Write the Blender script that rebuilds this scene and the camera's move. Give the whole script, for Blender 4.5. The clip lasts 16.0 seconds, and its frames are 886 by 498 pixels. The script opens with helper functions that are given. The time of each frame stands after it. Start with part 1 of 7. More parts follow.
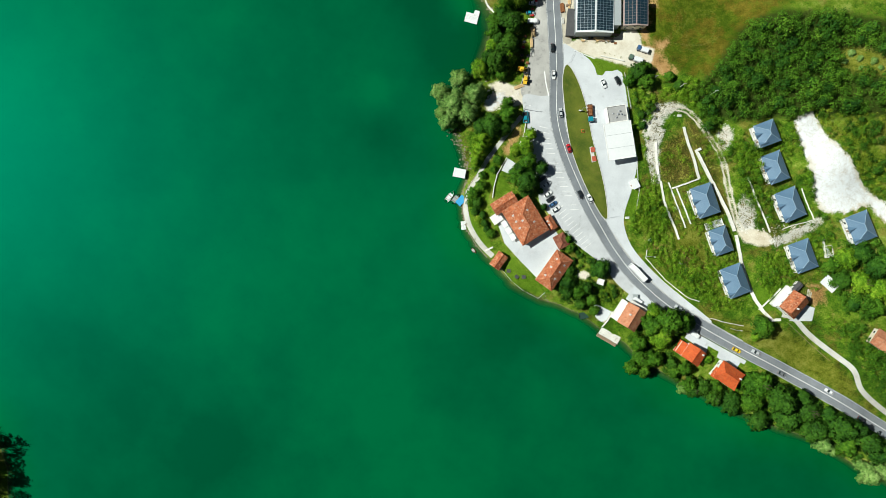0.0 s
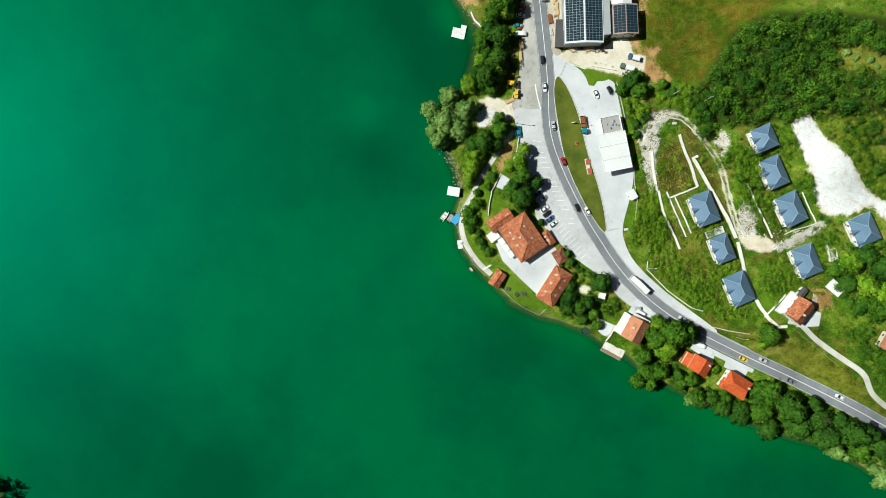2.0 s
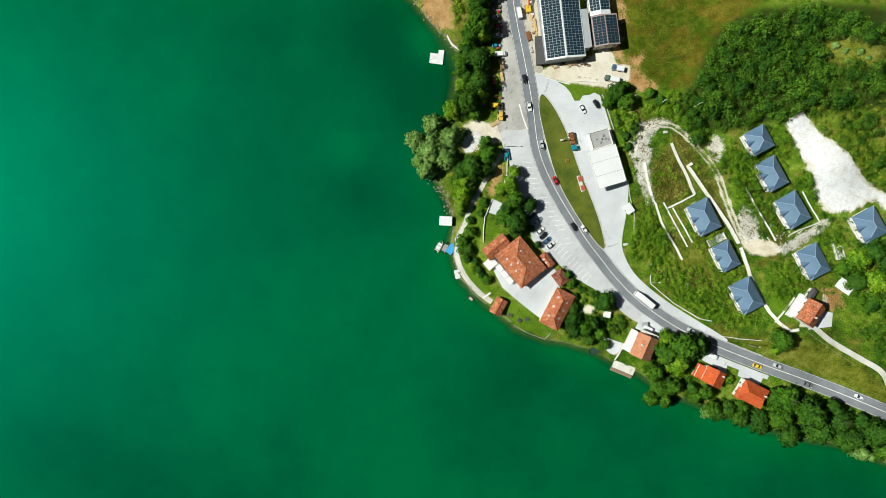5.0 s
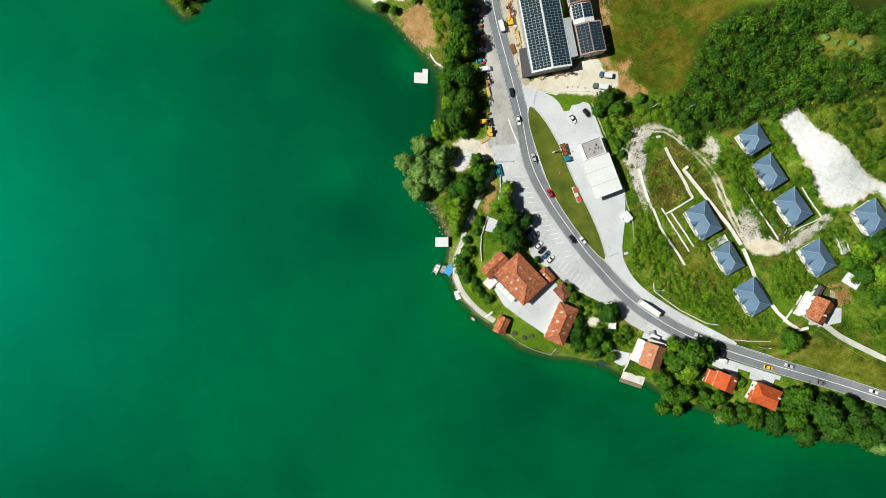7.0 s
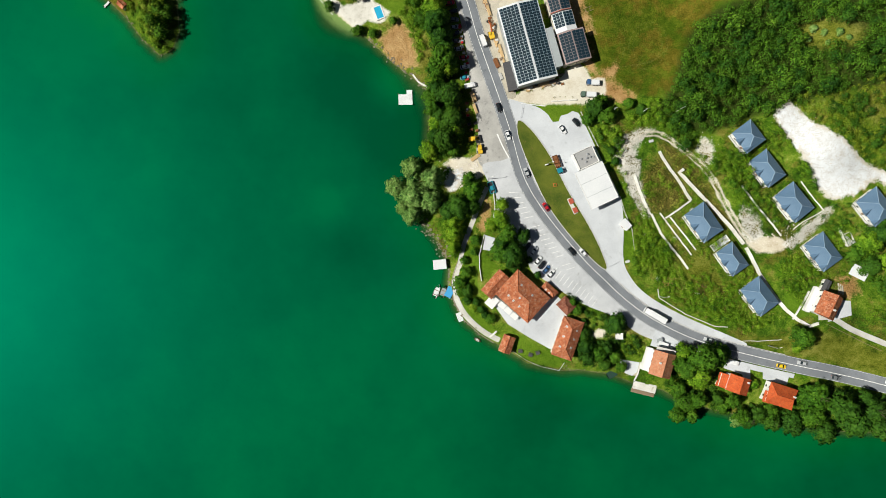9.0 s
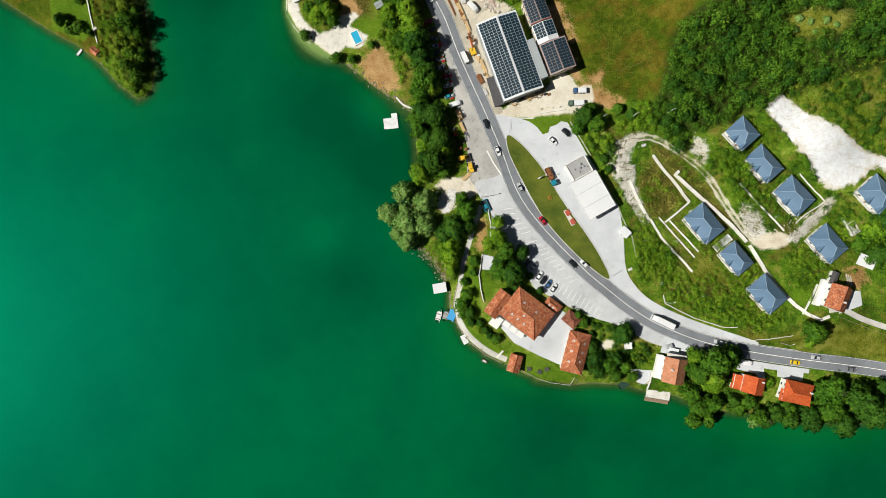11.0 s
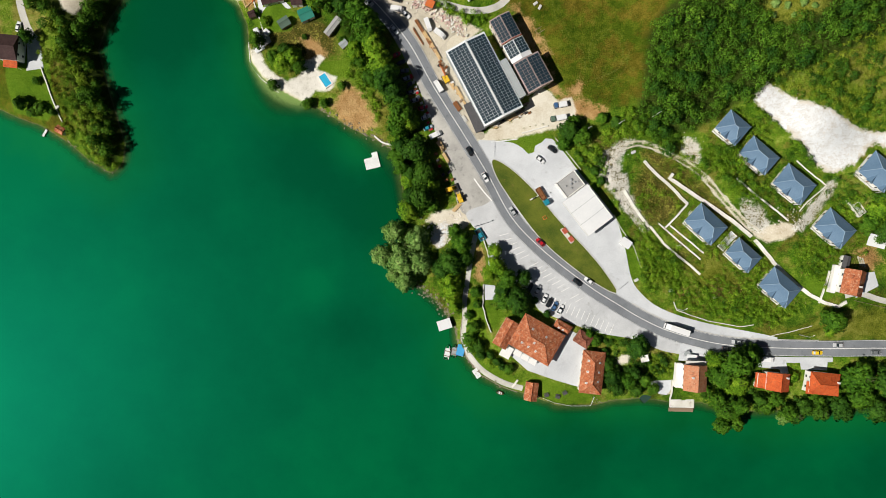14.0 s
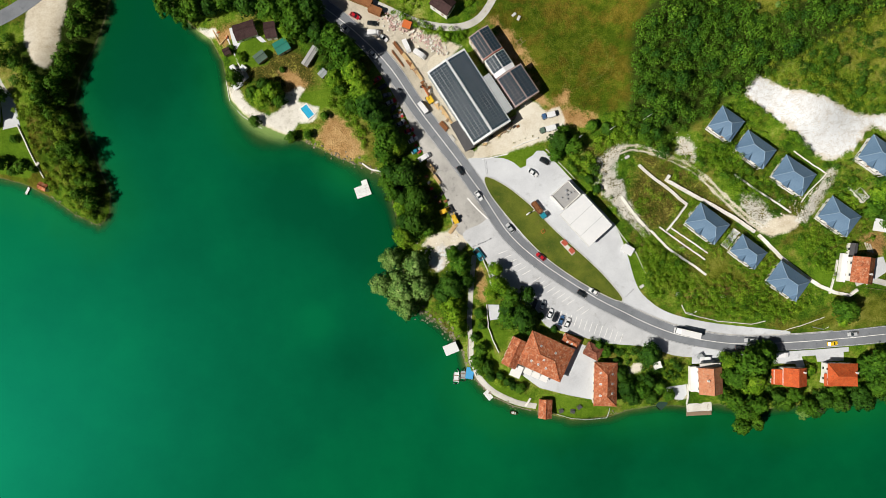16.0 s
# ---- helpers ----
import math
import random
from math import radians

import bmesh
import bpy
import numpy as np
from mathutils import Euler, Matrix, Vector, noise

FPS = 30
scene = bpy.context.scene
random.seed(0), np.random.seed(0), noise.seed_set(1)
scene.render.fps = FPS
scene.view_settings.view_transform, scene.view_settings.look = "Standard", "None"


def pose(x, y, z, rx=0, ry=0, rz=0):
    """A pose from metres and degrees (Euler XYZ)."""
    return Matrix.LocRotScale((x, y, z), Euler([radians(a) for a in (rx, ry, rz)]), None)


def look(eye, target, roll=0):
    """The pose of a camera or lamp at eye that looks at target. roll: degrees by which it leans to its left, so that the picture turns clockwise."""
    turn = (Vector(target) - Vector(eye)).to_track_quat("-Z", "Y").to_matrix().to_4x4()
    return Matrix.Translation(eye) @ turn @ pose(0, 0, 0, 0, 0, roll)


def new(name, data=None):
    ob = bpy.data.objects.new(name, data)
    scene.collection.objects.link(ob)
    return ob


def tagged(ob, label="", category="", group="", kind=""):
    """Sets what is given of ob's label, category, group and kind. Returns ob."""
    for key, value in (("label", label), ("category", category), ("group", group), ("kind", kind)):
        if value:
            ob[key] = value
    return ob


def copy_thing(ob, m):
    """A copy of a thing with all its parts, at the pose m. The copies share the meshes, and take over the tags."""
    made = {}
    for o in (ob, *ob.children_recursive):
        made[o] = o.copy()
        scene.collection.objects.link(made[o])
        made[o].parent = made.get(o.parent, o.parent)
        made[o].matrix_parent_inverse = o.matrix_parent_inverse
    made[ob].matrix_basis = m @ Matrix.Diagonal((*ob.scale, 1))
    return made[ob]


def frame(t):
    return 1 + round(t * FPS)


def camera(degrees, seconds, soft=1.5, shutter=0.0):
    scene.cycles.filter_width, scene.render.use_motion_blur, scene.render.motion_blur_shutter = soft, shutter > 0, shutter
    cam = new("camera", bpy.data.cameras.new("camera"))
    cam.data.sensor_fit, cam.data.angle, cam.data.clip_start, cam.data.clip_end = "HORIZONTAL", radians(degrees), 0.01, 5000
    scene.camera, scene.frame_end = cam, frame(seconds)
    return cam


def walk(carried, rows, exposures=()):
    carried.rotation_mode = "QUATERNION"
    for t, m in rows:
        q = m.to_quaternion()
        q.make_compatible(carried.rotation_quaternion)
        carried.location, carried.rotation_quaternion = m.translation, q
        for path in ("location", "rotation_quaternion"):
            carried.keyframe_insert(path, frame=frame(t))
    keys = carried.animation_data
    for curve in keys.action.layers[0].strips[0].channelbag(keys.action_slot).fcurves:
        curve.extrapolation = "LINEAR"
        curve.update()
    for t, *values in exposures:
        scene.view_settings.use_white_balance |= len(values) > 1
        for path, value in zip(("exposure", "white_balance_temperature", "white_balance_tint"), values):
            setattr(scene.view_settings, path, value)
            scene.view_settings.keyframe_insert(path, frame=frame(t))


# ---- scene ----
from mathutils.geometry import delaunay_2d_cdt

# camera: a drone that looks straight down, sinks, drifts and turns
cam = camera(72.0, 16.0, soft=0.75)
PATH = [
    (0, 9.92, -38.71, 300.96, 28.28), (1, 8.34, -33.99, 298.30, 27.05), (2, 6.82, -29.27, 295.74, 25.65),
    (3, 5.39, -24.52, 293.25, 24.10), (4, 4.05, -19.73, 290.80, 22.40), (5, 2.83, -14.88, 288.37, 20.56),
    (6, 1.74, -9.98, 285.95, 18.60), (7, 0.79, -5.02, 283.51, 16.51), (8, 0.00, 0.00, 281.06, 14.32),
    (9, -0.63, 5.07, 278.57, 12.04), (10, -1.08, 10.17, 276.05, 9.67), (11, -1.35, 15.29, 273.51, 7.23),
    (12, -1.43, 20.41, 270.94, 4.74), (13, -1.33, 25.51, 268.35, 2.20), (14, -1.03, 30.55, 265.77, -0.37),
    (15, -0.55, 35.49, 263.20, -2.96), (16, 0.12, 40.31, 260.66, -5.54),
]
walk(cam, [(t, pose(x, y, z, 0, 0, yaw)) for t, x, y, z, yaw in PATH], [(0, 0.10, 6150, 0), (4, 0.05, 6230, 2), (8, 0.0, 6380, 6), (12, -0.06, 6470, 9), (16, -0.07, 6540, 11)])

# daylight: clear sky and a high sun from the west-south-west
SUN_EL, SUN_AZ = 46.0, 197.0
sun = new("sun", bpy.data.lights.new("sun", "SUN"))
sun.data.energy, sun.data.angle, sun.data.color = 5.55, radians(0.55), (1.0, 0.95, 0.86)
_s = Vector((math.cos(radians(SUN_AZ)) * math.cos(radians(SUN_EL)), math.sin(radians(SUN_AZ)) * math.cos(radians(SUN_EL)), math.sin(radians(SUN_EL))))
sun.matrix_world = look(_s * 400, (0, 0, 0))
world = bpy.data.worlds.new("sky")
scene.world = world
world.use_nodes = True
_n = world.node_tree.nodes
_sky = _n.new("ShaderNodeTexSky")
_sky.sky_type, _sky.sun_disc = "NISHITA", False
_sky.sun_elevation, _sky.sun_rotation = radians(SUN_EL), radians(90 - SUN_AZ)
world.node_tree.links.new(_sky.outputs[0], _n["Background"].inputs[0])
_n["Background"].inputs[1].default_value = 0.018

# ---- materials ----


class Nodes:
    """A node material under construction."""

    def __init__(self, name, rough=0.8, metal=0.0, spec=0.3):
        self.m = bpy.data.materials.new(name)
        self.m.use_nodes = True
        self.t = self.m.node_tree
        self.b = self.t.nodes["Principled BSDF"]
        self.set(self.b, "Roughness", rough), self.set(self.b, "Metallic", metal), self.set(self.b, "Specular IOR Level", spec)
        self.pos = self.add("ShaderNodeNewGeometry").outputs["Position"]

    def add(self, kind):
        return self.t.nodes.new(kind)

    def set(self, node, socket, v):
        s = node.inputs[socket]
        if isinstance(v, bpy.types.NodeSocket):
            self.t.links.new(v, s)
        else:
            s.default_value = v

    def local(self):
        self.pos = self.add("ShaderNodeTexCoord").outputs["Object"]
        return self

    def noise(self, scale, detail=4.0, rough=0.6, vec=None):
        n = self.add("ShaderNodeTexNoise")
        self.set(n, "Vector", vec or self.pos), self.set(n, "Scale", scale), self.set(n, "Detail", detail), self.set(n, "Roughness", rough)
        return n.outputs["Fac"]

    def ramp(self, fac, stops):
        n = self.add("ShaderNodeValToRGB")
        self.set(n, "Fac", fac)
        e = n.color_ramp.elements
        for i, (p, c) in enumerate(stops):
            x = e[i] if i < 2 else e.new(p)
            x.position, x.color = p, (*c, 1) if len(c) == 3 else c
        return n.outputs["Color"]

    def band(self, v, a, b, c=0.0, d=1.0):
        n = self.add("ShaderNodeMapRange")
        n.interpolation_type = "SMOOTHSTEP"
        for k, x in (("Value", v), ("From Min", a), ("From Max", b), ("To Min", c), ("To Max", d)):
            self.set(n, k, x)
        return n.outputs["Result"]

    def mix(self, fac, a, b, blend="MIX"):
        n = self.add("ShaderNodeMix")
        n.data_type, n.blend_type = "RGBA", blend
        for i, v in ((0, fac), (6, a), (7, b)):
            if isinstance(v, bpy.types.NodeSocket):
                self.t.links.new(v, n.inputs[i])
            else:
                n.inputs[i].default_value = (*v, 1) if isinstance(v, tuple) and len(v) == 3 else v
        return n.outputs[2]

    def math(self, op, a, b=0.0):
        n = self.add("ShaderNodeMath")
        n.operation = op
        self.set(n, 0, a), self.set(n, 1, b)
        return n.outputs[0]

    def attr(self, name):
        n = self.add("ShaderNodeAttribute")
        n.attribute_name = name
        return n.outputs["Fac"]

    def rand(self, island=False):
        if island:
            return self.add("ShaderNodeNewGeometry").outputs["Random Per Island"]
        return self.add("ShaderNodeObjectInfo").outputs["Random"]

    def color(self, c):
        self.set(self.b, "Base Color", (*c, 1) if isinstance(c, tuple) else c)
        return self

    def bump(self, height, strength=0.4, dist=0.1):
        n = self.add("ShaderNodeBump")
        self.set(n, "Height", height), self.set(n, "Strength", strength), self.set(n, "Distance", dist)
        self.set(self.b, "Normal", n.outputs[0])
        return self


def surface(name, dark, light, scale=2.0, rough=0.8, metal=0.0, spec=0.3, bump=0.3, stain=None, local=False, fine=None):
    """A surface with variation at two scales."""
    n = Nodes(name, rough, metal, spec)
    if local:
        n.local()
    big = n.noise(scale * 0.12, 5)
    fine_n = n.noise(fine or scale * 3.0, 4)
    c = n.ramp(n.math("ADD", n.math("MULTIPLY", big, 0.6), n.math("MULTIPLY", fine_n, 0.4)), [(0.36, dark), (0.64, light)])
    if stain:
        c = n.mix(n.band(n.noise(scale * 0.3, 6, 0.7), 0.56, 0.72), c, stain)
    n.color(c)
    if bump:
        n.bump(fine_n, bump, 0.05)
    return n.m


def plain(name, c, rough=0.5, metal=0.0, spec=0.4, local=True):
    d, l = tuple(v * 0.86 for v in c), tuple(min(1, v * 1.08) for v in c)
    return surface(name, d, l, 1.5, rough, metal, spec, 0.05, local=local)


def foliage(name, dark, mid, light, rough=0.65):
    """Leaves that differ from clump to clump and from plant to plant."""
    n = Nodes(name, rough, 0, 0.06)
    v = n.math("ADD", n.math("MULTIPLY", n.rand(True), 0.14), n.math("ADD", n.math("MULTIPLY", n.noise(0.13, 3), 0.38), n.math("MULTIPLY", n.noise(0.5, 4, 0.65), 0.48)))
    c = n.ramp(v, [(0.36, dark), (0.5, mid), (0.64, light)])
    t = n.rand()
    c = n.mix(n.band(t, 0.0, 1.0, 0.0, 0.35), c, n.mix(0.5, c, (0.09, 0.17, 0.012)))
    n.color(c)
    n.set(n.b, "Subsurface Weight", 0.0)
    return n.m


def roof_tiles(name, dark, light, moss, course=0.34):
    """Clay tiles in courses, weathered in patches."""
    n = Nodes(name, 0.8, 0, 0.2)
    n.local()
    w = n.add("ShaderNodeTexWave")
    w.wave_type, w.bands_direction, w.wave_profile = "BANDS", "Z", "SAW"
    n.set(w, "Vector", n.pos), n.set(w, "Scale", 0.5 / course), n.set(w, "Distortion", 0.15)
    big, fine_n = n.noise(0.5, 5), n.noise(2.6, 4, 0.7)
    c = n.ramp(n.math("ADD", n.math("MULTIPLY", big, 0.45), n.math("MULTIPLY", fine_n, 0.55)), [(0.38, dark), (0.60, light)])
    c = n.mix(n.band(n.noise(1.1, 6, 0.75), 0.50, 0.62, 0.0, 0.8), c, moss)
    c = n.mix(n.band(n.noise(0.8, 6, 0.75, w.inputs["Vector"].links[0].from_socket), 0.47, 0.36, 0.0, 0.7), c, tuple(0.6 * q for q in dark))
    c = n.mix(n.math("MULTIPLY", w.outputs["Fac"], 0.30), c, dark)
    n.color(c)
    n.bump(w.outputs["Fac"], 0.6, 0.06)
    return n.m


def make_water():
    """Cloudy green water: clear at the very edge, brighter over the shallows, with weed beds, tree shade and sun glint
    painted in patches.
    """
    n = Nodes("lake_water", 0.48, 0, 0.0)
    drift = n.noise(0.0085, 4, 0.5)
    mid = n.noise(0.045, 6, 0.65)
    v = n.math("ADD", n.math("ADD", n.math("MULTIPLY", drift, 0.68), n.math("MULTIPLY", mid, 0.32)), n.math("MULTIPLY", n.attr("lake_tone"), 0.17))
    deep = n.ramp(v, [(0.34, (0.0, 0.056, 0.0185)), (0.50, (0.0, 0.079, 0.0265)), (0.66, (0.0, 0.106, 0.0325))])
    shoal = n.ramp(v, [(0.36, (0.0, 0.060, 0.015)), (0.66, (0.003, 0.128, 0.027))])
    depth = n.attr("depth")
    wob = n.math("ADD", depth, n.math("MULTIPLY", n.math("SUBTRACT", mid, 0.5), 4.0))
    n.color(n.mix(n.band(wob, 0.4, 3.6), shoal, deep))
    n.bump(n.noise(0.9, 4, 0.6), 0.04, 0.3)
    sheen = n.add("ShaderNodeBsdfGlossy")
    n.set(sheen, "Color", (0.02, 1.0, 0.72, 1)), n.set(sheen, "Roughness", 0.48)
    surf = n.add("ShaderNodeMixShader")
    n.set(surf, 0, 0.0155)
    n.t.links.new(n.b.outputs[0], surf.inputs[1])
    n.t.links.new(sheen.outputs[0], surf.inputs[2])
    tr = n.add("ShaderNodeBsdfTransparent")
    tr.inputs[0].default_value = (0.78, 0.95, 0.66, 1)
    mx = n.add("ShaderNodeMixShader")
    n.set(mx, 0, n.band(depth, 0.0, 1.4, 0.25, 1.0))
    n.t.links.new(tr.outputs[0], mx.inputs[1])
    n.t.links.new(surf.outputs[0], mx.inputs[2])
    n.t.links.new(mx.outputs[0], n.t.nodes["Material Output"].inputs["Surface"])
    return n.m


def make_ground():
    """Rough meadow with zones of soil, limestone, dry field and lawn, each from its signed distance."""
    n = Nodes("meadow_ground", 0.95, 0, 0.1)
    big, mid, fine_n = n.noise(0.035, 5), n.noise(0.25, 6, 0.65), n.noise(1.6, 5, 0.7)
    tiny = n.noise(3.5, 4, 0.7)
    shifted = n.add("ShaderNodeVectorMath")
    n.set(shifted, 0, n.pos), n.set(shifted, 1, (310.0, -170.0, 40.0))
    other, patch = n.noise(0.09, 6, 0.72, shifted.outputs[0]), n.noise(0.21, 6, 0.75, shifted.outputs[0])
    v = n.math("ADD", n.math("MULTIPLY", big, 0.32), n.math("ADD", n.math("MULTIPLY", mid, 0.28), n.math("ADD", n.math("MULTIPLY", fine_n, 0.22), n.math("MULTIPLY", tiny, 0.18))))
    grass = n.ramp(v, [(0.40, (0.018, 0.050, 0.003)), (0.46, (0.050, 0.125, 0.006)), (0.53, (0.165, 0.258, 0.018)), (0.63, (0.43, 0.47, 0.13))])
    straw = n.ramp(v, [(0.40, (0.040, 0.040, 0.006)), (0.48, (0.17, 0.145, 0.022)), (0.60, (0.42, 0.35, 0.11))])
    grass = n.mix(n.band(other, 0.49, 0.61, 0.0, 0.72), grass, straw)
    grass = n.mix(n.band(patch, 0.55, 0.64, 0.0, 0.7), grass, n.ramp(fine_n, [(0.35, (0.022, 0.085, 0.003)), (0.62, (0.14, 0.30, 0.012))]))
    weeds = n.ramp(n.math("ADD", n.math("MULTIPLY", patch, 0.5), n.math("MULTIPLY", fine_n, 0.5)), [(0.38, (0.016, 0.030, 0.003)), (0.46, (0.060, 0.072, 0.009)), (0.53, (0.135, 0.105, 0.024)), (0.60, (0.34, 0.35, 0.06))])
    # much darker green ground inside the outlines of the woods
    dark_floor = n.ramp(v, [(0.40, (0.014, 0.030, 0.003)), (0.60, (0.060, 0.090, 0.012))])
    field = n.ramp(v, [(0.40, (0.024, 0.060, 0.001)), (0.48, (0.066, 0.108, 0.005)), (0.58, (0.160, 0.185, 0.014))])
    field = n.mix(n.band(other, 0.45, 0.60, 0.0, 0.75), field, n.ramp(v, [(0.40, (0.048, 0.046, 0.003)), (0.49, (0.125, 0.098, 0.010)), (0.58, (0.245, 0.165, 0.024))]))
    field = n.mix(n.band(patch, 0.55, 0.66, 0.0, 0.45), field, (0.17, 0.20, 0.022))
    lawn = n.ramp(v, [(0.38, (0.050, 0.115, 0.005)), (0.48, (0.10, 0.195, 0.010)), (0.60, (0.18, 0.29, 0.022))])
    sand = n.ramp(v, [(0.38, (0.42, 0.35, 0.25)), (0.47, (0.58, 0.525, 0.415)), (0.58, (0.70, 0.665, 0.57))])
    beach = n.ramp(v, [(0.38, (0.36, 0.34, 0.28)), (0.47, (0.60, 0.58, 0.52)), (0.58, (0.74, 0.72, 0.66))])
    beach = n.mix(n.band(patch, 0.56, 0.66, 0.0, 0.7), beach, (0.24, 0.23, 0.12))
    olive = n.ramp(v, [(0.40, (0.050, 0.070, 0.005)), (0.48, (0.155, 0.180, 0.016)), (0.60, (0.36, 0.35, 0.085))])
    crack = n.band(n.math("ABSOLUTE", n.math("SUBTRACT", patch, 0.5)), 0.0, 0.022, 0.6, 0.0)
    rock = n.ramp(n.math("ADD", n.math("MULTIPLY", mid, 0.6), n.math("MULTIPLY", fine_n, 0.4)), [(0.33, (0.46, 0.44, 0.41)), (0.43, (0.64, 0.65, 0.66)), (0.60, (0.725, 0.755, 0.785))])
    rock = n.mix(crack, rock, (0.42, 0.37, 0.31))
    strata = n.add("ShaderNodeMapping")
    n.set(strata, "Vector", n.pos), n.set(strata, "Rotation", (0.0, 0.0, 0.75)), n.set(strata, "Scale", (0.10, 0.9, 0.5))
    streak = n.noise(0.7, 6, 0.7, strata.outputs[0])
    rock = n.mix(n.band(streak, 0.56, 0.64, 0.0, 0.7), rock, (0.46, 0.45, 0.43))
    rock = n.mix(n.band(streak, 0.38, 0.30, 0.0, 0.6), rock, (0.50, 0.42, 0.31))
    rock = n.mix(n.band(tiny, 0.42, 0.35, 0.0, 0.5), rock, (0.40, 0.39, 0.38))
    rock = n.mix(n.band(n.math("ADD", n.attr("rock"), n.math("MULTIPLY", n.math("SUBTRACT", patch, 0.5), 12.0)), 0.0, 1.5, 0.5, 0.0), rock, (0.47, 0.38, 0.25))
    rubble = n.ramp(n.math("ADD", n.math("MULTIPLY", mid, 0.4), n.math("MULTIPLY", tiny, 0.6)), [(0.36, (0.36, 0.33, 0.26)), (0.46, (0.56, 0.54, 0.48)), (0.58, (0.69, 0.68, 0.65))])
    scree = n.mix(n.band(n.math("ADD", n.math("MULTIPLY", fine_n, 0.6), n.math("MULTIPLY", patch, 0.4)), 0.41, 0.50), straw, rubble)
    dry = n.ramp(v, [(0.39, (0.13, 0.085, 0.025)), (0.48, (0.42, 0.24, 0.09)), (0.60, (0.64, 0.43, 0.20))])
    deep = n.band(n.math("ADD", n.attr("bed"), n.math("MULTIPLY", mid, 6.0)), 4.0, 24.0)
    bed = n.mix(deep, n.ramp(v, [(0.36, (0.07, 0.075, 0.035)), (0.62, (0.24, 0.22, 0.12))]), (0.03, 0.10, 0.04))
    bed = n.mix(n.band(n.attr("beach"), -3.5, -0.5, 0.0, 0.9), bed, (0.62, 0.58, 0.36))
    wob = n.math("ADD", n.math("MULTIPLY", n.math("SUBTRACT", mid, 0.5), 9.0), n.math("MULTIPLY", n.math("SUBTRACT", fine_n, 0.5), 5.0))
    c, smooth = grass, 0.0
    marks = n.mix(0.6, field, (0.24, 0.25, 0.06))
    field = n.mix(n.band(n.math("ADD", n.attr("wheel_marks"), n.math("MULTIPLY", n.math("SUBTRACT", fine_n, 0.5), 2.0)), -0.4, 0.5, 0.0, 0.7), field, marks)
    for key, col, soft in (("field", field, 3.0), ("weeds", weeds, 2.5), ("dark_floor", dark_floor, 2.0), ("straw", olive, 3.0), ("lawn", lawn, 0.6), ("dry", dry, 1.6), ("beach", beach, 0.7), ("sand", sand, 0.7), ("track", sand, 0.35), ("scree", scree, 0.9), ("rock", rock, 0.5), ("bed", bed, 1.0)):
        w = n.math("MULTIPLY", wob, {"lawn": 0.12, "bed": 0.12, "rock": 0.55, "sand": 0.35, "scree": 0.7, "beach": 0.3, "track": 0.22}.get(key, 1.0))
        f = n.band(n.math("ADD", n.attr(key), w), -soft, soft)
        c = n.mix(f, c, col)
        if key in ("sand", "beach", "rock", "track"):
            smooth = n.math("MAXIMUM", n.math("MULTIPLY", f, 0.85 if key == "rock" else 1.0), smooth)
    n.color(c)
    n.bump(n.math("ADD", mid, n.math("ADD", fine_n, tiny)), n.math("SUBTRACT", 0.9, n.math("MULTIPLY", smooth, 0.66)), 0.6)
    return n.m


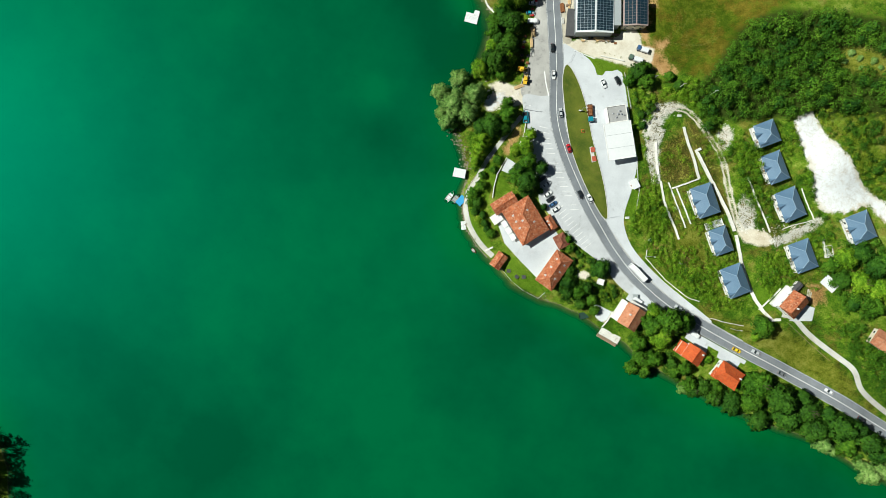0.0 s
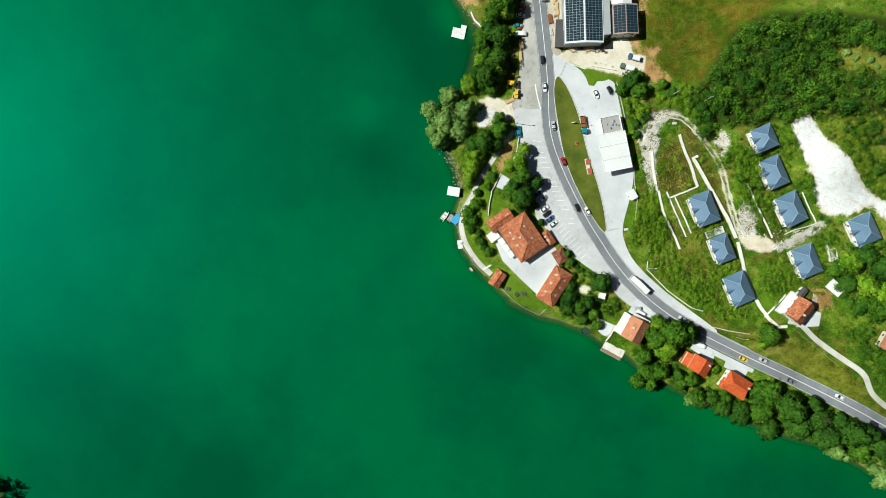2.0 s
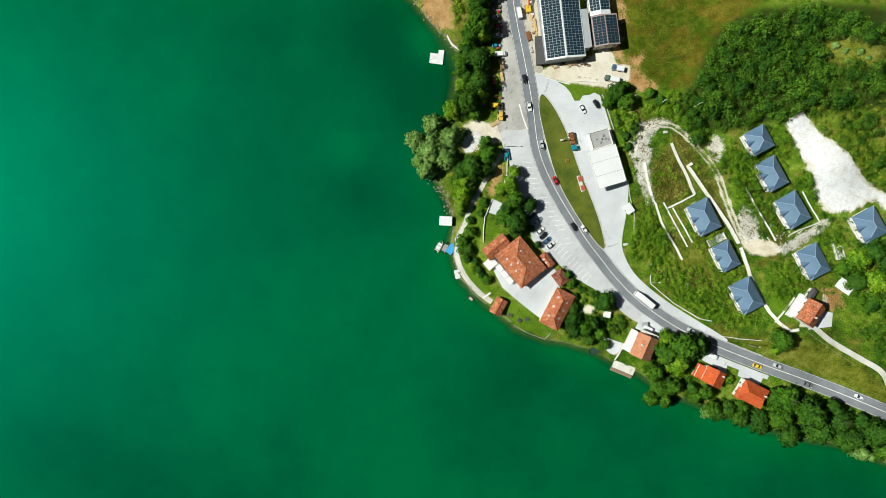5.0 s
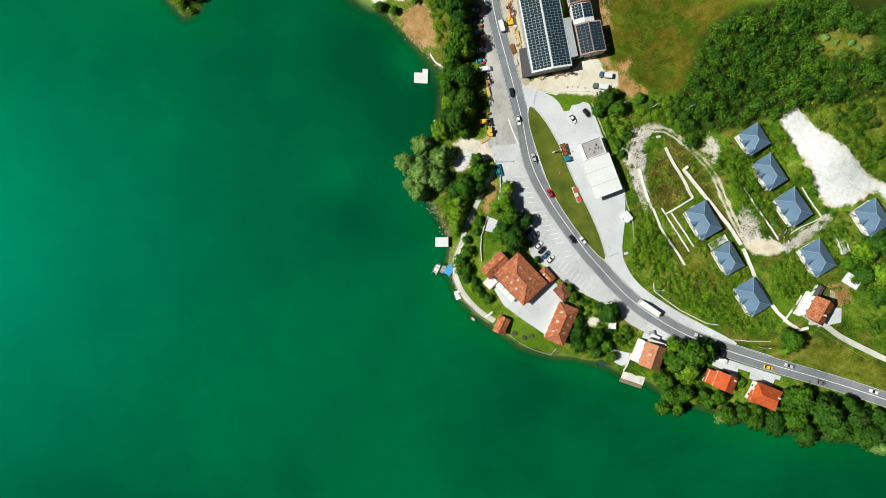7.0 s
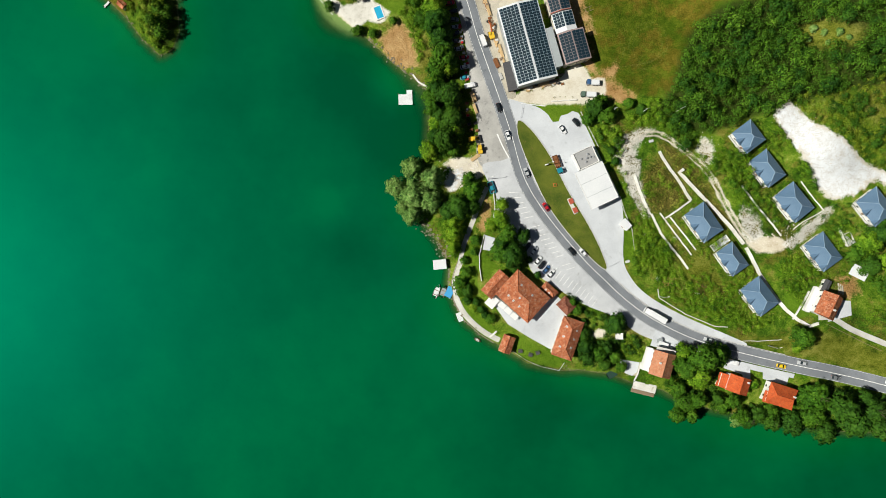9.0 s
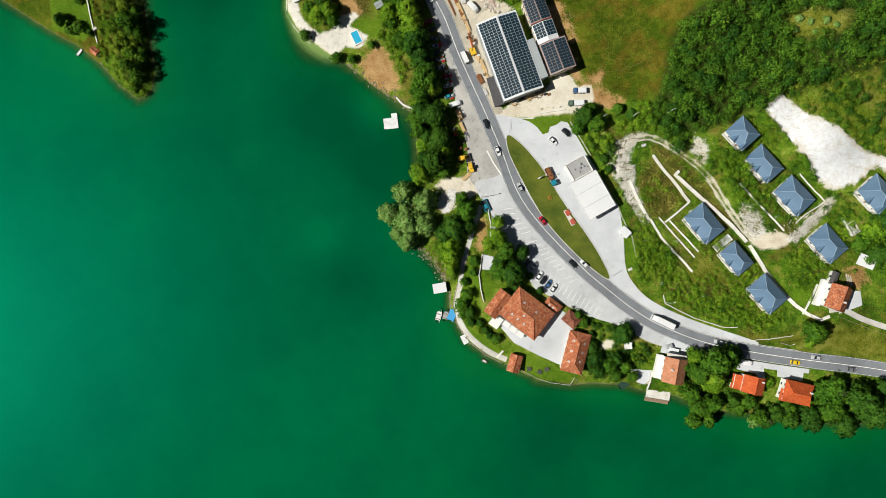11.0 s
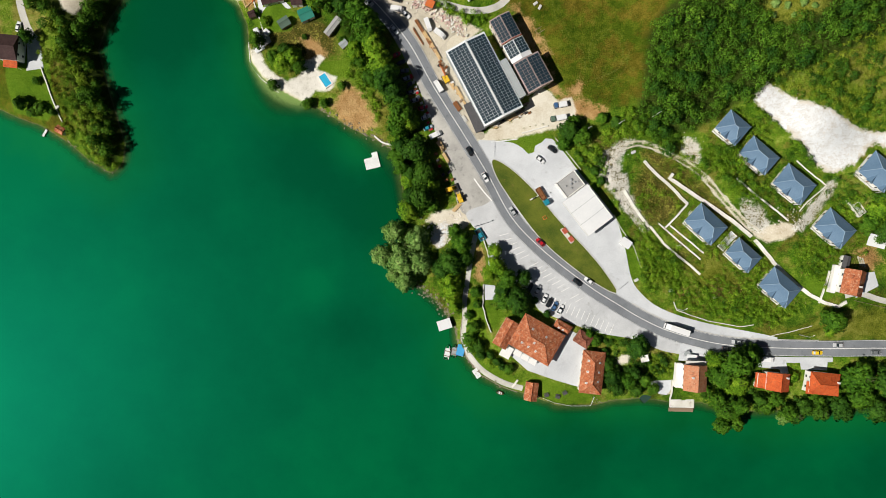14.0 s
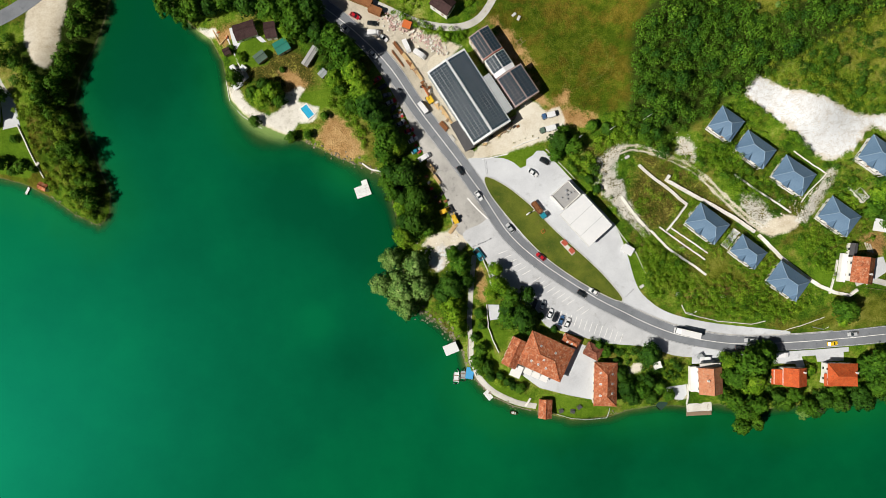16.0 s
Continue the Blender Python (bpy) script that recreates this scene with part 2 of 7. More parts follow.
M = {
    "water": make_water(),
    "ground": make_ground(),
    "asphalt": surface("worn_asphalt", (0.150, 0.163, 0.182), (0.215, 0.232, 0.255), 1.2, 0.85, stain=(0.125, 0.135, 0.15)),
    "apron": surface("grey_gravel_paving", (0.42, 0.435, 0.455), (0.575, 0.59, 0.61), 1.0, 0.9, stain=(0.35, 0.355, 0.36)),
    "gravel": surface("dusty_gravel", (0.30, 0.295, 0.28), (0.47, 0.46, 0.435), 1.2, 0.95, stain=(0.22, 0.22, 0.215)),
    "yard": surface("sandy_yard", (0.36, 0.33, 0.26), (0.60, 0.55, 0.45), 1.2, 0.95, stain=(0.30, 0.27, 0.21)),
    "concrete": surface("pale_concrete", (0.47, 0.49, 0.52), (0.60, 0.625, 0.655), 0.8, 0.85, stain=(0.41, 0.425, 0.445)),
    "kerb": surface("kerb_concrete", (0.48, 0.47, 0.44), (0.64, 0.63, 0.60), 2.0, 0.85),
    "whitewall": surface("white_retaining_wall", (0.58, 0.56, 0.50), (0.76, 0.75, 0.71), 2.0, 0.85, stain=(0.40, 0.37, 0.30)),
    "paint_line": surface("road_paint", (0.70, 0.70, 0.69), (0.82, 0.82, 0.80), 3.0, 0.6),
    "verge": surface("mown_verge", (0.042, 0.075, 0.005), (0.130, 0.150, 0.016), 1.2, 0.95, stain=(0.15, 0.125, 0.03)),
    "rut": surface("pale_dirt_rut", (0.36, 0.33, 0.25), (0.66, 0.62, 0.53), 2.0, 0.95, stain=(0.16, 0.17, 0.05)),
    "lane": surface("pale_farm_lane", (0.38, 0.37, 0.34), (0.58, 0.57, 0.53), 1.3, 0.95, stain=(0.36, 0.33, 0.25)),
    "plaster": surface("white_plaster", (0.70, 0.69, 0.66), (0.82, 0.81, 0.79), 1.0, 0.85, local=True),
    "cream": surface("cream_plaster", (0.58, 0.52, 0.42), (0.70, 0.64, 0.54), 1.0, 0.85, local=True),
    "white_sheet": surface("white_roof_sheet", (0.66, 0.68, 0.70), (0.78, 0.79, 0.80), 0.7, 0.5, local=True),
    "grey_flat": surface("grey_flat_roof", (0.30, 0.30, 0.30), (0.42, 0.42, 0.415), 1.2, 0.9, stain=(0.24, 0.24, 0.235), local=True),
    "tile_old": roof_tiles("weathered_clay_tiles", (0.22, 0.058, 0.026), (0.59, 0.19, 0.082), (0.58, 0.36, 0.23)),
    "tile_orange": roof_tiles("orange_clay_tiles", (0.40, 0.065, 0.018), (0.66, 0.135, 0.035), (0.42, 0.12, 0.05)),
    "tile_dark": roof_tiles("dark_red_tiles", (0.13, 0.042, 0.028), (0.34, 0.12, 0.07), (0.30, 0.17, 0.11)),
    "tile_pink": roof_tiles("faded_clay_tiles", (0.38, 0.14, 0.07), (0.60, 0.27, 0.15), (0.46, 0.30, 0.20)),
    "tile_brown": roof_tiles("dark_brown_tiles", (0.035, 0.018, 0.018), (0.075, 0.04, 0.04), (0.06, 0.04, 0.035)),
    "blue_metal": surface("blue_grey_roof_metal", (0.085, 0.155, 0.245), (0.135, 0.22, 0.325), 0.9, 0.55, 0.0, 0.4, 0.1, local=True),
    "blue_ridge": plain("pale_blue_ridge_flashing", (0.24, 0.34, 0.46), 0.4),
    "teal_metal": surface("teal_roof_sheet", (0.02, 0.16, 0.12), (0.03, 0.22, 0.17), 1.0, 0.5, local=True),
    "green_cover": surface("grey_green_canvas", (0.08, 0.13, 0.10), (0.12, 0.18, 0.14), 1.0, 0.8, local=True),
    "dark_roof": surface("dark_sheet_roof", (0.055, 0.055, 0.06), (0.095, 0.092, 0.095), 1.0, 0.7, local=True),
    "grey_roof": surface("grey_sheet_roof", (0.28, 0.31, 0.32), (0.38, 0.41, 0.42), 1.0, 0.6, local=True),
    "pv": surface("dark_solar_glass", (0.010, 0.028, 0.043), (0.020, 0.048, 0.068), 1.0, 0.3, 0, 0.5, 0.0, local=True),
    "alu": plain("bare_aluminium", (0.55, 0.57, 0.60), 0.45, 0.6),
    "glass": plain("window_glass", (0.02, 0.03, 0.035), 0.08, 0.0, 0.6),
    "frame": plain("white_window_frame", (0.75, 0.75, 0.74), 0.5),
    "timber": surface("fresh_sawn_timber", (0.50, 0.33, 0.15), (0.72, 0.53, 0.30), 3.0, 0.8, local=True),
    "old_wood": surface("weathered_boards", (0.20, 0.14, 0.09), (0.34, 0.25, 0.17), 3.0, 0.85, local=True),
    "deck": surface("pale_deck_boards", (0.66, 0.68, 0.68), (0.82, 0.83, 0.83), 2.0, 0.7, local=True),
    "rust": surface("rusty_steel", (0.17, 0.065, 0.025), (0.32, 0.14, 0.055), 2.0, 0.85, local=True),
    "tyre": plain("tyre_rubber", (0.02, 0.02, 0.021), 0.9),
    "dark": plain("dark_steel", (0.04, 0.042, 0.045), 0.6, 0.3),
    "yellow": plain("yellow_machine_paint", (0.72, 0.46, 0.03), 0.45),
    "orange": plain("orange_paint", (0.58, 0.14, 0.035), 0.5),
    "pad_red": surface("faded_red_pad", (0.36, 0.07, 0.04), (0.48, 0.12, 0.07), 2.0, 0.8, local=True),
    "roof_pinkgrey": surface("pinkish_grey_roof", (0.30, 0.22, 0.21), (0.42, 0.33, 0.31), 1.0, 0.8, local=True),
    "red": plain("red_paint", (0.50, 0.02, 0.02), 0.4),
    "bark": surface("bark", (0.06, 0.045, 0.03), (0.12, 0.09, 0.065), 3.0, 0.95, local=True),
    "stone": surface("limestone_block", (0.56, 0.50, 0.43), (0.80, 0.76, 0.70), 2.0, 0.9, local=True),
    "boulder": surface("shore_rock", (0.14, 0.12, 0.085), (0.30, 0.26, 0.19), 2.0, 0.9),
    "pool_water": plain("clear_pool_water", (0.04, 0.42, 0.68), 0.1, 0, 0.5),
    "leaf": foliage("broad_leaves", (0.008, 0.035, 0.003), (0.043, 0.128, 0.008), (0.110, 0.225, 0.017)),
    "leaf_forest": foliage("forest_leaves", (0.010, 0.042, 0.004), (0.050, 0.140, 0.009), (0.140, 0.262, 0.020)),
    "leaf_dark": foliage("dark_leaves", (0.008, 0.033, 0.005), (0.025, 0.083, 0.008), (0.060, 0.148, 0.013)),
    "leaf_bright": foliage("bright_leaves", (0.026, 0.085, 0.004), (0.125, 0.258, 0.011), (0.27, 0.40, 0.028)),
    "leaf_willow": foliage("willow_leaves", (0.052, 0.130, 0.024), (0.155, 0.285, 0.062), (0.31, 0.44, 0.135)),
    "leaf_pale": foliage("pale_flower_heads", (0.30, 0.32, 0.06), (0.52, 0.52, 0.16), (0.72, 0.70, 0.36)),
    "leaf_dry": foliage("dead_weeds", (0.075, 0.050, 0.018), (0.16, 0.11, 0.035), (0.34, 0.25, 0.09)),
    "leaf_slope": foliage("yellow_green_scrub", (0.085, 0.135, 0.007), (0.190, 0.255, 0.015), (0.30, 0.355, 0.040)),
    "leaf_olive": foliage("olive_grass_tufts", (0.060, 0.072, 0.009), (0.155, 0.165, 0.018), (0.34, 0.33, 0.06)),
    "leaf_scrub": foliage("meadow_scrub", (0.032, 0.074, 0.003), (0.138, 0.245, 0.011), (0.33, 0.41, 0.045)),
}

# ---- the lay of the land ----

EAST_SHORE = [(700, -80), (330, -46), (258, -36), (240, -36.5), (217, -34.5), (195, -38.5), (174, -40.5), (147, -41), (122, -41), (111, -37), (98, -37),
              (86, -35), (72, -36), (64, -38), (48, -38), (38, -34), (25, -30), (14, -24), (5, -11), (4, -2), (-4, 8), (-12, 15),
              (-18, 27), (-17, 44), (-19, 60), (-21, 73), (-31, 79), (-40, 83), (-53, 91), (-63, 96), (-72, 101), (-79, 106), (-84, 113),
              (-85, 121), (-86, 129), (-90, 139), (-97, 145), (-105, 155), (-103, 190), (-95, 500)]
WEST_SHORE = [(-112, 500), (-122, 190), (-129, 168), (-134, 152), (-140, 140), (-147, 129), (-150.4, 118), (-147, 104), (-142.6, 89), (-139, 77), (-140, 69),
              (-145, 64), (-155, 70), (-164, 78), (-175, 85), (-186, 89), (-235, 112), (-600, 190)]
SOUTH_SHORE = [(-600, -150), (-300, -203), (-185, -211), (-156, -216), (-142, -223), (-128, -236), (-112, -264), (-60, -600)]
LAKE = np.array(EAST_SHORE + WEST_SHORE + SOUTH_SHORE + [(700, -600)], float)

RISES = np.array([
    (40, -8, 3.4), (62, -22, 3.0), (105, -25, 3.2), (138, -26, 3.8), (159, -27, 4.4), (-40, 146, 6), (-5, 100, 5.5), (18, 62, 5.0), (41, 30, 4.8),
    (72, 7, 4.8), (116, -10, 5.2), (180, -12, 6.8), (240, -15, 8.6), (30, 22, 4.5), (58, 48, 5.8), (72, 30, 5.6), (16, 100, 6.0), (37, 104, 6.3),
    (50, 88, 6.8), (60, 125, 7.6), (108, 40, 9.0), (123, 28, 8.4), (139, 14, 8.4)], float)
RISES = np.vstack([RISES, np.array([
    (115, 78, 17), (128, 68, 14), (142, 56, 14), (160, 38, 13), (171, 60, 19), (165, 16, 12.5), (208, 20, 16), (150, 86, 27), (130, 97, 23),
    (100, 95, 16), (110, 130, 23), (150, 120, 34), (200, 100, 42), (230, 60, 34), (250, 20, 24), (90, 68, 10), (95, 20, 6.4), (240, 150, 58),
    (-150, 100, 7), (-160, 130, 8), (-180, 112, 6), (-65, 110, 2), (-60, 130, 3.2), (-35, 95, 2.2), (-15, 80, 3.2), (0, 40, 3.6), (10, 20, 3.2), (-150, -245, 9)], float)])


def inside(px, py, poly):
    """Whether points lie in a polygon."""
    hit = np.zeros(px.shape, bool)
    x0, y0 = poly[-1]
    for x1, y1 in poly:
        c = (y1 > py) != (y0 > py)
        hit ^= c & (px < (x0 - x1) * (py - y1) / ((y0 - y1) if y0 != y1 else 1e-9) + x1)
        x0, y0 = x1, y1
    return hit


def reach(px, py, poly, closed=True):
    """Distance to a polygon's edge; positive inside when it is closed."""
    best = np.full(px.shape, 1e9)
    pts = list(poly) + ([poly[0]] if closed else [])
    for (x0, y0), (x1, y1) in zip(pts[:-1], pts[1:]):
        dx, dy = x1 - x0, y1 - y0
        s = np.clip(((px - x0) * dx + (py - y0) * dy) / max(dx * dx + dy * dy, 1e-9), 0, 1)
        best = np.minimum(best, np.hypot(px - x0 - s * dx, py - y0 - s * dy))
    return np.where(inside(px, py, poly), best, -best) if closed else best


# villas: x, y, turn, length, depth, level of the plot
VILLAS = [(115.8, 78.6, -41, 10.8, 9.9, 17.2), (127.9, 67.8, -41, 14.0, 9.4, 14.0), (142.2, 56.0, -39, 14.5, 10.5, 14.0), (108.2, 40.2, -43, 15.0, 10.4, 9.0),
          (124.0, 27.2, -42.5, 12.7, 8.6, 8.4), (139.0, 13.7, -41, 14.8, 10.3, 8.4), (159.3, 38.0, -41.5, 14.3, 10.2, 13.0), (172.9, 60.2, -40, 13.2, 10.8, 19.5)]


def land(px, py):
    """Height of the ground over the lake's surface."""
    px, py = np.atleast_1d(np.asarray(px, float)), np.atleast_1d(np.asarray(py, float))
    d = -reach(px, py, LAKE)
    num, den = np.zeros(px.shape), np.zeros(px.shape)
    for x, y, z in RISES:
        w = 1.0 / ((px - x) ** 2 + (py - y) ** 2 + 30.0) ** 1.6
        num, den = num + w * z, den + w
    s = np.clip(d / 16.0, 0, 1)
    up = np.clip(d / 2.2, 0, 1) * 0.9 + (num / den - 0.9) * s * s * (3 - 2 * s)
    for x, y, _, w, _, g in VILLAS:
        k = np.exp(-(((px - x) ** 2 + (py - y) ** 2) / (0.72 * w) ** 2) ** 2)
        up = up * (1 - k) + (g - 0.05) * k
    far = np.clip((np.hypot(px - 40, py - 20) - 330) / 900.0, 0, 1)
    flat = 1 - 0.80 * np.exp(-((px + 71) ** 2 + (py - 99) ** 2) / 190.0) - 0.45 * np.exp(-((px + 27) ** 2 + (py - 72) ** 2) / 160.0)
    return np.where(d > 0, up + far * 60, flat * np.maximum(np.where(d > -3, d * 0.35, -1.05 + (d + 3) * 0.13), -7.0))


def H(x, y):
    return float(land(x, y)[0])


def curve_pts(pts, step=2.0, closed=False):
    """A smooth line through points, resampled."""
    p = [Vector((*q, 0)) for q in pts]
    n, out = len(p), []
    for i in range(n if closed else n - 1):
        a, b, c, d = (p[(i + k) % n] if closed else p[min(max(i + k, 0), n - 1)] for k in (-1, 0, 1, 2))
        m = max(1, int((c - b).length / step))
        for j in range(m):
            s = j / m
            q = 0.5 * ((2 * b) + (c - a) * s + (2 * a - 5 * b + 4 * c - d) * s * s + (3 * b - a - 3 * c + d) * s ** 3)
            out.append((q.x, q.y))
    if not closed:
        out.append(tuple(pts[-1]))
    return out


# ---- building blocks ----


def mesh_ob(name, verts, faces, mat, parent=None, label="", smooth=False):
    me = bpy.data.meshes.new(name)
    me.from_pydata([tuple(v) for v in verts], [], [tuple(f) for f in faces])
    me.materials.append(mat)
    if smooth:
        me.shade_smooth()
    me.update()
    ob = new(name, me)
    ob.parent = parent
    return tagged(ob, label)


def part(name, bm, mat, parent=None, label=""):
    me = bpy.data.meshes.new(name)
    bm.to_mesh(me)
    bm.free()
    for m in (mat if isinstance(mat, (list, tuple)) else [mat]):
        me.materials.append(m)
    ob = new(name, me)
    ob.parent = parent
    return tagged(ob, label)


def thing(name, x, y, z, ang, label, category, group="", kind=""):
    ob = new(name)
    ob.matrix_basis = pose(x, y, z, 0, 0, ang)
    ob.empty_display_size = 0.5
    return tagged(ob, label, category, group, kind)


def box(sx, sy, sz, x=0.0, y=0.0, z=0.0, bevel=0.0, bm=None, rz=0.0, rx=0.0, ry=0.0):
    """A box whose base centre stands at x, y, z."""
    bm = bm or bmesh.new()
    r = bmesh.ops.create_cube(bm, size=1.0)
    m = pose(x, y, z, rx, ry, rz) @ Matrix.Translation((0, 0, sz / 2)) @ Matrix.Diagonal((sx, sy, sz, 1))
    bmesh.ops.transform(bm, matrix=m, verts=r["verts"])
    if bevel:
        es = list({e for v in r["verts"] for e in v.link_edges})
        bmesh.ops.bevel(bm, geom=es, offset=bevel, segments=1, affect="EDGES")
    return bm


def tube(r0, r1, a, b, n=8, bm=None):
    """A tapered rod from a to b."""
    bm = bm or bmesh.new()
    a, b = Vector(a), Vector(b)
    r = bmesh.ops.create_cone(bm, cap_ends=True, segments=n, radius1=r0, radius2=r1, depth=(b - a).length)
    q = (b - a).to_track_quat("Z", "Y").to_matrix().to_4x4()
    bmesh.ops.transform(bm, matrix=Matrix.Translation((a + b) / 2) @ q, verts=r["verts"])
    return bm


def draped(name, outline, lift, mat, depth=0.35, cell=3.0, kind="structure", label="", category="", parent=None):
    """A paved or planted sheet that follows the ground, with an edge that goes down into it."""
    o = np.array(outline)
    n = len(o)
    lo, hi = o.min(0), o.max(0)
    gx, gy = np.meshgrid(np.arange(lo[0], hi[0], cell), np.arange(lo[1], hi[1], cell))
    gx, gy = gx.ravel(), gy.ravel()
    ok = reach(gx, gy, o) > cell * 0.35
    pts = [Vector(q) for q in o] + [Vector(q) for q in zip(gx[ok], gy[ok])]
    vs, _, fs, *_ = delaunay_2d_cdt(pts, [(i, (i + 1) % n) for i in range(n)], [list(range(n))], 1, 1e-4)
    v = np.array([(q.x, q.y) for q in vs])
    z = land(v[:, 0], v[:, 1]) + lift
    verts = [(a, b, c) for (a, b), c in zip(v, z)]
    faces = [tuple(f) for f in fs]
    count = {}
    for f in faces:
        for a, b in zip(f, f[1:] + f[:1]):
            count[(a, b)] = 1
    rim = [(a, b) for a, b in count if (b, a) not in count]
    low = {}
    for a, b in rim:
        for k in (a, b):
            if k not in low:
                low[k] = len(verts)
                verts.append((verts[k][0], verts[k][1], verts[k][2] - depth))
        faces.append((b, a, low[a], low[b]))
    ob = mesh_ob(name, verts, faces, mat, parent)
    return tagged(ob, label, category, "", kind) if parent is None else tagged(ob, label)


def strip(name, line, left, right, lift, mat, depth=0.25, kind="structure", label="", category="", parent=None, across=4):
    """A ribbon along a line, from left to right of it in metres."""
    p = np.array(line)
    t = np.gradient(p, axis=0)
    t /= np.linalg.norm(t, axis=1)[:, None] + 1e-9
    nrm = np.stack([-t[:, 1], t[:, 0]], 1)
    offs = np.linspace(left, right, across + 1)
    q = p[:, None, :] + nrm[:, None, :] * offs[None, :, None]
    z = land(p[:, 0], p[:, 1])[:, None] * 0 + land(q[..., 0].ravel(), q[..., 1].ravel()).reshape(q.shape[:2]) + lift
    k = across + 1
    verts = [(*q[i, j], z[i, j]) for i in range(len(p)) for j in range(k)]
    faces = [(i * k + j, i * k + j + 1, (i + 1) * k + j + 1, (i + 1) * k + j) for i in range(len(p) - 1) for j in range(across)]
    if left < right:
        faces = [f[::-1] for f in faces]
    if depth:
        base = len(verts)
        verts += [(x, y, zz - depth) for x, y, zz in verts]
        rows = len(p)
        for i in range(rows - 1):
            for j in (0, across):
                a, b = i * k + j, (i + 1) * k + j
                faces.append((a, b, base + b, base + a))
        for i in (0, rows - 1):
            for j in range(across):
                a, b = i * k + j, i * k + j + 1
                faces.append((a, b, base + b, base + a))
    ob = mesh_ob(name, verts, faces, mat, parent)
    return tagged(ob, label, category, "", kind) if parent is None else tagged(ob, label)


# ---- zones of the ground ----

ZONES = {key: [] for key in ("rock", "sand", "beach", "dry", "scree", "weeds", "straw", "dark_floor", "field", "lawn")}


def zone(key, *corners):
    """One patch of a kind of ground, by its corners."""
    ZONES[key].append(list(corners))


zone("sand", (129.5, 36), (134, 39.4), (141, 40.6), (146.4, 38.6), (144, 34.6), (135, 32))
zone("scree", (144.5, 38.6), (150, 45), (154.4, 51.5), (157.4, 58.8), (160.4, 58.4), (158.4, 50.6), (154.4, 44.4), (147.4, 36.6))
zone("scree", (121.7, 53), (129, 50), (133, 44.5), (131, 40), (125.5, 42.9))
zone("rock", (123.7, 91), (128.6, 96.4), (133.3, 93.6), (140, 88.8), (153.5, 83.8), (165.3, 77.6), (181, 76), (190, 75), (190, 66), (181, 69.6), (173, 72.6), (170.6, 69.6), (167, 64.9), (158, 60), (151, 65),
     (144, 72.6), (134, 81.4), (127, 87))
zone("rock", (-5, 40), (0, 42.6), (2.4, 41.4), (0.6, 33), (-3.6, 30), (-6, 35))
zone("beach", (-95, 144), (-87, 142.5), (-86, 139.5), (-94.4, 140))
zone("beach", (-79.7, 118), (-85.5, 118), (-85.5, 111), (-82.5, 106), (-78.5, 101.5), (-71.7, 97), (-63.5, 93), (-59, 96), (-56, 99.5), (-49, 99), (-46.5, 105),
     (-55.5, 108.5), (-51.5, 113.5), (-54.5, 115), (-60.5, 111.5), (-62.4, 106.5), (-67.6, 103.6), (-74, 107), (-78.4, 112))
zone("sand", (11, 77.5), (18.3, 80.1), (24, 87), (34, 90), (40, 99), (45.6, 97), (48, 93), (54, 95), (55.5, 91), (55.5, 86), (55, 83.5), (52.8, 81.9), (42.4, 80.4),
     (30, 77.6), (18, 76.2))
zone("sand", (-2, 116), (1.4, 114.6), (9.4, 119.2), (16.4, 123.6), (12, 125.9), (5.5, 130.5), (-2, 128))
zone("dry", (28.1, 132.6), (31.7, 133.4), (37.4, 126.2), (41.8, 119.1), (45, 112), (42.6, 111.5), (38.2, 119.2), (33.4, 126.6))
zone("sand", (-24, 132), (-12, 140), (10, 126), (3, 118), (8, 96), (15, 82), (11, 78), (-3, 104), (-14, 121))
zone("sand", (-9, 42.3), (-5, 46.7), (2.2, 47.4), (7, 50), (13, 44), (8, 39), (2, 40))
zone("sand", (-158, 166), (-144, 168), (-146, 156), (-149.4, 148), (-152.4, 138), (-157, 131.4), (-161.2, 133), (-164.6, 143), (-163, 153))
zone("sand", (92, -27), (97, -27), (98, -33), (93, -33))
zone("dry", (-87, 142), (-80, 142.7), (-79.5, 137.6), (-84, 135.3), (-87, 139))
zone("dry", (-49, 92), (-44.4, 99.6), (-40, 101.6), (-35.4, 97), (-31, 88.4), (-30.4, 84), (-38.2, 81.6), (-45, 85.5))
zone("dry", (47, 93), (52, 96), (57.4, 102.4), (58.8, 99.7), (55, 94), (60.8, 92.3), (68.4, 88.4), (67, 85.4), (61, 85.6), (50, 87))
zone("dry", (13.4, 32.5), (16.4, 29.5), (17.2, 18.2), (14.5, 15.9), (12.4, 18))
zone("lawn", (16.8, 8.4), (25, 2.7), (20.4, -5.5), (16.8, 2.4))
zone("dry", (-61.4, 121.4), (-57, 122.4), (-50, 115.4), (-54, 112.6), (-57.8, 111.4), (-60.4, 116.6))
zone("lawn", (-53.4, 110.4), (-50.4, 112.4), (-41.6, 107.6), (-45.2, 103.2), (-49.2, 105.8))
zone("lawn", (-79, 134), (-70, 136.4), (-66, 133), (-73, 128.6), (-79.6, 129))
zone("dry", (168, 27), (176, 32), (181, 24), (174, 20))
zone("straw", (126, 126), (131, 131), (138, 130), (147, 127), (146, 121), (137, 117.6), (129, 120))
zone("straw", (103, 22), (112, 27), (124, 18), (120, 9), (108, 13))
zone("straw", (150, 101), (168, 110), (192, 117), (197, 96), (180, 92), (164, 94))
zone("straw", (138, -5), (152, -2), (166, 3), (180, 5.5), (196, 2), (206, -1), (216, -8), (232, -11), (200, -9), (165, -8.5))
zone("sand", (39.6, 97.6), (44.8, 97), (44.4, 92.8), (40.2, 92))
zone("sand", (73, -19.6), (78, -19.2), (79.4, -16), (75, -15))
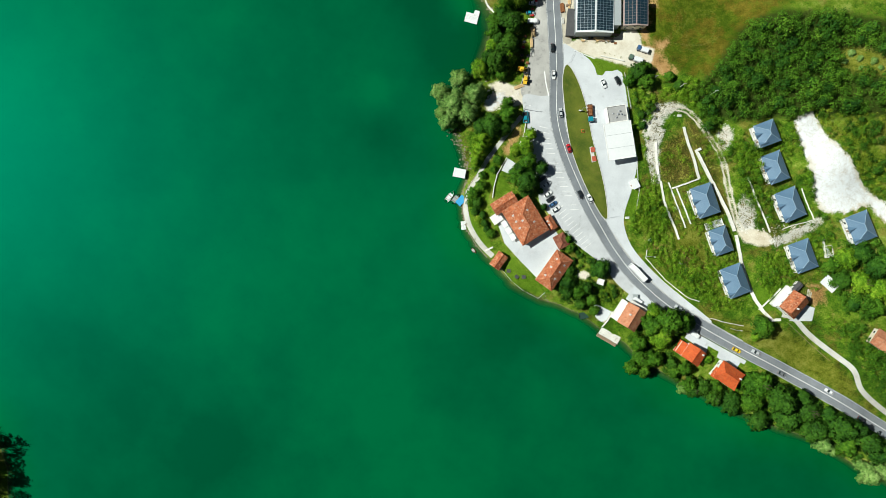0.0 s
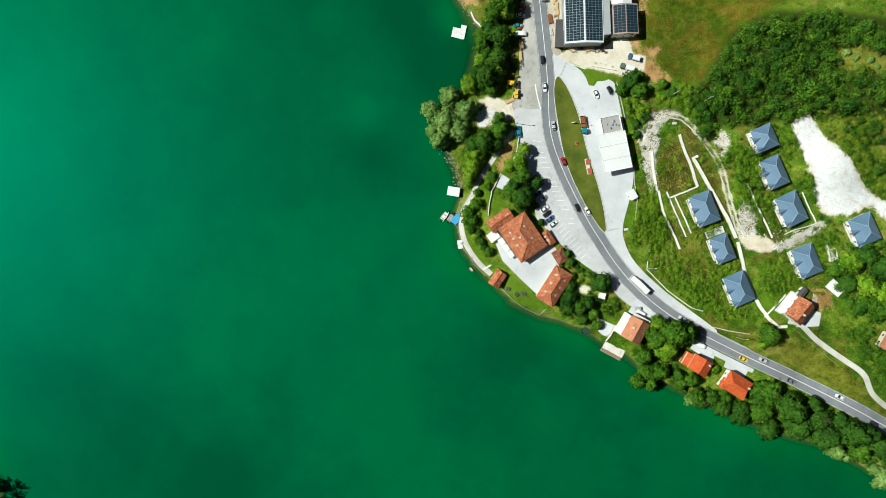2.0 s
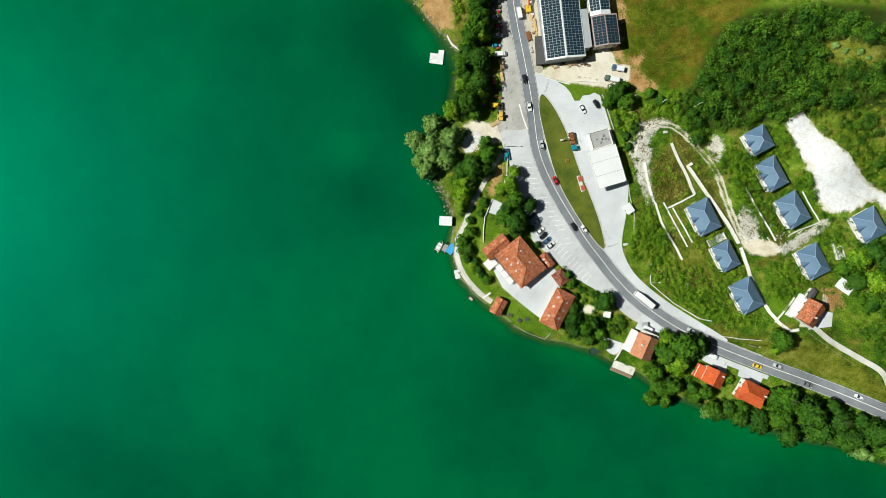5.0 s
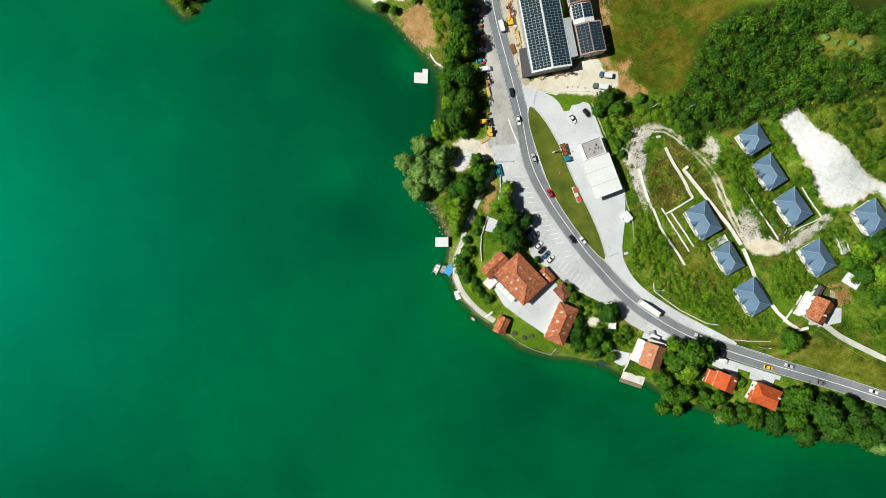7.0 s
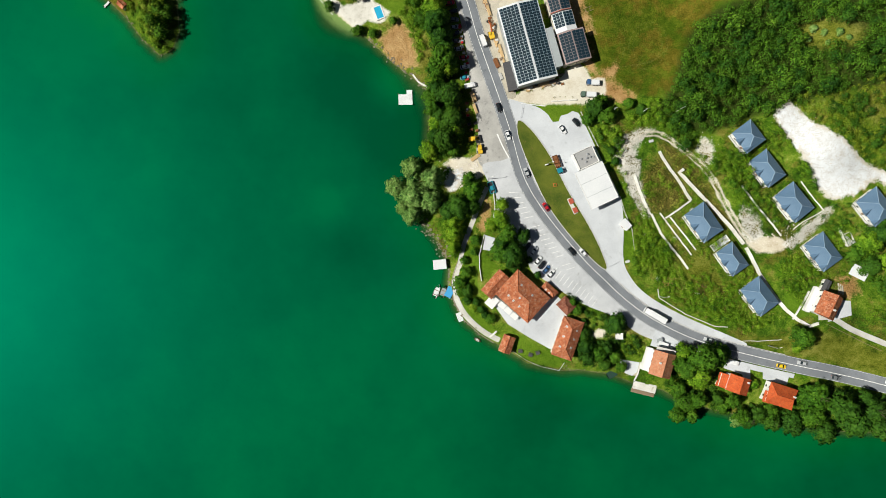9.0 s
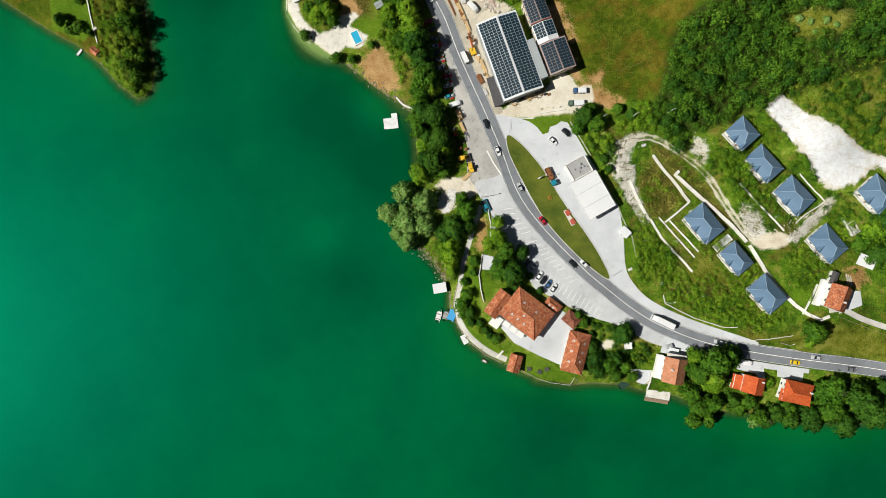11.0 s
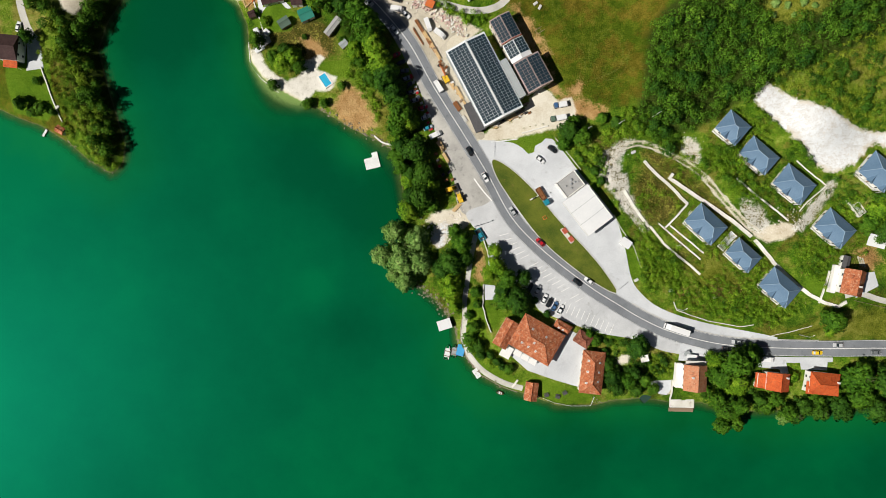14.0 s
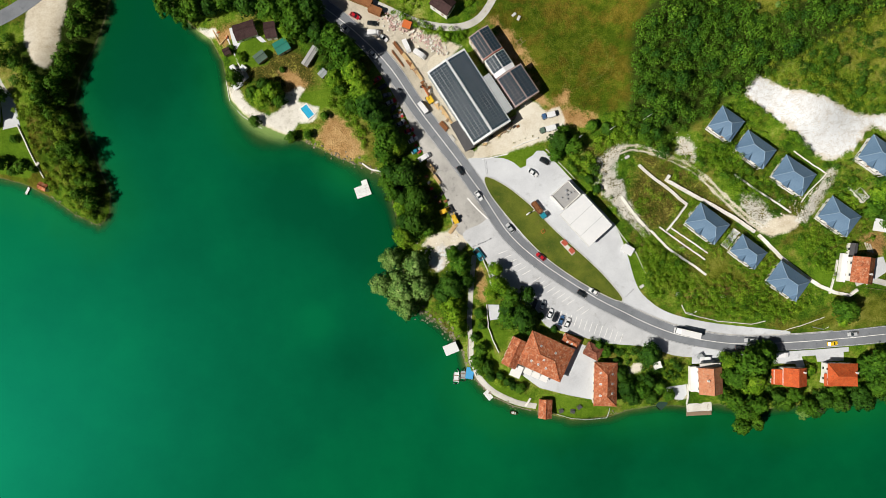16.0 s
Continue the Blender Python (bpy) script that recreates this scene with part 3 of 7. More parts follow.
zone("dry", (98, 13), (103, 13), (103, 8), (98, 8))
zone("dry", (42, 110), (50, 96), (46, 95), (30, 126), (34, 128))
zone("scree", (67.2, 64), (69.4, 55.5), (74.8, 48.5), (80.2, 42), (84.5, 37.5), (86, 38.5), (82.5, 43), (77.2, 50), (72.0, 56.5), (70.6, 63), (72.5, 68), (69.5, 68))
zone("scree", (99.8, 75.8), (104.2, 74), (106, 66), (102.8, 65.8), (99.4, 71.1))
zone("scree", (65.4, 60.4), (65, 65), (67, 71), (72.6, 74.4), (79.4, 75.6), (76.4, 71.6), (73.2, 66.8), (74.8, 60), (80.4, 50), (85.6, 40), (82.8, 39), (75.4, 49.7), (70, 58))
zone("scree", (126, 41), (131, 44), (136, 41), (132, 36))
zone("scree", (73, 62), (76.5, 62), (78, 54), (75, 53))
zone("weeds", (-80, 122), (-74, 132), (-58, 131), (-46, 126), (-46, 114), (-60, 111), (-70, 117))
zone("weeds", (77, 47), (80, 58), (84, 66), (90, 61), (101, 49), (93, 40), (87, 40))
zone("weeds", (82, 71), (90, 69.5), (100, 62), (124, 41), (119, 40), (104, 52), (94, 61), (86, 67))
zone("weeds", (98, 31), (108, 24), (112, 16), (104, 20), (94, 30))
zone("weeds", (112, 12), (122, 16), (134, 8), (128, 3), (116, 5))
zone("dark_floor", (-158, -218), (-142, -226), (-128, -239), (-114, -266), (-124, -274), (-260, -274), (-260, -212), (-185, -213))
zone("dark_floor", (78, 84), (82, 96), (84, 118), (92, 130), (124, 145), (165, 152), (230, 170), (230, 128), (175, 114), (143, 101), (120, 90), (104, 80), (92, 76))
zone("dark_floor", (-143, 66), (-150, 72), (-158, 100), (-168, 136), (-140, 166), (-122, 150), (-139, 120), (-138, 88))
zone("dark_floor", (-15, 44), (-15, 72), (-24, 96), (-40, 118), (-52, 140), (-36, 134), (-20, 102), (-10, 80), (-3, 54))
zone("field", (-235, 112), (-186, 90), (-166, 80), (-158, 84), (-164, 104), (-172, 116), (-190, 122), (-235, 130))
zone("field", (32, 128), (46, 100), (64, 92), (70, 90), (76, 88), (86, 96), (88, 116), (94, 134), (110, 150), (160, 175), (150, 230), (40, 220), (20, 150))
zone("lawn", (35, -23), (56, -31), (62, -33), (63, -37), (48, -37), (39, -33))
zone("lawn", (9, 8), (9, -2), (9, -12), (16, -22), (28, -29), (30, -26), (26, -20), (19, -12), (17, -2), (17, 8), (20, 12), (16, 16))
zone("lawn", (74, 40), (78, 38), (80, 31), (86, 20), (84, 16), (79, 19), (76, 30))
zone("lawn", (-187, 118), (-168, 112), (-166, 92), (-172, 87), (-187, 91))
zone("lawn", (-84, 143), (-73, 137), (-62, 132), (-66, 125), (-79, 124), (-84, 131))
zone("lawn", (150, 20), (160, 22), (162, 8), (152, 10))
zone("lawn", (22, 76), (30, 73), (36, 69), (40, 74.5), (46, 79), (34, 79.6), (26, 77.6))
zone("lawn", (-49, 112), (-41, 113), (-41, 106), (-46, 106))


TRACK = curve_pts([(69.6, 57), (68.6, 63.8), (72, 70.3), (80.2, 74.2), (90, 71.6), (97.9, 67.4), (105.8, 61.6), (113.4, 53.8), (120.4, 46.2), (127, 39.6), (134, 35.5)], 2.0)


def offset_line(line, d):
    p = np.array(line)
    t = np.gradient(p, axis=0)
    t /= np.linalg.norm(t, axis=1)[:, None] + 1e-9
    return [(x, y) for x, y in p + np.stack([-t[:, 1], t[:, 0]], 1) * d]


def build_ground():
    xs = np.concatenate([-np.geomspace(3000, 270, 14), np.arange(-266, 42, 2.0), np.arange(42, 140, 0.8), np.arange(140, 286, 2.0), np.geomspace(290, 3000, 14)])
    ys = np.concatenate([-np.geomspace(3000, 275, 14), np.arange(-270, 32, 2.0), np.arange(32, 78, 0.8), np.arange(78, 94, 2.0), np.arange(94, 142, 0.8), np.arange(142, 212, 2.0), np.geomspace(216, 3000, 14)])
    gx, gy = np.meshgrid(xs, ys)
    z = land(gx.ravel(), gy.ravel())
    n = len(xs)
    verts = np.stack([gx.ravel(), gy.ravel(), z], 1)
    i, j = np.meshgrid(np.arange(n - 1), np.arange(len(ys) - 1))
    a = (j * n + i).ravel()
    faces = np.stack([a, a + 1, a + 1 + n, a + n], 1)
    ob = mesh_ob("ground", verts.tolist(), faces.tolist(), M["ground"], smooth=True)
    tagged(ob, "rough green meadow and scrub rising from the lake shore", "ground", "", "structure")
    near = (np.abs(gx.ravel()) < 300) & (np.abs(gy.ravel()) < 280)
    ruts = [offset_line(TRACK, 0.9), offset_line(TRACK, -0.9)]
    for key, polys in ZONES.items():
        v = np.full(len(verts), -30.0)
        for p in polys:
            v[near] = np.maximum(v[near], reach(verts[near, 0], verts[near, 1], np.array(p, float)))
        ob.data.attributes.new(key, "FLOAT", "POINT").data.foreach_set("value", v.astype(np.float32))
    v = np.full(len(verts), -30.0)
    for rut in ruts:
        v[near] = np.maximum(v[near], 0.42 - reach(verts[near, 0], verts[near, 1], rut, False))
    ob.data.attributes.new("track", "FLOAT", "POINT").data.foreach_set("value", v.astype(np.float32))
    rings = [curve_pts([(cx + r * math.cos(a * 0.7854) * e, cy + r * math.sin(a * 0.7854)) for a in range(9)], 2.0) for cx, cy, r, e in ((69.2, 112, 10.9, 0.74), (69.0, 112.2, 8.6, 0.70))]
    rings += [curve_pts([(45.4, 140.1), (46.4, 132), (51.6, 119), (56.8, 112.6), (57.8, 108), (56.4, 101), (50.4, 94)], 2.0), curve_pts([(47.2, 140.5), (48.4, 132), (53.4, 119.6), (58.6, 113.6), (59.6, 108), (58.2, 101), (52.4, 93)], 2.0),
              curve_pts([(57.8, 100.4), (65, 102.2), (73, 106), (77, 111)], 2.0)]
    v = np.full(len(verts), -30.0)
    for line in rings:
        v[near] = np.maximum(v[near], 0.1 - reach(verts[near, 0], verts[near, 1], line, False))
    ob.data.attributes.new("wheel_marks", "FLOAT", "POINT").data.foreach_set("value", v.astype(np.float32))
    v = np.clip((0.12 - z) * 4, -30, 30)
    ob.data.attributes.new("bed", "FLOAT", "POINT").data.foreach_set("value", v.astype(np.float32))
    return ob


build_ground()


# weed beds and tree shade (-), milky water and sun glint (+) put into the lake's colour: x, y, radius, strength
# last three: tree shade painted on the water beside the wooded point
LAKE_TONES = [(-92, -169, 26, -1.0), (-42, -182, 24, -0.8), (-140, -172, 26, -0.8), (-40, -2, 15, -0.5), (-107, 36, 26, -0.5), (-93, 62, 30, -0.8), (-60, 62, 18, -0.5), (45, -72, 34, -0.7), (120, -75, 40, -0.4), (-40, 44, 16, -0.8),
          (-27, 57, 11, -0.8), (-49, -3, 14, -0.4), (-57, 15, 9, 1.1), (69, -41, 7, 0.5), (40, -38, 7, 0.4), (86, -39, 6, 0.5), (-40, 74, 10, 0.7), (-85, 54, 20, 0.5),
          (-180, 74, 24, 1.1), (-215, -20, 50, 0.6), (-50, -95, 70, 0.5), (15, -140, 60, 0.6), (-190, -40, 60, 0.4), (-112, 85, 24, 0.3), (12, -40, 14, 0.2), (98, -95, 26, 0.7), (60, -135, 40, 0.4), (-66, 66, 20, -0.5), (60, -54, 16, -0.5), (-126, 112, 20, -0.8), (-118, 140, 22, -0.8), (-122, 84, 16, -0.5)]


def build_lake():
    """The lake's surface, which knows how deep the bed lies below it."""
    xs = np.concatenate([-np.geomspace(3000, 270, 8), np.arange(-266, 286, 3.0), np.geomspace(290, 3000, 8)])
    ys = np.concatenate([-np.geomspace(3000, 275, 8), np.arange(-270, 212, 3.0), np.geomspace(216, 3000, 8)])
    gx, gy = np.meshgrid(xs, ys)
    z = land(gx.ravel(), gy.ravel())
    n = len(xs)
    i, j = np.meshgrid(np.arange(n - 1), np.arange(len(ys) - 1))
    a = (j * n + i).ravel()
    f = np.stack([a, a + 1, a + 1 + n, a + n], 1)
    f = f[(z[f] < 1.0).any(1)]
    used, inv = np.unique(f, return_inverse=True)
    v = np.stack([gx.ravel(), gy.ravel(), np.zeros(gx.size)], 1)[used]
    ob = mesh_ob("water", v.tolist(), inv.reshape(-1, 4).tolist(), M["water"])
    ob.data.attributes.new("depth", "FLOAT", "POINT").data.foreach_set("value", np.clip(-z[used], 0, 10).astype(np.float32))
    x, y, c = v[:, 0], v[:, 1], np.zeros(len(v))
    for bx, by, r, k in LAKE_TONES:
        c += k * np.exp(-((x - bx) ** 2 + (y - by) ** 2) / (r * r))
    ob.data.attributes.new("lake_tone", "FLOAT", "POINT").data.foreach_set("value", c.astype(np.float32))
    tagged(ob, "calm emerald green lake water", "lake", "", "structure")


build_lake()

# ---- roads and paving ----

ROAD = curve_pts([(-120, 232), (-82, 190), (-46, 152), (-27, 133.6), (-15, 118.7), (-5, 100.6), (8.4, 79), (18.6, 61.8), (28.5, 43.8), (41, 30.4), (60, 15.2),
                  (72.4, 7.1), (84.7, -0.3), (97.3, -5.8), (116, -10.6), (136, -12.4), (160, -12.9), (182, -12.7), (206, -13.2), (241, -15), (330, -20)], 2.0)
park = curve_pts([(9, 46), (12, 40), (18, 33), (19, 22), (28, 18), (36, 12), (40, 4),
                  (48, 0.5), (57, -3), (66, -6), (82, -9), (94, -14), (112, -16), (118, -11), (98, -4), (72, 9), (41, 32), (25, 51), (16, 49)], 2.0, True)
shoulder = curve_pts([(-38, 146), (-29, 132), (-21, 120), (-13, 104), (-7, 89), (-2, 75), (3.6, 61), (5, 51), (9, 45), (17, 48), (26, 50), (18, 63), (5, 84), (-5, 101), (-15, 119), (-27, 134)], 2.0, True)
draped("road_shoulder", shoulder, 0.055, M["gravel"], label="dusty grey gravel shoulder west of the road", category="shoulder")
draped("parking_apron", park, 0.07, M["apron"], label="pale grey paved lakeside car park beside the road", category="car park")
yard = curve_pts([(-40, 152), (-26, 146), (-14, 139), (-6, 131), (6, 124), (1, 118), (6, 104), (14, 86), (17, 78), (10, 80), (-4, 103), (-14, 121), (-27, 137)], 2.0, True)
draped("gravel_yard", yard, 0.06, M["yard"], label="dusty gravel storage yard beside the road", category="yard")
fore = curve_pts([(13, 75.8), (18.3, 76.8), (24.2, 76.4), (29, 75.6), (33, 73.4), (35.6, 70.8), (38, 71.6), (38.4, 74.2), (41.2, 75.6), (45.6, 77), (57, 63), (66, 52), (73, 42), (76.5, 31), (79, 18.5), (83, 11.5), (92, 4.5), (110, -1.5),
                  (141, -8), (141, -11), (97, -4), (72, 9), (58, 19), (41, 33), (19, 64)], 2.0, True)
draped("forecourt", fore, 0.08, M["concrete"], label="pale concrete forecourt and pavement of a filling station", category="forecourt")
road = strip("road", ROAD, 3.5, -3.5, 0.16, M["asphalt"], 0.3, label="grey two-lane asphalt road with a white centre line", category="road")
for off, wide in ((0.0, 0.26), (3.25, 0.09), (-3.25, 0.09)):
    strip("road_line", ROAD, off + wide / 2, off - wide / 2, 0.185, M["paint_line"], 0, parent=road, across=1)
strip("road_line", curve_pts([(12.4, 60.6), (16, 55.6), (20, 51)], 1.0), 0.3, -0.3, 0.12, M["paint_line"], 0, label="white painted island line beside the road", category="marking", across=1)
strip("kerb", [q for q in offset_line(ROAD, 3.7) if q[1] < 8 and q[0] < 160], 0.12, -0.12, 0.26, M["kerb"], 0.35, label="low concrete kerb along the road", category="kerb", across=1)
verge = curve_pts([(20.5, 68.6), (27.7, 65), (37.5, 55.8), (48, 43), (60, 30), (67.4, 21), (73, 12.4), (70, 12), (56.6, 20.6), (42, 33.3), (31, 47.3), (22, 61.2)], 1.5, True)
draped("verge", verge, 0.26, M["verge"], label="mown grass verge between road and filling station", category="verge")
ring = verge + verge[:2]
strip("kerb", ring, 0.14, -0.14, 0.31, M["kerb"], 0.4, label="pale concrete kerb round the grass verge", category="kerb", across=1)
for pts, wide, nm, mt, lb in (
        ([(13, 36.5), (11.6, 30), (9.8, 19.4), (8.2, 8.7), (8.2, 1.6)], 2.1, "gravel_path", "lane", "worn grey gravel path from the car park to the boats"),
        ([(8.4, 1.4), (7.7, -3), (7.5, -8.6), (9.6, -14.8), (14.3, -21), (20, -25.2), (26.3, -28.3), (33.2, -30.2)], 2.5, "lakeside_path", "lane", "pale concrete path curving along the lake shore"),
        ([(166, 10), (172, 11), (182, 8), (196, 5), (207, 2.5), (216, -4), (232, -7), (250, -9)], 2.3, "lane", "lane", "narrow pale gravel lane over the meadow"),
        ([(-50, 164), (-32, 153.5), (-14.5, 143), (-1, 135.6), (12.8, 131.9), (22.4, 133.3), (29, 139.3), (33, 148), (36, 170)], 3.0, "lane", "lane", "narrow pale lane above the stone yard"),
        ([(-179, 150), (-180, 138), (-177, 126), (-173, 118), (-174, 110)], 3.2, "lane", "lane", "narrow grey lane beside the wooded point"),
        ([(-200, 148), (-178, 152), (-160, 160), (-140, 175)], 6.0, "road", "asphalt", "grey road end beyond the wooded point")):
    strip(nm, curve_pts(pts, 2.0), wide / 2, -wide / 2, 0.1, M[mt], 0.3, label=lb, category="path")
draped("slab", [(16.6, 15.2), (21.2, 14.7), (21.4, 8.8), (16.9, 8.5)], 0.3, M["concrete"], label="pale concrete slab beside the restaurant garden", category="slab")
for off in (0.85, -0.85):
    rut = [(x + 0.16 * math.sin(i * 1.7 + off), y + 0.16 * math.cos(i * 2.3)) for i, (x, y) in enumerate(offset_line(TRACK[8:], off))]
    strip("track", rut, 0.27, -0.27, 0.05, M["rut"], 0.2, label="worn pale wheel rut of the building track", category="track", across=1)
draped("terrace", [(24, -9), (24, -12), (35, -22), (46, -26), (59, -30), (60.5, -14), (60, -8), (52, -4), (46, -10)], 0.22, M["concrete"], label="pale concrete restaurant terrace", category="terrace")

# bay lines of the car park


def bay(a, b):
    strip("bay_line", [tuple(a), tuple((a + b) / 2), tuple(b)], 0.1, -0.1, 0.10, M["paint_line"], 0, label="white painted parking bay line", category="marking", across=1)


run, k = 0.0, 0
for (x0, y0), (x1, y1) in zip(ROAD[:-1], ROAD[1:]):
    step = math.hypot(x1 - x0, y1 - y0)
    t = Vector((x1 - x0, y1 - y0)) / step
    side = Vector((t.y, -t.x))
    while run < step:
        p = Vector((x0, y0)) + t * run
        if 27 < p.x < 62 and p.y < 42 and k % 9:
            bay(p + side * 5.3 + t * 0.8, p + side * 9.0 - t * 0.8)
        run, k = run + 2.4, k + 1
    run -= step
for k in range(13):
    a = Vector((45.5 + 2.05 * k, 5.6 - 0.98 * k))
    bay(a, a + Vector((1.7, 3.9)))

# ---- houses ----


def roof_shape(w, d, rise, run, thick=0.18, end=None):
    """A roof over a w by d rectangle, its ridge along x. run: how far the hips draw the ridge in at each end (0: gables)."""
    bm = bmesh.new()
    a, b = w / 2, d / 2
    r = max(a - run, 0.02)
    low = [bm.verts.new(q) for q in ((-a, -b, -thick), (a, -b, -thick), (a, b, -thick), (-a, b, -thick))]
    eav = [bm.verts.new(q) for q in ((-a, -b, 0), (a, -b, 0), (a, b, 0), (-a, b, 0))]
    p, q = bm.verts.new((-r, 0, rise)), bm.verts.new((r, 0, rise))
    bm.faces.new(low[::-1])
    for i in range(4):
        bm.faces.new((low[i], low[(i + 1) % 4], eav[(i + 1) % 4], eav[i]))
    bm.faces.new((eav[0], eav[1], q, p)), bm.faces.new((eav[2], eav[3], p, q))
    bm.faces.new((eav[1], eav[2], q)), bm.faces.new((eav[3], eav[0], p))
    return bm


def ridge_caps(w, d, rise, run, size=0.16):
    """Capping along ridge and hips."""
    bm = bmesh.new()
    a, b, r = w / 2, d / 2, max(w / 2 - run, 0.02)
    z = 0.03
    tube(size, size, (-r, 0, rise + z), (r, 0, rise + z), 6, bm)
    if run > 0.05:
        for sx in (-1, 1):
            for sy in (-1, 1):
                tube(size, size, (sx * r, 0, rise + z), (sx * a, sy * b, z), 6, bm)
    return bm


def add_windows(house, w, d, base, height, storeys=1, mat="frame", door=True):
    """Windows and a door in the four walls of a house."""
    for sx, sy, length in ((0, -1, w), (0, 1, w), (-1, 0, d), (1, 0, d)):
        n = max(1, int(length / 3.4))
        for s in range(storeys):
            for k in range(n):
                u = (k + 0.5) / n * length - length / 2
                x, y = (u, sy * d / 2) if sy else (sx * w / 2, u)
                ang = 0 if sy else 90
                z = base + 0.95 + s * 2.8
                if z + 1.3 > base + height:
                    continue
                is_door = door and s == 0 and sy == -1 and k == n // 2
                h, ww = (2.05, 1.0) if is_door else (1.25, 1.15)
                z0 = base + 0.05 if is_door else z
                f = part("door" if is_door else "window", box(ww, 0.12, h, x, y, z0, 0.02, rz=ang), M["old_wood" if is_door else mat], house)
                if not is_door:
                    part("pane", box(ww - 0.2, 0.16, h - 0.2, x, y, z0 + 0.1, rz=ang), M["glass"], f)


def house(name, x, y, ang, w, d, ground, eave, rise, run, roof_mat, wall_mat, label, category="house", over=0.5, group="", caps=None, storeys=1,
          chimney=None, skylights=(), tile_cap=True):
    """A house: walls, roof, ridge caps, windows, and what stands on the roof. w, d: outer edges of the roof."""
    h = thing(name, x, y, ground, ang, label, category, group)
    ww, dd = w - 2 * over, d - 2 * over
    part("wall", box(ww, dd, eave + 1.5, 0, 0, -1.5), M[wall_mat], h)
    r = part("roof", roof_shape(w, d, rise, run), M[roof_mat], h)
    r.matrix_basis = pose(0, 0, eave)
    c = part("ridge_cap", ridge_caps(w, d, rise, run, 0.14), M[caps or roof_mat], r)
    if run < 0.05:
        for sx in (-1, 1):
            bm = bmesh.new()
            v = [bm.verts.new(q) for q in ((sx * ww / 2, -dd / 2, eave - 0.1), (sx * ww / 2, dd / 2, eave - 0.1), (sx * ww / 2, 0, eave + rise * dd / d - 0.12))]
            bm.faces.new(v)
            e = bmesh.ops.extrude_face_region(bm, geom=bm.faces[:])
            bmesh.ops.translate(bm, vec=(-sx * 0.2, 0, 0), verts=[g for g in e["geom"] if isinstance(g, bmesh.types.BMVert)])
            part("gable", bm, M[wall_mat], h)
    if chimney:
        cx, cy = chimney
        zc = eave + rise * (1 - abs(cy) / (d / 2)) - 0.4
        ch = part("chimney", box(0.6, 0.6, 1.5, cx, cy, zc, 0.03), M["plaster"], h, "white plastered chimney")
        part("chimney_cap", box(0.8, 0.8, 0.12, cx, cy, zc + 1.5, 0.02), M["kerb"], ch)
    for sx, sy in skylights:
        zc = eave + rise * (1 - abs(sy) / (d / 2))
        tilt = math.degrees(math.atan2(rise, d / 2)) * (1 if sy < 0 else -1)
        s = part("roof_window", box(0.8, 1.0, 0.14, sx, sy, zc, 0.02, rx=tilt), M["frame"], r)
        s.matrix_basis = pose(0, 0, -eave)
        q = part("pane", box(0.6, 0.8, 0.16, sx, sy, zc, rx=tilt), M["grey_roof"], s)
    add_windows(h, ww, dd, 0, eave, storeys)
    return h


def blue_villa(x, y, ang, w, d, ground, flip=1, porch=True):
    """A new villa: blue metal hip roof with two small gables towards the lake, white walls and a walled terrace."""
    eave, rise = 3.8, 3.2
    run = min(d / 2 * 0.95, w / 2 - 0.8)
    h = house("villa", x, y, ang, w, d, ground, eave, rise, run, "blue_metal", "plaster", "new white villa with a blue-grey metal hip roof", "villa", 0.7,
              "villas on the slope", caps="blue_ridge")
    # small gables over the lake-side front
    for gx, gw, out in ((-w * 0.06, 3.0, 0.5), (w * 0.36, 2.6, 0.3)):
        bm = bmesh.new()
        y0, y1 = -d / 2 - out, -d * 0.16
        zt = rise * 0.50
        v = [bm.verts.new(q) for q in ((gx - gw / 2, y0, 0.05), (gx + gw / 2, y0, 0.05), (gx, y0, zt), (gx, y1, zt + 0.06), (gx - gw / 2, -d / 2 + 0.1, 0.05), (gx + gw / 2, -d / 2 + 0.1, 0.05))]
        bm.faces.new((v[0], v[1], v[2])), bm.faces.new((v[0], v[2], v[3], v[4])), bm.faces.new((v[1], v[5], v[3], v[2])), bm.faces.new((v[0], v[4], v[5], v[1]))
        g = part("gable_roof", bm, M["blue_metal"], h)
        g.matrix_basis = pose(0, 0, eave)
        part("gable_post", box(0.25, 0.25, eave, gx - gw / 2 + 0.2, y0 + 0.2, 0), M["plaster"], h)
        part("gable_post", box(0.25, 0.25, eave, gx + gw / 2 - 0.2, y0 + 0.2, 0), M["plaster"], h)
    # standing seams
    for k in range(int(w / 0.9)):
        u = -w / 2 + 0.5 + k * 0.9
        top = min(1.0, (w / 2 - abs(u)) / run)
        for sy in (-1, 1):
            if top > 0.25:
                part("roof_seam", tube(0.035, 0.035, (u, sy * d / 2, eave + 0.02), (u, sy * d / 2 * (1 - top), eave + rise * top + 0.02), 4), M["blue_metal"], h)
    if porch:
        t = part("terrace", box(w * 0.8, 1.4, 1.9, -w * 0.04, -d / 2 + 0.5, -1.6), M["kerb"], h, "pale concrete terrace")
        part("parapet", box(w * 0.8, 0.14, 0.7, -w * 0.04, -d / 2 - 0.15, 0.3), M["plaster"], t)
        for sx in (-1, 1):
            part("parapet", box(0.14, 1.4, 0.7, sx * w * 0.4 - w * 0.04, -d / 2 + 0.5, 0.3), M["plaster"], t)
    bm = tube(0.05, 0.05, (-w / 2, -d / 2, eave - 0.05), (w / 2, -d / 2, eave - 0.05), 5)
    tube(0.05, 0.05, (-w / 2, d / 2, eave - 0.05), (w / 2, d / 2, eave - 0.05), 5, bm)
    part("gutter", bm, M["alu"], h)
    return h


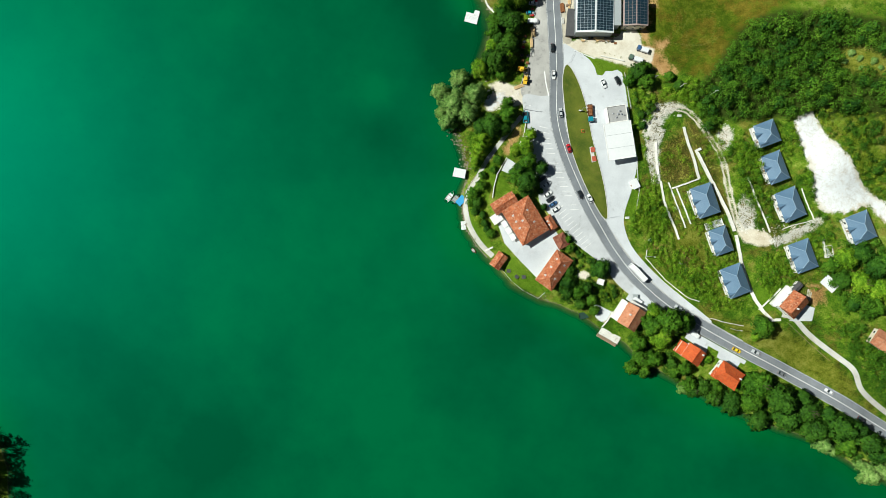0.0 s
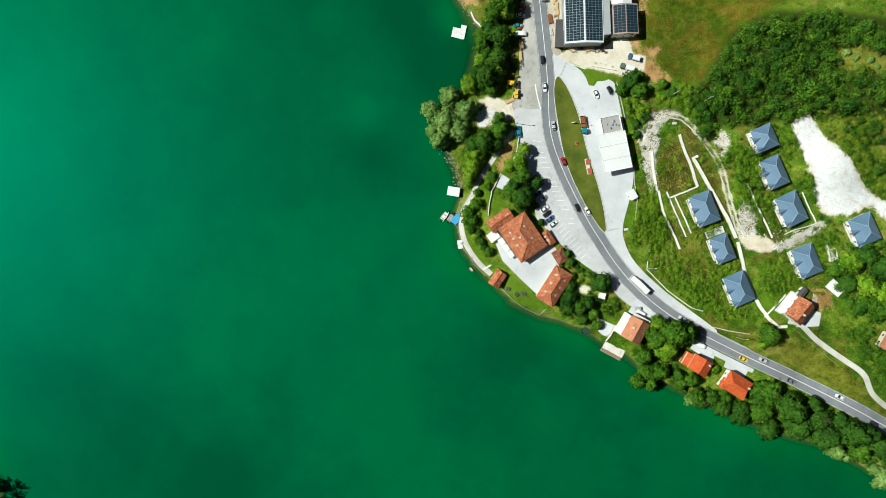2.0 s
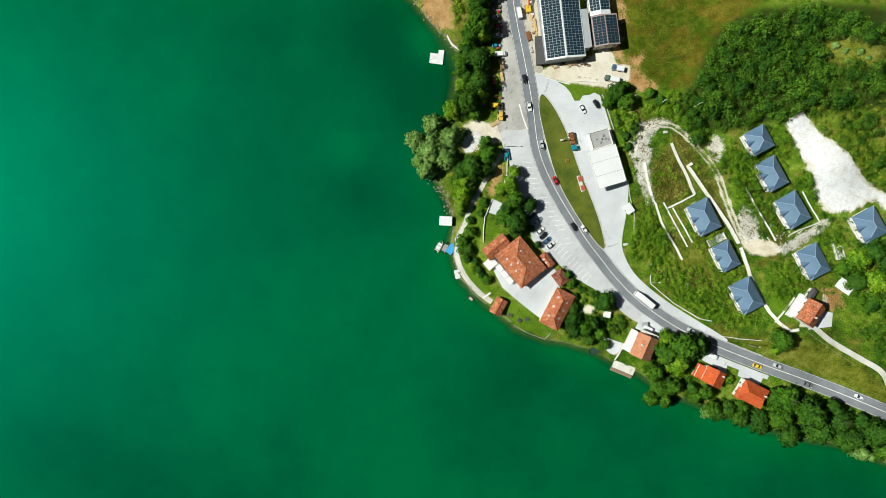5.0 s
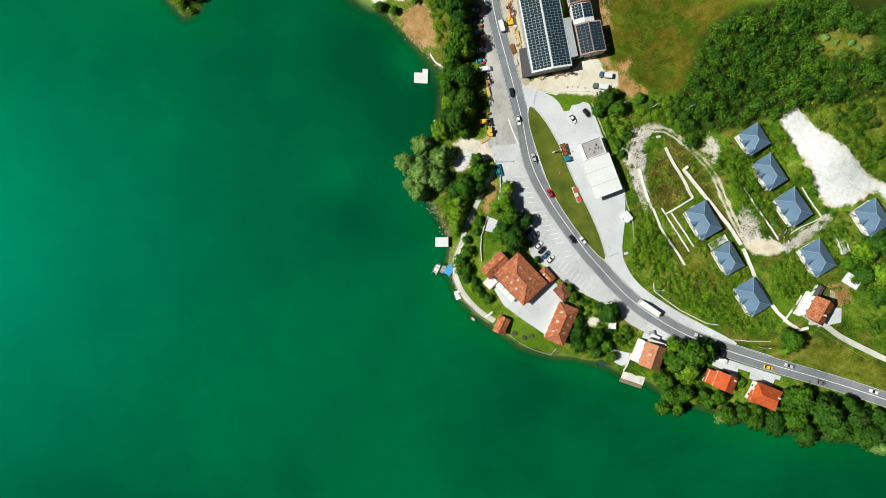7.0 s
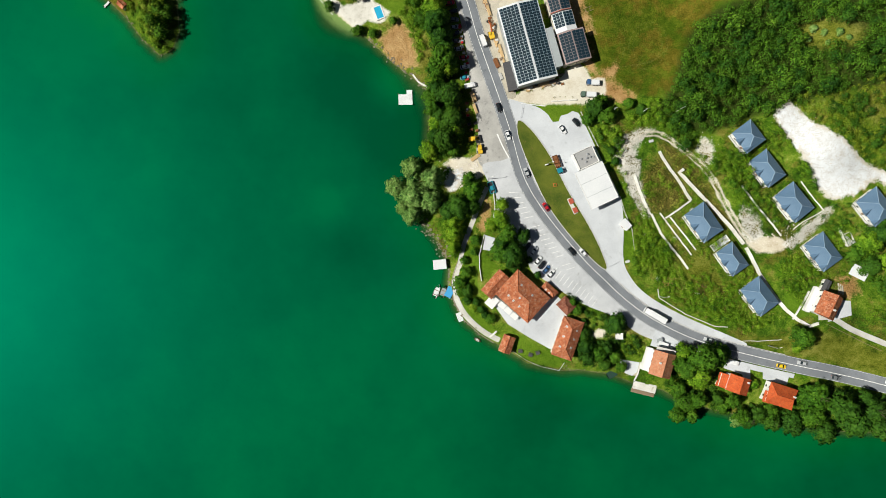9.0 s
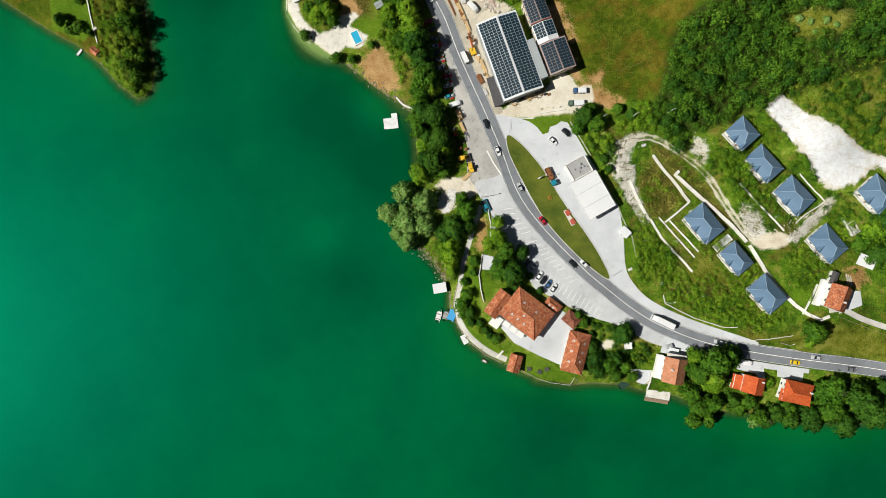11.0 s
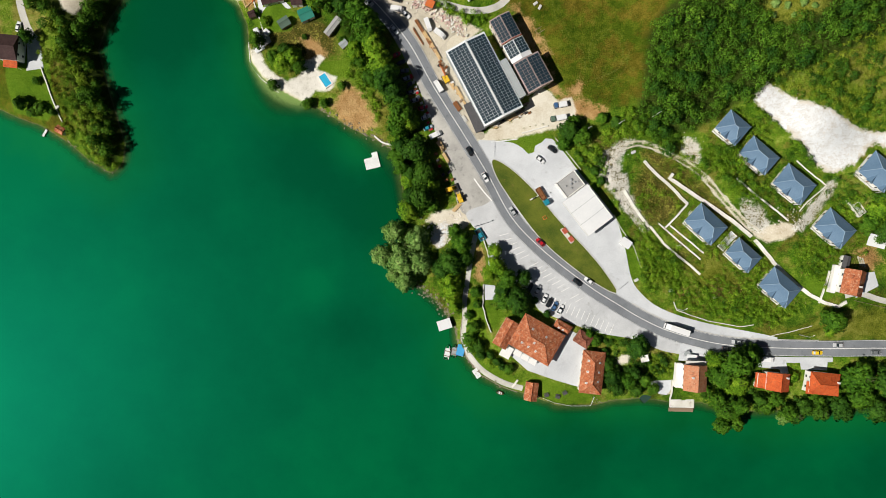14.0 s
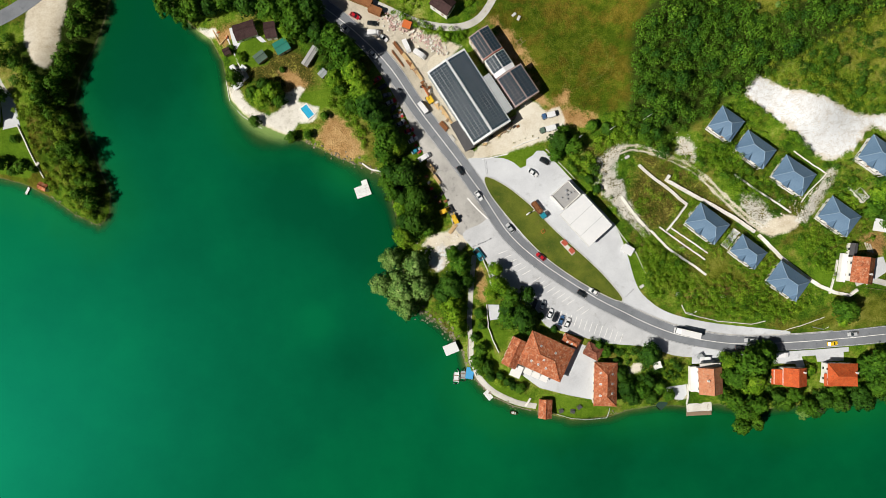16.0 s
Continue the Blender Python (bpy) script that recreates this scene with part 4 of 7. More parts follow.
for v in VILLAS:
    blue_villa(*v)

# restaurant by the lake
house("restaurant", 38.3, -8.0, -30, 19.4, 15.0, 3.4, 5.2, 3.3, 6.4, "tile_old", "cream", "large restaurant house with a weathered red clay tile hip roof", "restaurant", 0.7, storeys=2,
              skylights=[(-5.2, -4.0), (-2.0, -4.2), (1.6, -4.4), (-4, 3.2), (2.5, 3.0), (-0.8, -1.5)])
house("restaurant_wing", 25.4, -5.4, 60, 12.4, 6.4, 3.3, 4.4, 1.6, 0.0, "tile_old", "cream", "low restaurant wing with weathered clay tiles", "house", 0.4)
house("tiled_kiosk", 49.6, -3.0, -31, 7.4, 4.2, 3.6, 2.9, 1.2, 1.6, "tile_old", "cream", "small kiosk with a red tile roof", "kiosk", 0.3, skylights=[(-1.4, -1.0), (0.6, -1.0)])
house("tiled_pavilion", 58.4, -8.2, -33, 6.9, 5.8, 3.5, 3.0, 1.5, 2.6, "tile_dark", "old_wood", "small pavilion with a dark red tile roof", "pavilion", 0.3)
house("annex", 62.0, -22.3, 83, 18.2, 9.6, 3.0, 4.0, 2.9, 4.6, "tile_old", "cream", "long annex with a red clay tile hip roof", "house", 0.5,
      skylights=[(5, 2.4), (0.4, 2.4), (-4.4, 2.4), (4.6, -2.4), (0.6, -2.4), (-3.4, -2.4)])
house("boat_hut", 36.5, -30.9, 82, 8.0, 5.6, 1.4, 2.6, 1.5, 0.0, "tile_old", "old_wood", "small wooden boat hut with a red tile roof", "hut", 0.3)
# houses along the shore
hs = house("lake_house", 105.0, -24.6, 87, 11.0, 9.8, 3.0, 5.6, 3.4, 0.0, "tile_pink", "plaster", "white lake house with a faded red tile roof", "house", 0.4, storeys=2, chimney=(0.5, 2.0))
part("side_terrace", box(10.5, 2.6, 4.3, 0.3, 5.8, -1.5, 0.05), M["plaster"], hs, "white flat-roofed side terrace")
part("balcony", box(2.4, 8.6, 0.25, 6.2, -0.4, 4.6, 0.02), M["kerb"], hs)
part("railing", box(0.08, 8.6, 0.9, 7.3, -0.4, 4.85), M["dark"], hs)
oh1 = house("orange_house", 139.8, -26.4, 84, 7.6, 9.8, 3.8, 4.9, 2.9, 0.0, "tile_orange", "plaster", "white house with a bright orange tile roof under trees", "house", 0.4, storeys=2, chimney=(2.2, -3.0))
part("annex_wall", box(5.8, 3.2, 4.0, -0.4, 6.0, -1.2), M["plaster"], oh1)
part("annex_roof", box(6.4, 4.2, 0.2, -0.4, 6.4, 2.9, 0.02, rx=-18), M["tile_orange"], oh1)
part("verge_board", box(7.7, 0.25, 0.2, 0, 4.75, 4.75, 0.02), M["frame"], oh1)
oh2 = house("orange_house", 159.0, -27.2, -6, 12.3, 9.4, 4.3, 5.2, 3.2, 2.4, "tile_orange", "plaster", "white house with a bright orange tile roof beside the road", "house", 0.4, storeys=2, chimney=(4.0, 1.4))
part("porch_roof", box(3.2, 5.2, 0.2, -5.2, -2.4, 4.0, 0.02, ry=-12), M["tile_orange"], oh2)
# house on the hill
hh = house("hill_house", 165.6, 15.8, 77, 10.4, 9.0, 12.4, 5.6, 3.6, 0.0, "tile_old", "plaster", "white hill house with a brown-red tile roof", "house", 0.4, storeys=2, chimney=(-1.4, -1.0))
part("terrace", box(11.6, 2.3, 3.4, 0.2, 5.1, -1.5, 0.05), M["plaster"], hh, "white walled terrace")
house("dark_shed", 164.6, 24.2, 76, 5.0, 3.0, 13.0, 2.4, 0.5, 0.0, "dark_roof", "plaster", "small shed with a dark flat-pitched roof", "shed", 0.15)
house("old_house", 208.5, 20.2, -5, 8.5, 8.0, 16, 3.6, 2.0, 0.0, "tile_pink", "cream", "old house with a ribbed red tile roof", "house", 0.4)
# far shore hamlet
house("brown_cabin", -73.5, 139.2, 12, 9.2, 6.8, 2.6, 3.6, 1.5, 0.0, "tile_brown", "plaster", "holiday cabin with a dark brown roof", "cabin", 0.4)
house("brown_cabin", -62.8, 138.2, 4, 4.9, 6.9, 3.2, 3.4, 1.2, 0.0, "tile_brown", "plaster", "small cabin with a dark brown roof", "cabin", 0.3)
house("teal_cabin", -58.9, 131.2, 24, 6.2, 5.4, 3.1, 3.0, 0.9, 0.0, "teal_metal", "plaster", "cabin with a teal metal roof", "cabin", 0.3)
house("green_tent_roof", -68.4, 127.9, 32, 5.0, 4.2, 2.8, 2.4, 1.2, 0.0, "green_cover", "old_wood", "shelter with a grey-green canvas roof", "shelter", 0.2)
house("dark_hut", -82.6, 132.0, 20, 3.0, 3.0, 1.8, 2.2, 0.7, 0.0, "tile_brown", "old_wood", "tiny dark-roofed hut by the shore", "hut", 0.2)
house("caravan_shed", -66.8, 112.4, 35, 3.6, 2.8, 2.0, 2.2, 0.4, 0.0, "grey_roof", "grey_roof", "grey shed under trees", "shed", 0.1)
house("grey_shed", -43.0, 118.6, 40, 3.6, 3.0, 2.8, 2.3, 0.5, 0.0, "grey_roof", "old_wood", "small garden shed with a grey roof", "shed", 0.15)
house("long_shelter", -47.5, 126.0, 52, 9.0, 3.0, 3.4, 2.4, 0.5, 0.0, "grey_flat", "old_wood", "long open shelter with a grey roof", "shelter", 0.15)
house("shore_hut", -165.4, 82.8, -30, 3.8, 3.2, 1.4, 2.2, 0.9, 0.0, "tile_old", "plaster", "tiny white hut with a red roof on the shore", "hut", 0.2)
wp = house("point_house", -182.5, 116, -6, 9.4, 10.4, 6.0, 5.6, 2.6, 0.0, "tile_brown", "plaster", "white house with a dark brown roof and orange porch", "house", 0.4, storeys=2)
part("porch_roof", box(6.0, 3.0, 0.2, 0.4, -6.3, 2.9, 0.03, rx=10), M["tile_orange"], wp, "orange tile porch roof")
for u in (-2.4, 3.2):
    part("porch_post", box(0.2, 0.2, 4.4, u, -7.5, -1.8), M["plaster"], wp)
house("lane_house", 9.7, 140.5, -40, 9.0, 7, 7.4, 4.0, 2.2, 0.0, "tile_brown", "plaster", "house with a dark brown roof above the lane", "house", 0.4)


# ---- filling station ----


def filling_station():
    st = thing("filling_station", 57, 50, 5.9, -53, "filling station with a white canopy and a flat grey shop", "filling station")
    inv = st.matrix_basis.inverted()

    def loc(x, y):
        q = inv @ Vector((x, y, 5.9))
        return q.x, q.y
    cx, cy = loc(59.4, 46.4)
    c = part("canopy", box(17.3, 12.8, 0.9, cx, cy, 5.0, 0.05), M["white_sheet"], st, "white canopy roof")
    for u in (-3.0, 3.2):
        part("canopy_seam", box(0.12, 12.6, 0.06, cx + u, cy, 5.9), M["grey_roof"], c)
    for sx, sy in ((0, -1), (0, 1), (-1, 0), (1, 0)):
        part("canopy_edge", box(17.5 if sy else 0.16, 0.16 if sy else 13.0, 1.0, cx + sx * 8.7, cy + sy * 6.45, 4.98), M["frame"], c)
    for sx in (-5.5, 5.5):
        for sy in (-4.2, 1.0):
            part("canopy_post", box(0.4, 0.4, 5.0, cx + sx, cy + sy, 0, 0.03), M["alu"], st)
    part("kiosk", box(10, 4.5, 3.6, cx, cy + 3.4, 0), M["plaster"], st)
    fx, fy = loc(52.6, 57.5)
    sh = part("shop", box(7.6, 9.2, 4.0, fx, fy, 0), M["plaster"], st, "flat-roofed shop")
    part("flat_roof", box(7.1, 8.7, 0.12, fx, fy, 4.0), M["grey_flat"], sh)
    for sx, sy in ((0, -1), (0, 1), (-1, 0), (1, 0)):
        part("parapet", box(7.9 if sy else 0.3, 0.3 if sy else 9.5, 0.65, fx + sx * 3.8, fy + sy * 4.6, 3.9, 0.03), M["plaster"], sh)
    for ux, uy, a in ((-1.2, 1.2, 0.9), (0.4, 1.8, 0.7), (0.2, 0.2, 0.8), (1.6, -0.8, 0.6), (-0.4, -2.2, 0.5), (1.0, 3.0, 0.5)):
        part("roof_unit", box(a, a * 0.8, 0.7, fx + ux, fy + uy, 4.12, 0.04), M["alu"], sh)
    for k in range(3):
        px, py = loc(54.5 + k * 3.2, 40.6 - k * 3.8)
        p = part("fuel_pump", box(0.6, 1.0, 1.7, cx - 4.5 + k * 4.5, cy - 2.2, 0.15, 0.05), M["red"], st)
        part("island", box(1.2, 2.6, 0.16, cx - 4.5 + k * 4.5, cy - 2.2, 0), M["kerb"], st)


filling_station()


# ---- hall with solar roofs ----


def solar_roof(parent, cols, rows, pw, ph, x0, y0, z0, slope, side, ang=0.0):
    """Solar panels in columns and rows on one roof slope that falls away from the ridge."""
    data = None
    for c in range(cols):
        for r in range(rows):
            y = side * (y0 + (c + 0.5) * pw)
            z = z0 - (abs(y)) * math.tan(slope) + 0.16
            x = x0 + (r + 0.5) * ph
            if data is None:
                data = part("solar_panel", box(ph - 0.15, (pw - 0.17) / math.cos(slope), 0.05, 0, 0, 0), M["pv"], parent)
                ob = data
            else:
                ob = new("solar_panel", data.data)
                ob.parent = parent
            ob.matrix_basis = pose(x, y, z, -side * math.degrees(slope), 0, 0)


def hall():
    h = thing("hall", 16.6, 100.9, 6.0, -62.8, "long hall whose gable roof is covered with dark solar panels", "hall")
    w, d, eave, rise = 35.2, 18.0, 7.0, 1.5
    part("wall", box(w - 0.6, d - 0.6, eave + 1, 0, 0, -1), M["grey_roof"], h)
    r = part("roof", roof_shape(w, d, rise, 0.0), M["white_sheet"], h, "white sheet roof under solar panels")
    r.matrix_basis = pose(0, 0, eave)
    part("ridge_cap", box(w, 0.5, 0.14, 0, 0, rise - 0.02), M["white_sheet"], r)
    for k, (u, v) in enumerate(((-8, -1), (0, -1), (8, -1), (-8, 1), (4, 1))):
        g = part("gate", box(4.2, 0.2, 4.2, u, v * (d / 2 - 0.25), 0.0, 0.03), M["alu"], h)
    slope = math.atan2(rise, d / 2)
    solar_roof(h, 5, 28, 1.62, 1.2, -w / 2 + 0.8, 0.42, eave + rise, slope, -1)
    solar_roof(h, 5, 28, 1.62, 1.2, -w / 2 + 0.8, 0.42, eave + rise, slope, 1)
    lean = thing("lean_to", 28.3, 101.2, 6.2, -62, "grey lean-to roof beside the solar hall", "lean-to")
    part("wall", box(17.0, 2.8, 7.4, 0, 0, -1), M["grey_roof"], lean)
    part("roof", box(17.6, 3.5, 0.18, 0, 0, 6.5, 0.02, rx=4), M["grey_roof"], lean)
    ld = thing("dark_lean_to", 12.6, 86.2, 5.9, -66, "dark sheet lean-to at the foot of the hall", "lean-to")
    part("wall", box(12.2, 3.6, 3.6, 0, 0, -1), M["dark_roof"], ld)
    part("roof", box(13.0, 4.3, 0.18, 0, 0, 2.7, 0.02, rx=5), M["dark_roof"], ld)
    for nm, x, y, w, d, e, mt, cols, rows, lab in (
            ("solar_house", 25.4, 122.2, 11.2, 9.4, 6.5, "roof_pinkgrey", 3, 8, "house with dark solar panels and a reddish roof edge"),
            ("solar_house", 30.4, 113.3, 8.6, 9.4, 5.8, "white_sheet", 3, 5, "white-roofed house with dark solar panels"),
            ("solar_house", 36.9, 103.6, 13.9, 11.8, 6.5, "roof_pinkgrey", 3, 10, "house with dark solar panels over a pinkish grey roof")):
        s = thing(nm, x, y, 6.2, -62, lab, "house", "solar houses")
        part("wall", box(w - 0.8, d - 0.8, e + 1, 0, 0, -1), M["cream"], s)
        r = part("roof", roof_shape(w, d, 1.2, 0.0), M[mt], s)
        r.matrix_basis = pose(0, 0, e)
        sl = math.atan2(1.2, d / 2)
        for side in (-1, 1):
            solar_roof(s, cols, rows, 1.4 if d < 10 else 1.75, 1.28, -rows * 0.64 - (0.9 if mt == "white_sheet" else 0), 0.2, e + 1.2, sl, side)
        if mt == "white_sheet":
            part("ridge_cap", box(w, 0.4, 0.12, 0, 0, e + 1.14), M["white_sheet"], s)
        elif rows == 8:
            for side in (-1, 1):
                part("red_edge", box(0.22, d / 2 / math.cos(sl), 0.2, w / 2 - 0.1, side * d / 4, e + 0.55, rx=-side * math.degrees(sl)), M["pad_red"], s)
        add_windows(s, w - 0.8, d - 0.8, 0, e, 2)


hall()


# ---- trees ----

# low walls, which growth keeps clear of: thickness, height, line
WALLS = [
    (1.0, 0.9, [(83.3, 66.9), (87.5, 62.3), (95.4, 55.1), (98.8, 51.5), (101.8, 48.8)]),
    (0.7, 0.8, [(101.8, 48.8), (97, 43.5), (92.9, 39)]),
    (1.2, 1.1, [(95.2, 61.4), (93.8, 59.6), (101.9, 53.9), (112.5, 47.4), (121.8, 40.5), (128.6, 35)]),
    (1.3, 0.7, [(130.2, 33.6), (138, 24), (145.6, 16.9), (152.3, 10.4), (157.8, 7.1), (163.5, 5.4), (166.5, 7.6)]),
    (1.0, 0.7, [(75.7, 54.8), (78.1, 50.6), (81.4, 45.6), (86, 39.3)]),
    (0.8, 0.7, [(86.6, 39.7), (92.5, 32.1), (100.1, 25.7), (104.5, 22.2), (107.7, 19.1)]),
    (0.5, 0.6, [(90.1, 40.7), (98.3, 33.4), (107.6, 25.4)]),
    (0.5, 0.6, [(94.7, 39.8), (108.8, 28.1)]),
    (0.45, 0.8, [(120.3, 59), (128.6, 52), (142, 41.4)]),
    (0.35, 0.5, [(144.6, 66.0), (149.6, 61.7), (156.2, 55.6), (154.6, 53.6), (149.3, 49), (146.2, 45.2)]),
    (0.4, 0.9, [(159.3, 20.5), (155.7, 6.9)]),
    (0.3, 0.4, [(96.8, 7.5), (98.3, 3.8), (111.4, -0.8), (125.3, -3.4), (130.7, -2.5)]),
    (0.28, 0.3, [(137, -7.6), (146.5, -5.4), (154.3, -2.9)]),
    (0.5, 0.7, [(32.8, 79.6), (38, 80.9), (43.7, 82.4)]),
    (0.4, 0.9, [(97.4, -26.4), (97.6, -31.6), (97, -35.4)]),
    (0.28, 0.3, [(-85.2, 121), (-84.6, 111.6), (-79.8, 105.2), (-72, 99)]),
    (0.6, 0.8, [(-30.7, 79.9), (-27.4, 77.2), (-22.7, 75.6)]),
    (0.5, 0.6, [(-171.5, 109), (-168.5, 101), (-166, 93), (-164.5, 86)]),
    (0.35, 0.9, [(16.2, 35.1), (18, 29.5), (19.4, 21.7)]),
    (0.35, 0.9, [(16.2, 15.3), (15.9, 5.8), (17.3, 0.2), (19.3, -5.4)]),
    (0.8, 0.5, [(31, -26.3), (28.5, -29.8)]),
    (0.35, 0.9, [(57.6, -30), (58, -22)]),
    (0.5, 0.4, [(-82.5, 139), (-80, 131), (-77, 122)]),
]


def clump_cloud(rng, lobes, per, size, flat=1.0):
    """Leaf clumps on the outside of some lobes: each clump is two crossed bent leaves. lobes: x, y, z, r."""
    c, nrm = [], []
    for x, y, z, r in lobes:
        k = max(6, int(per * r * r))
        v = rng.normal(size=(k, 3))
        v[:, 2] = np.where(v[:, 2] < -0.3 * np.abs(v[:, 2]).mean(), -v[:, 2], v[:, 2])
        v /= np.linalg.norm(v, axis=1)[:, None]
        rad = r * (0.80 + 0.28 * rng.random(k))
        c.append(np.array((x, y, z)) + v * rad[:, None] * np.array((1, 1, flat)))
        nrm.append(v)
    return np.vstack(c), np.vstack(nrm)


def leaf_mesh(rng, c, nrm, size):
    """Small tilted four-sided leaves with a fold, three to a clump."""
    vs, fs, ns = [], [], []
    n = len(c)
    for k in range(2):
        nn = nrm + rng.normal(size=(n, 3)) * 0.28
        nn /= np.linalg.norm(nn, axis=1)[:, None]
        t = np.cross(nn, rng.normal(size=(n, 3)))
        t /= np.linalg.norm(t, axis=1)[:, None]
        b = np.cross(nn, t)
        s = size * (0.6 + 0.8 * rng.random(n))[:, None]
        o = c + rng.normal(size=(n, 3)) * size * 0.5
        base = len(vs) * 4 * n
        q = np.stack([o - t * s, o - b * s * 0.62 + nn * s * 0.25, o + t * s, o + b * s * 0.62 + nn * s * 0.25], 1).reshape(-1, 3)
        vs.append(q)
        fs.append(np.arange(4 * n).reshape(-1, 4) + base)
        soft = nrm + 0.35 * nn
        ns.append(np.repeat(soft / np.linalg.norm(soft, axis=1)[:, None], 4, axis=0))
    return np.vstack(vs), np.vstack(fs), np.vstack(ns)


def soften(me, normals):
    """Leaves shade with the roundness of the crown that they belong to."""
    me.shade_smooth()
    me.normals_split_custom_set_from_vertices(normals.tolist())


def crown(rng, r, height, lobes, leaf, per, droop=0.0):
    """A crown of radius r: lobes spread over a dome, thick with leaf clumps."""
    ls = [(0, 0, height * 0.5, r * 0.55)]
    for k in range(lobes):
        a = k * 2.39996 + rng.random() * 0.5
        q = math.sqrt((k + 0.6) / lobes)
        d = q * r * (0.72 + 0.2 * rng.random())
        z = height * (0.84 - 0.54 * q * q + 0.26 * (rng.random() - 0.5)) - droop * q
        ls.append((d * math.cos(a), d * math.sin(a), z, r * (0.17 + 0.15 * rng.random())))
    c, nrm = clump_cloud(rng, ls, per, leaf, 0.9)
    out = (c - np.array((0, 0, height * 0.38))) * np.array((1, 1, 0.8))
    nrm = nrm + 0.9 * out / np.linalg.norm(out, axis=1)[:, None]
    nrm /= np.linalg.norm(nrm, axis=1)[:, None]
    return leaf_mesh(rng, c, nrm, leaf), ls


def trunk_bm(rng, r, height, ls):
    bm = tube(0.07 * r, 0.045 * r, (0, 0, -0.6), (0, 0, height * 0.45), 7)
    for x, y, z, q in ls[1:7]:
        tube(0.035 * r, 0.012 * r, (0, 0, height * (0.3 + 0.12 * rng.random())), (x * 0.8, y * 0.8, z), 5, bm)
    return bm


RNG = np.random.default_rng(7)
KINDS = {"broadleaf": ("leaf", 0.41, 23, 0.0), "dark": ("leaf_dark", 0.41, 23, 0.0), "bright": ("leaf_bright", 0.38, 23, 0.0), "willow": ("leaf_willow", 0.33, 28, 0.8)}
PROTO = {}
for kind, (leafmat, leaf, per, droop) in KINDS.items():
    PROTO[kind] = []
    for v in range(4):
        r, ht = 5.0, 9.5
        (vs, fs, ns), ls = crown(RNG, r, ht, 22 + 3 * v, leaf, per, droop)
        me = bpy.data.meshes.new("crown")
        me.from_pydata(vs.tolist(), [], fs.tolist())
        me.update()
        soften(me, ns)
        me.materials.append(M[leafmat])
        tb = bpy.data.meshes.new("trunk")
        bm = trunk_bm(RNG, r, ht, ls)
        bm.to_mesh(tb)
        bm.free()
        tb.materials.append(M["bark"])
        PROTO[kind].append((me, tb, vs, ns))

WORDS = {"broadleaf": "green broadleaf tree with a dense round crown", "dark": "dark green leafy tree with a dense crown", "bright": "bright green young leafy tree", "willow": "silvery grey-green willow with a spreading crown"}


def tree(kind, x, y, r, group):
    me, tb, *_ = PROTO[kind][int(RNG.integers(4))]
    k = r / 5.0
    t = thing("tree", x, y, max(H(x, y), 0.05) - 0.1, float(RNG.random() * 360), WORDS[kind], "tree", group)
    for nm, data in (("trunk", tb), ("crown", me)):
        o = new(nm, data)
        o.parent = t
        hk = k * (1.13 if "north" in group else 1.0 if r > 3 else 0.8)
        o.matrix_basis = Matrix.Diagonal((k, k * (0.9 + 0.2 * float(RNG.random())), hk * (0.78 + 0.5 * float(RNG.random())), 1))
    return t


def grove(g, *items):
    """Single trees of one stand: place and crown radius."""
    for x, y, r in items:
        if "willow" in g:
            kind = "willow"
        elif "bright" in g:
            kind = "bright"
        elif g == "shore mid":
            kind = ("broadleaf", "broadleaf", "broadleaf", "bright")[int(RNG.integers(4))]
        elif g in ("annex", "station", "parking"):
            kind = ("dark", "broadleaf", "dark", "broadleaf")[int(RNG.integers(4))]
        elif g in ("north shore", "hill"):
            kind = ("dark", "broadleaf", "broadleaf", "bright")[int(RNG.integers(4))]
        else:
            kind = ("broadleaf", "dark", "dark" if g == "southeast" else "broadleaf", "broadleaf" if g == "southeast" else "bright")[int(RNG.integers(4))]
        tree(kind, x, y, r * 1.04, "trees " + g)


grove("willow", (-22, 38, 5.2), (-12, 35, 5.9), (-27, 28, 5.2), (-19, 26, 7.1), (-11, 25, 5.9), (-17, 17, 5.2), (-22, 20, 4.2))
grove("north shore", (-19.6, 71, 4.6), (-17.8, 65.5, 4.4), (-15.5, 59.5, 4.0), (-14.8, 53.5, 3.8), (-18.6, 76, 3.6), (-16, 47, 4.7), (-10, 53, 5.9), (-5, 49, 3.2),
     (-9, 62, 5.6), (-14, 63, 4.7), (-12.6, 72, 6.4), (-18, 74, 5.2), (-6, 57, 4.2), (-20, 82, 4.7), (-17.8, 87, 6.0), (-17.8, 92, 4.4), (-21.2, 97, 5.4), (-24.4, 102, 6.0),
     (-23, 104, 4.5), (-27, 109, 5.6), (-31, 104, 4.0), (-29.4, 116, 5.2), (-32, 124, 6.6), (-50, 138, 7.0), (-53, 146, 6.1))
grove("north shore", (-43, 134, 4.7), (-38, 115, 3.7), (-44, 143, 5.6), (-61, 146, 6.6), (-70, 149, 6.1), (-93, 150, 5.4), (-99, 148, 4.4), (-105, 153, 5.2),
     (-86, 151, 4.8), (-80, 152, 5.2), (-76, 155, 4.6), (-58, 149, 5.0), (-54.7, 136.7, 4.4), (-49, 141, 4.6), (-31, 119, 4.8), (-28, 113, 4.2), (-36, 131, 5.4),
     (-44, 141, 5.5), (-20, 99, 4.2), (-14.6, 84, 4.0))
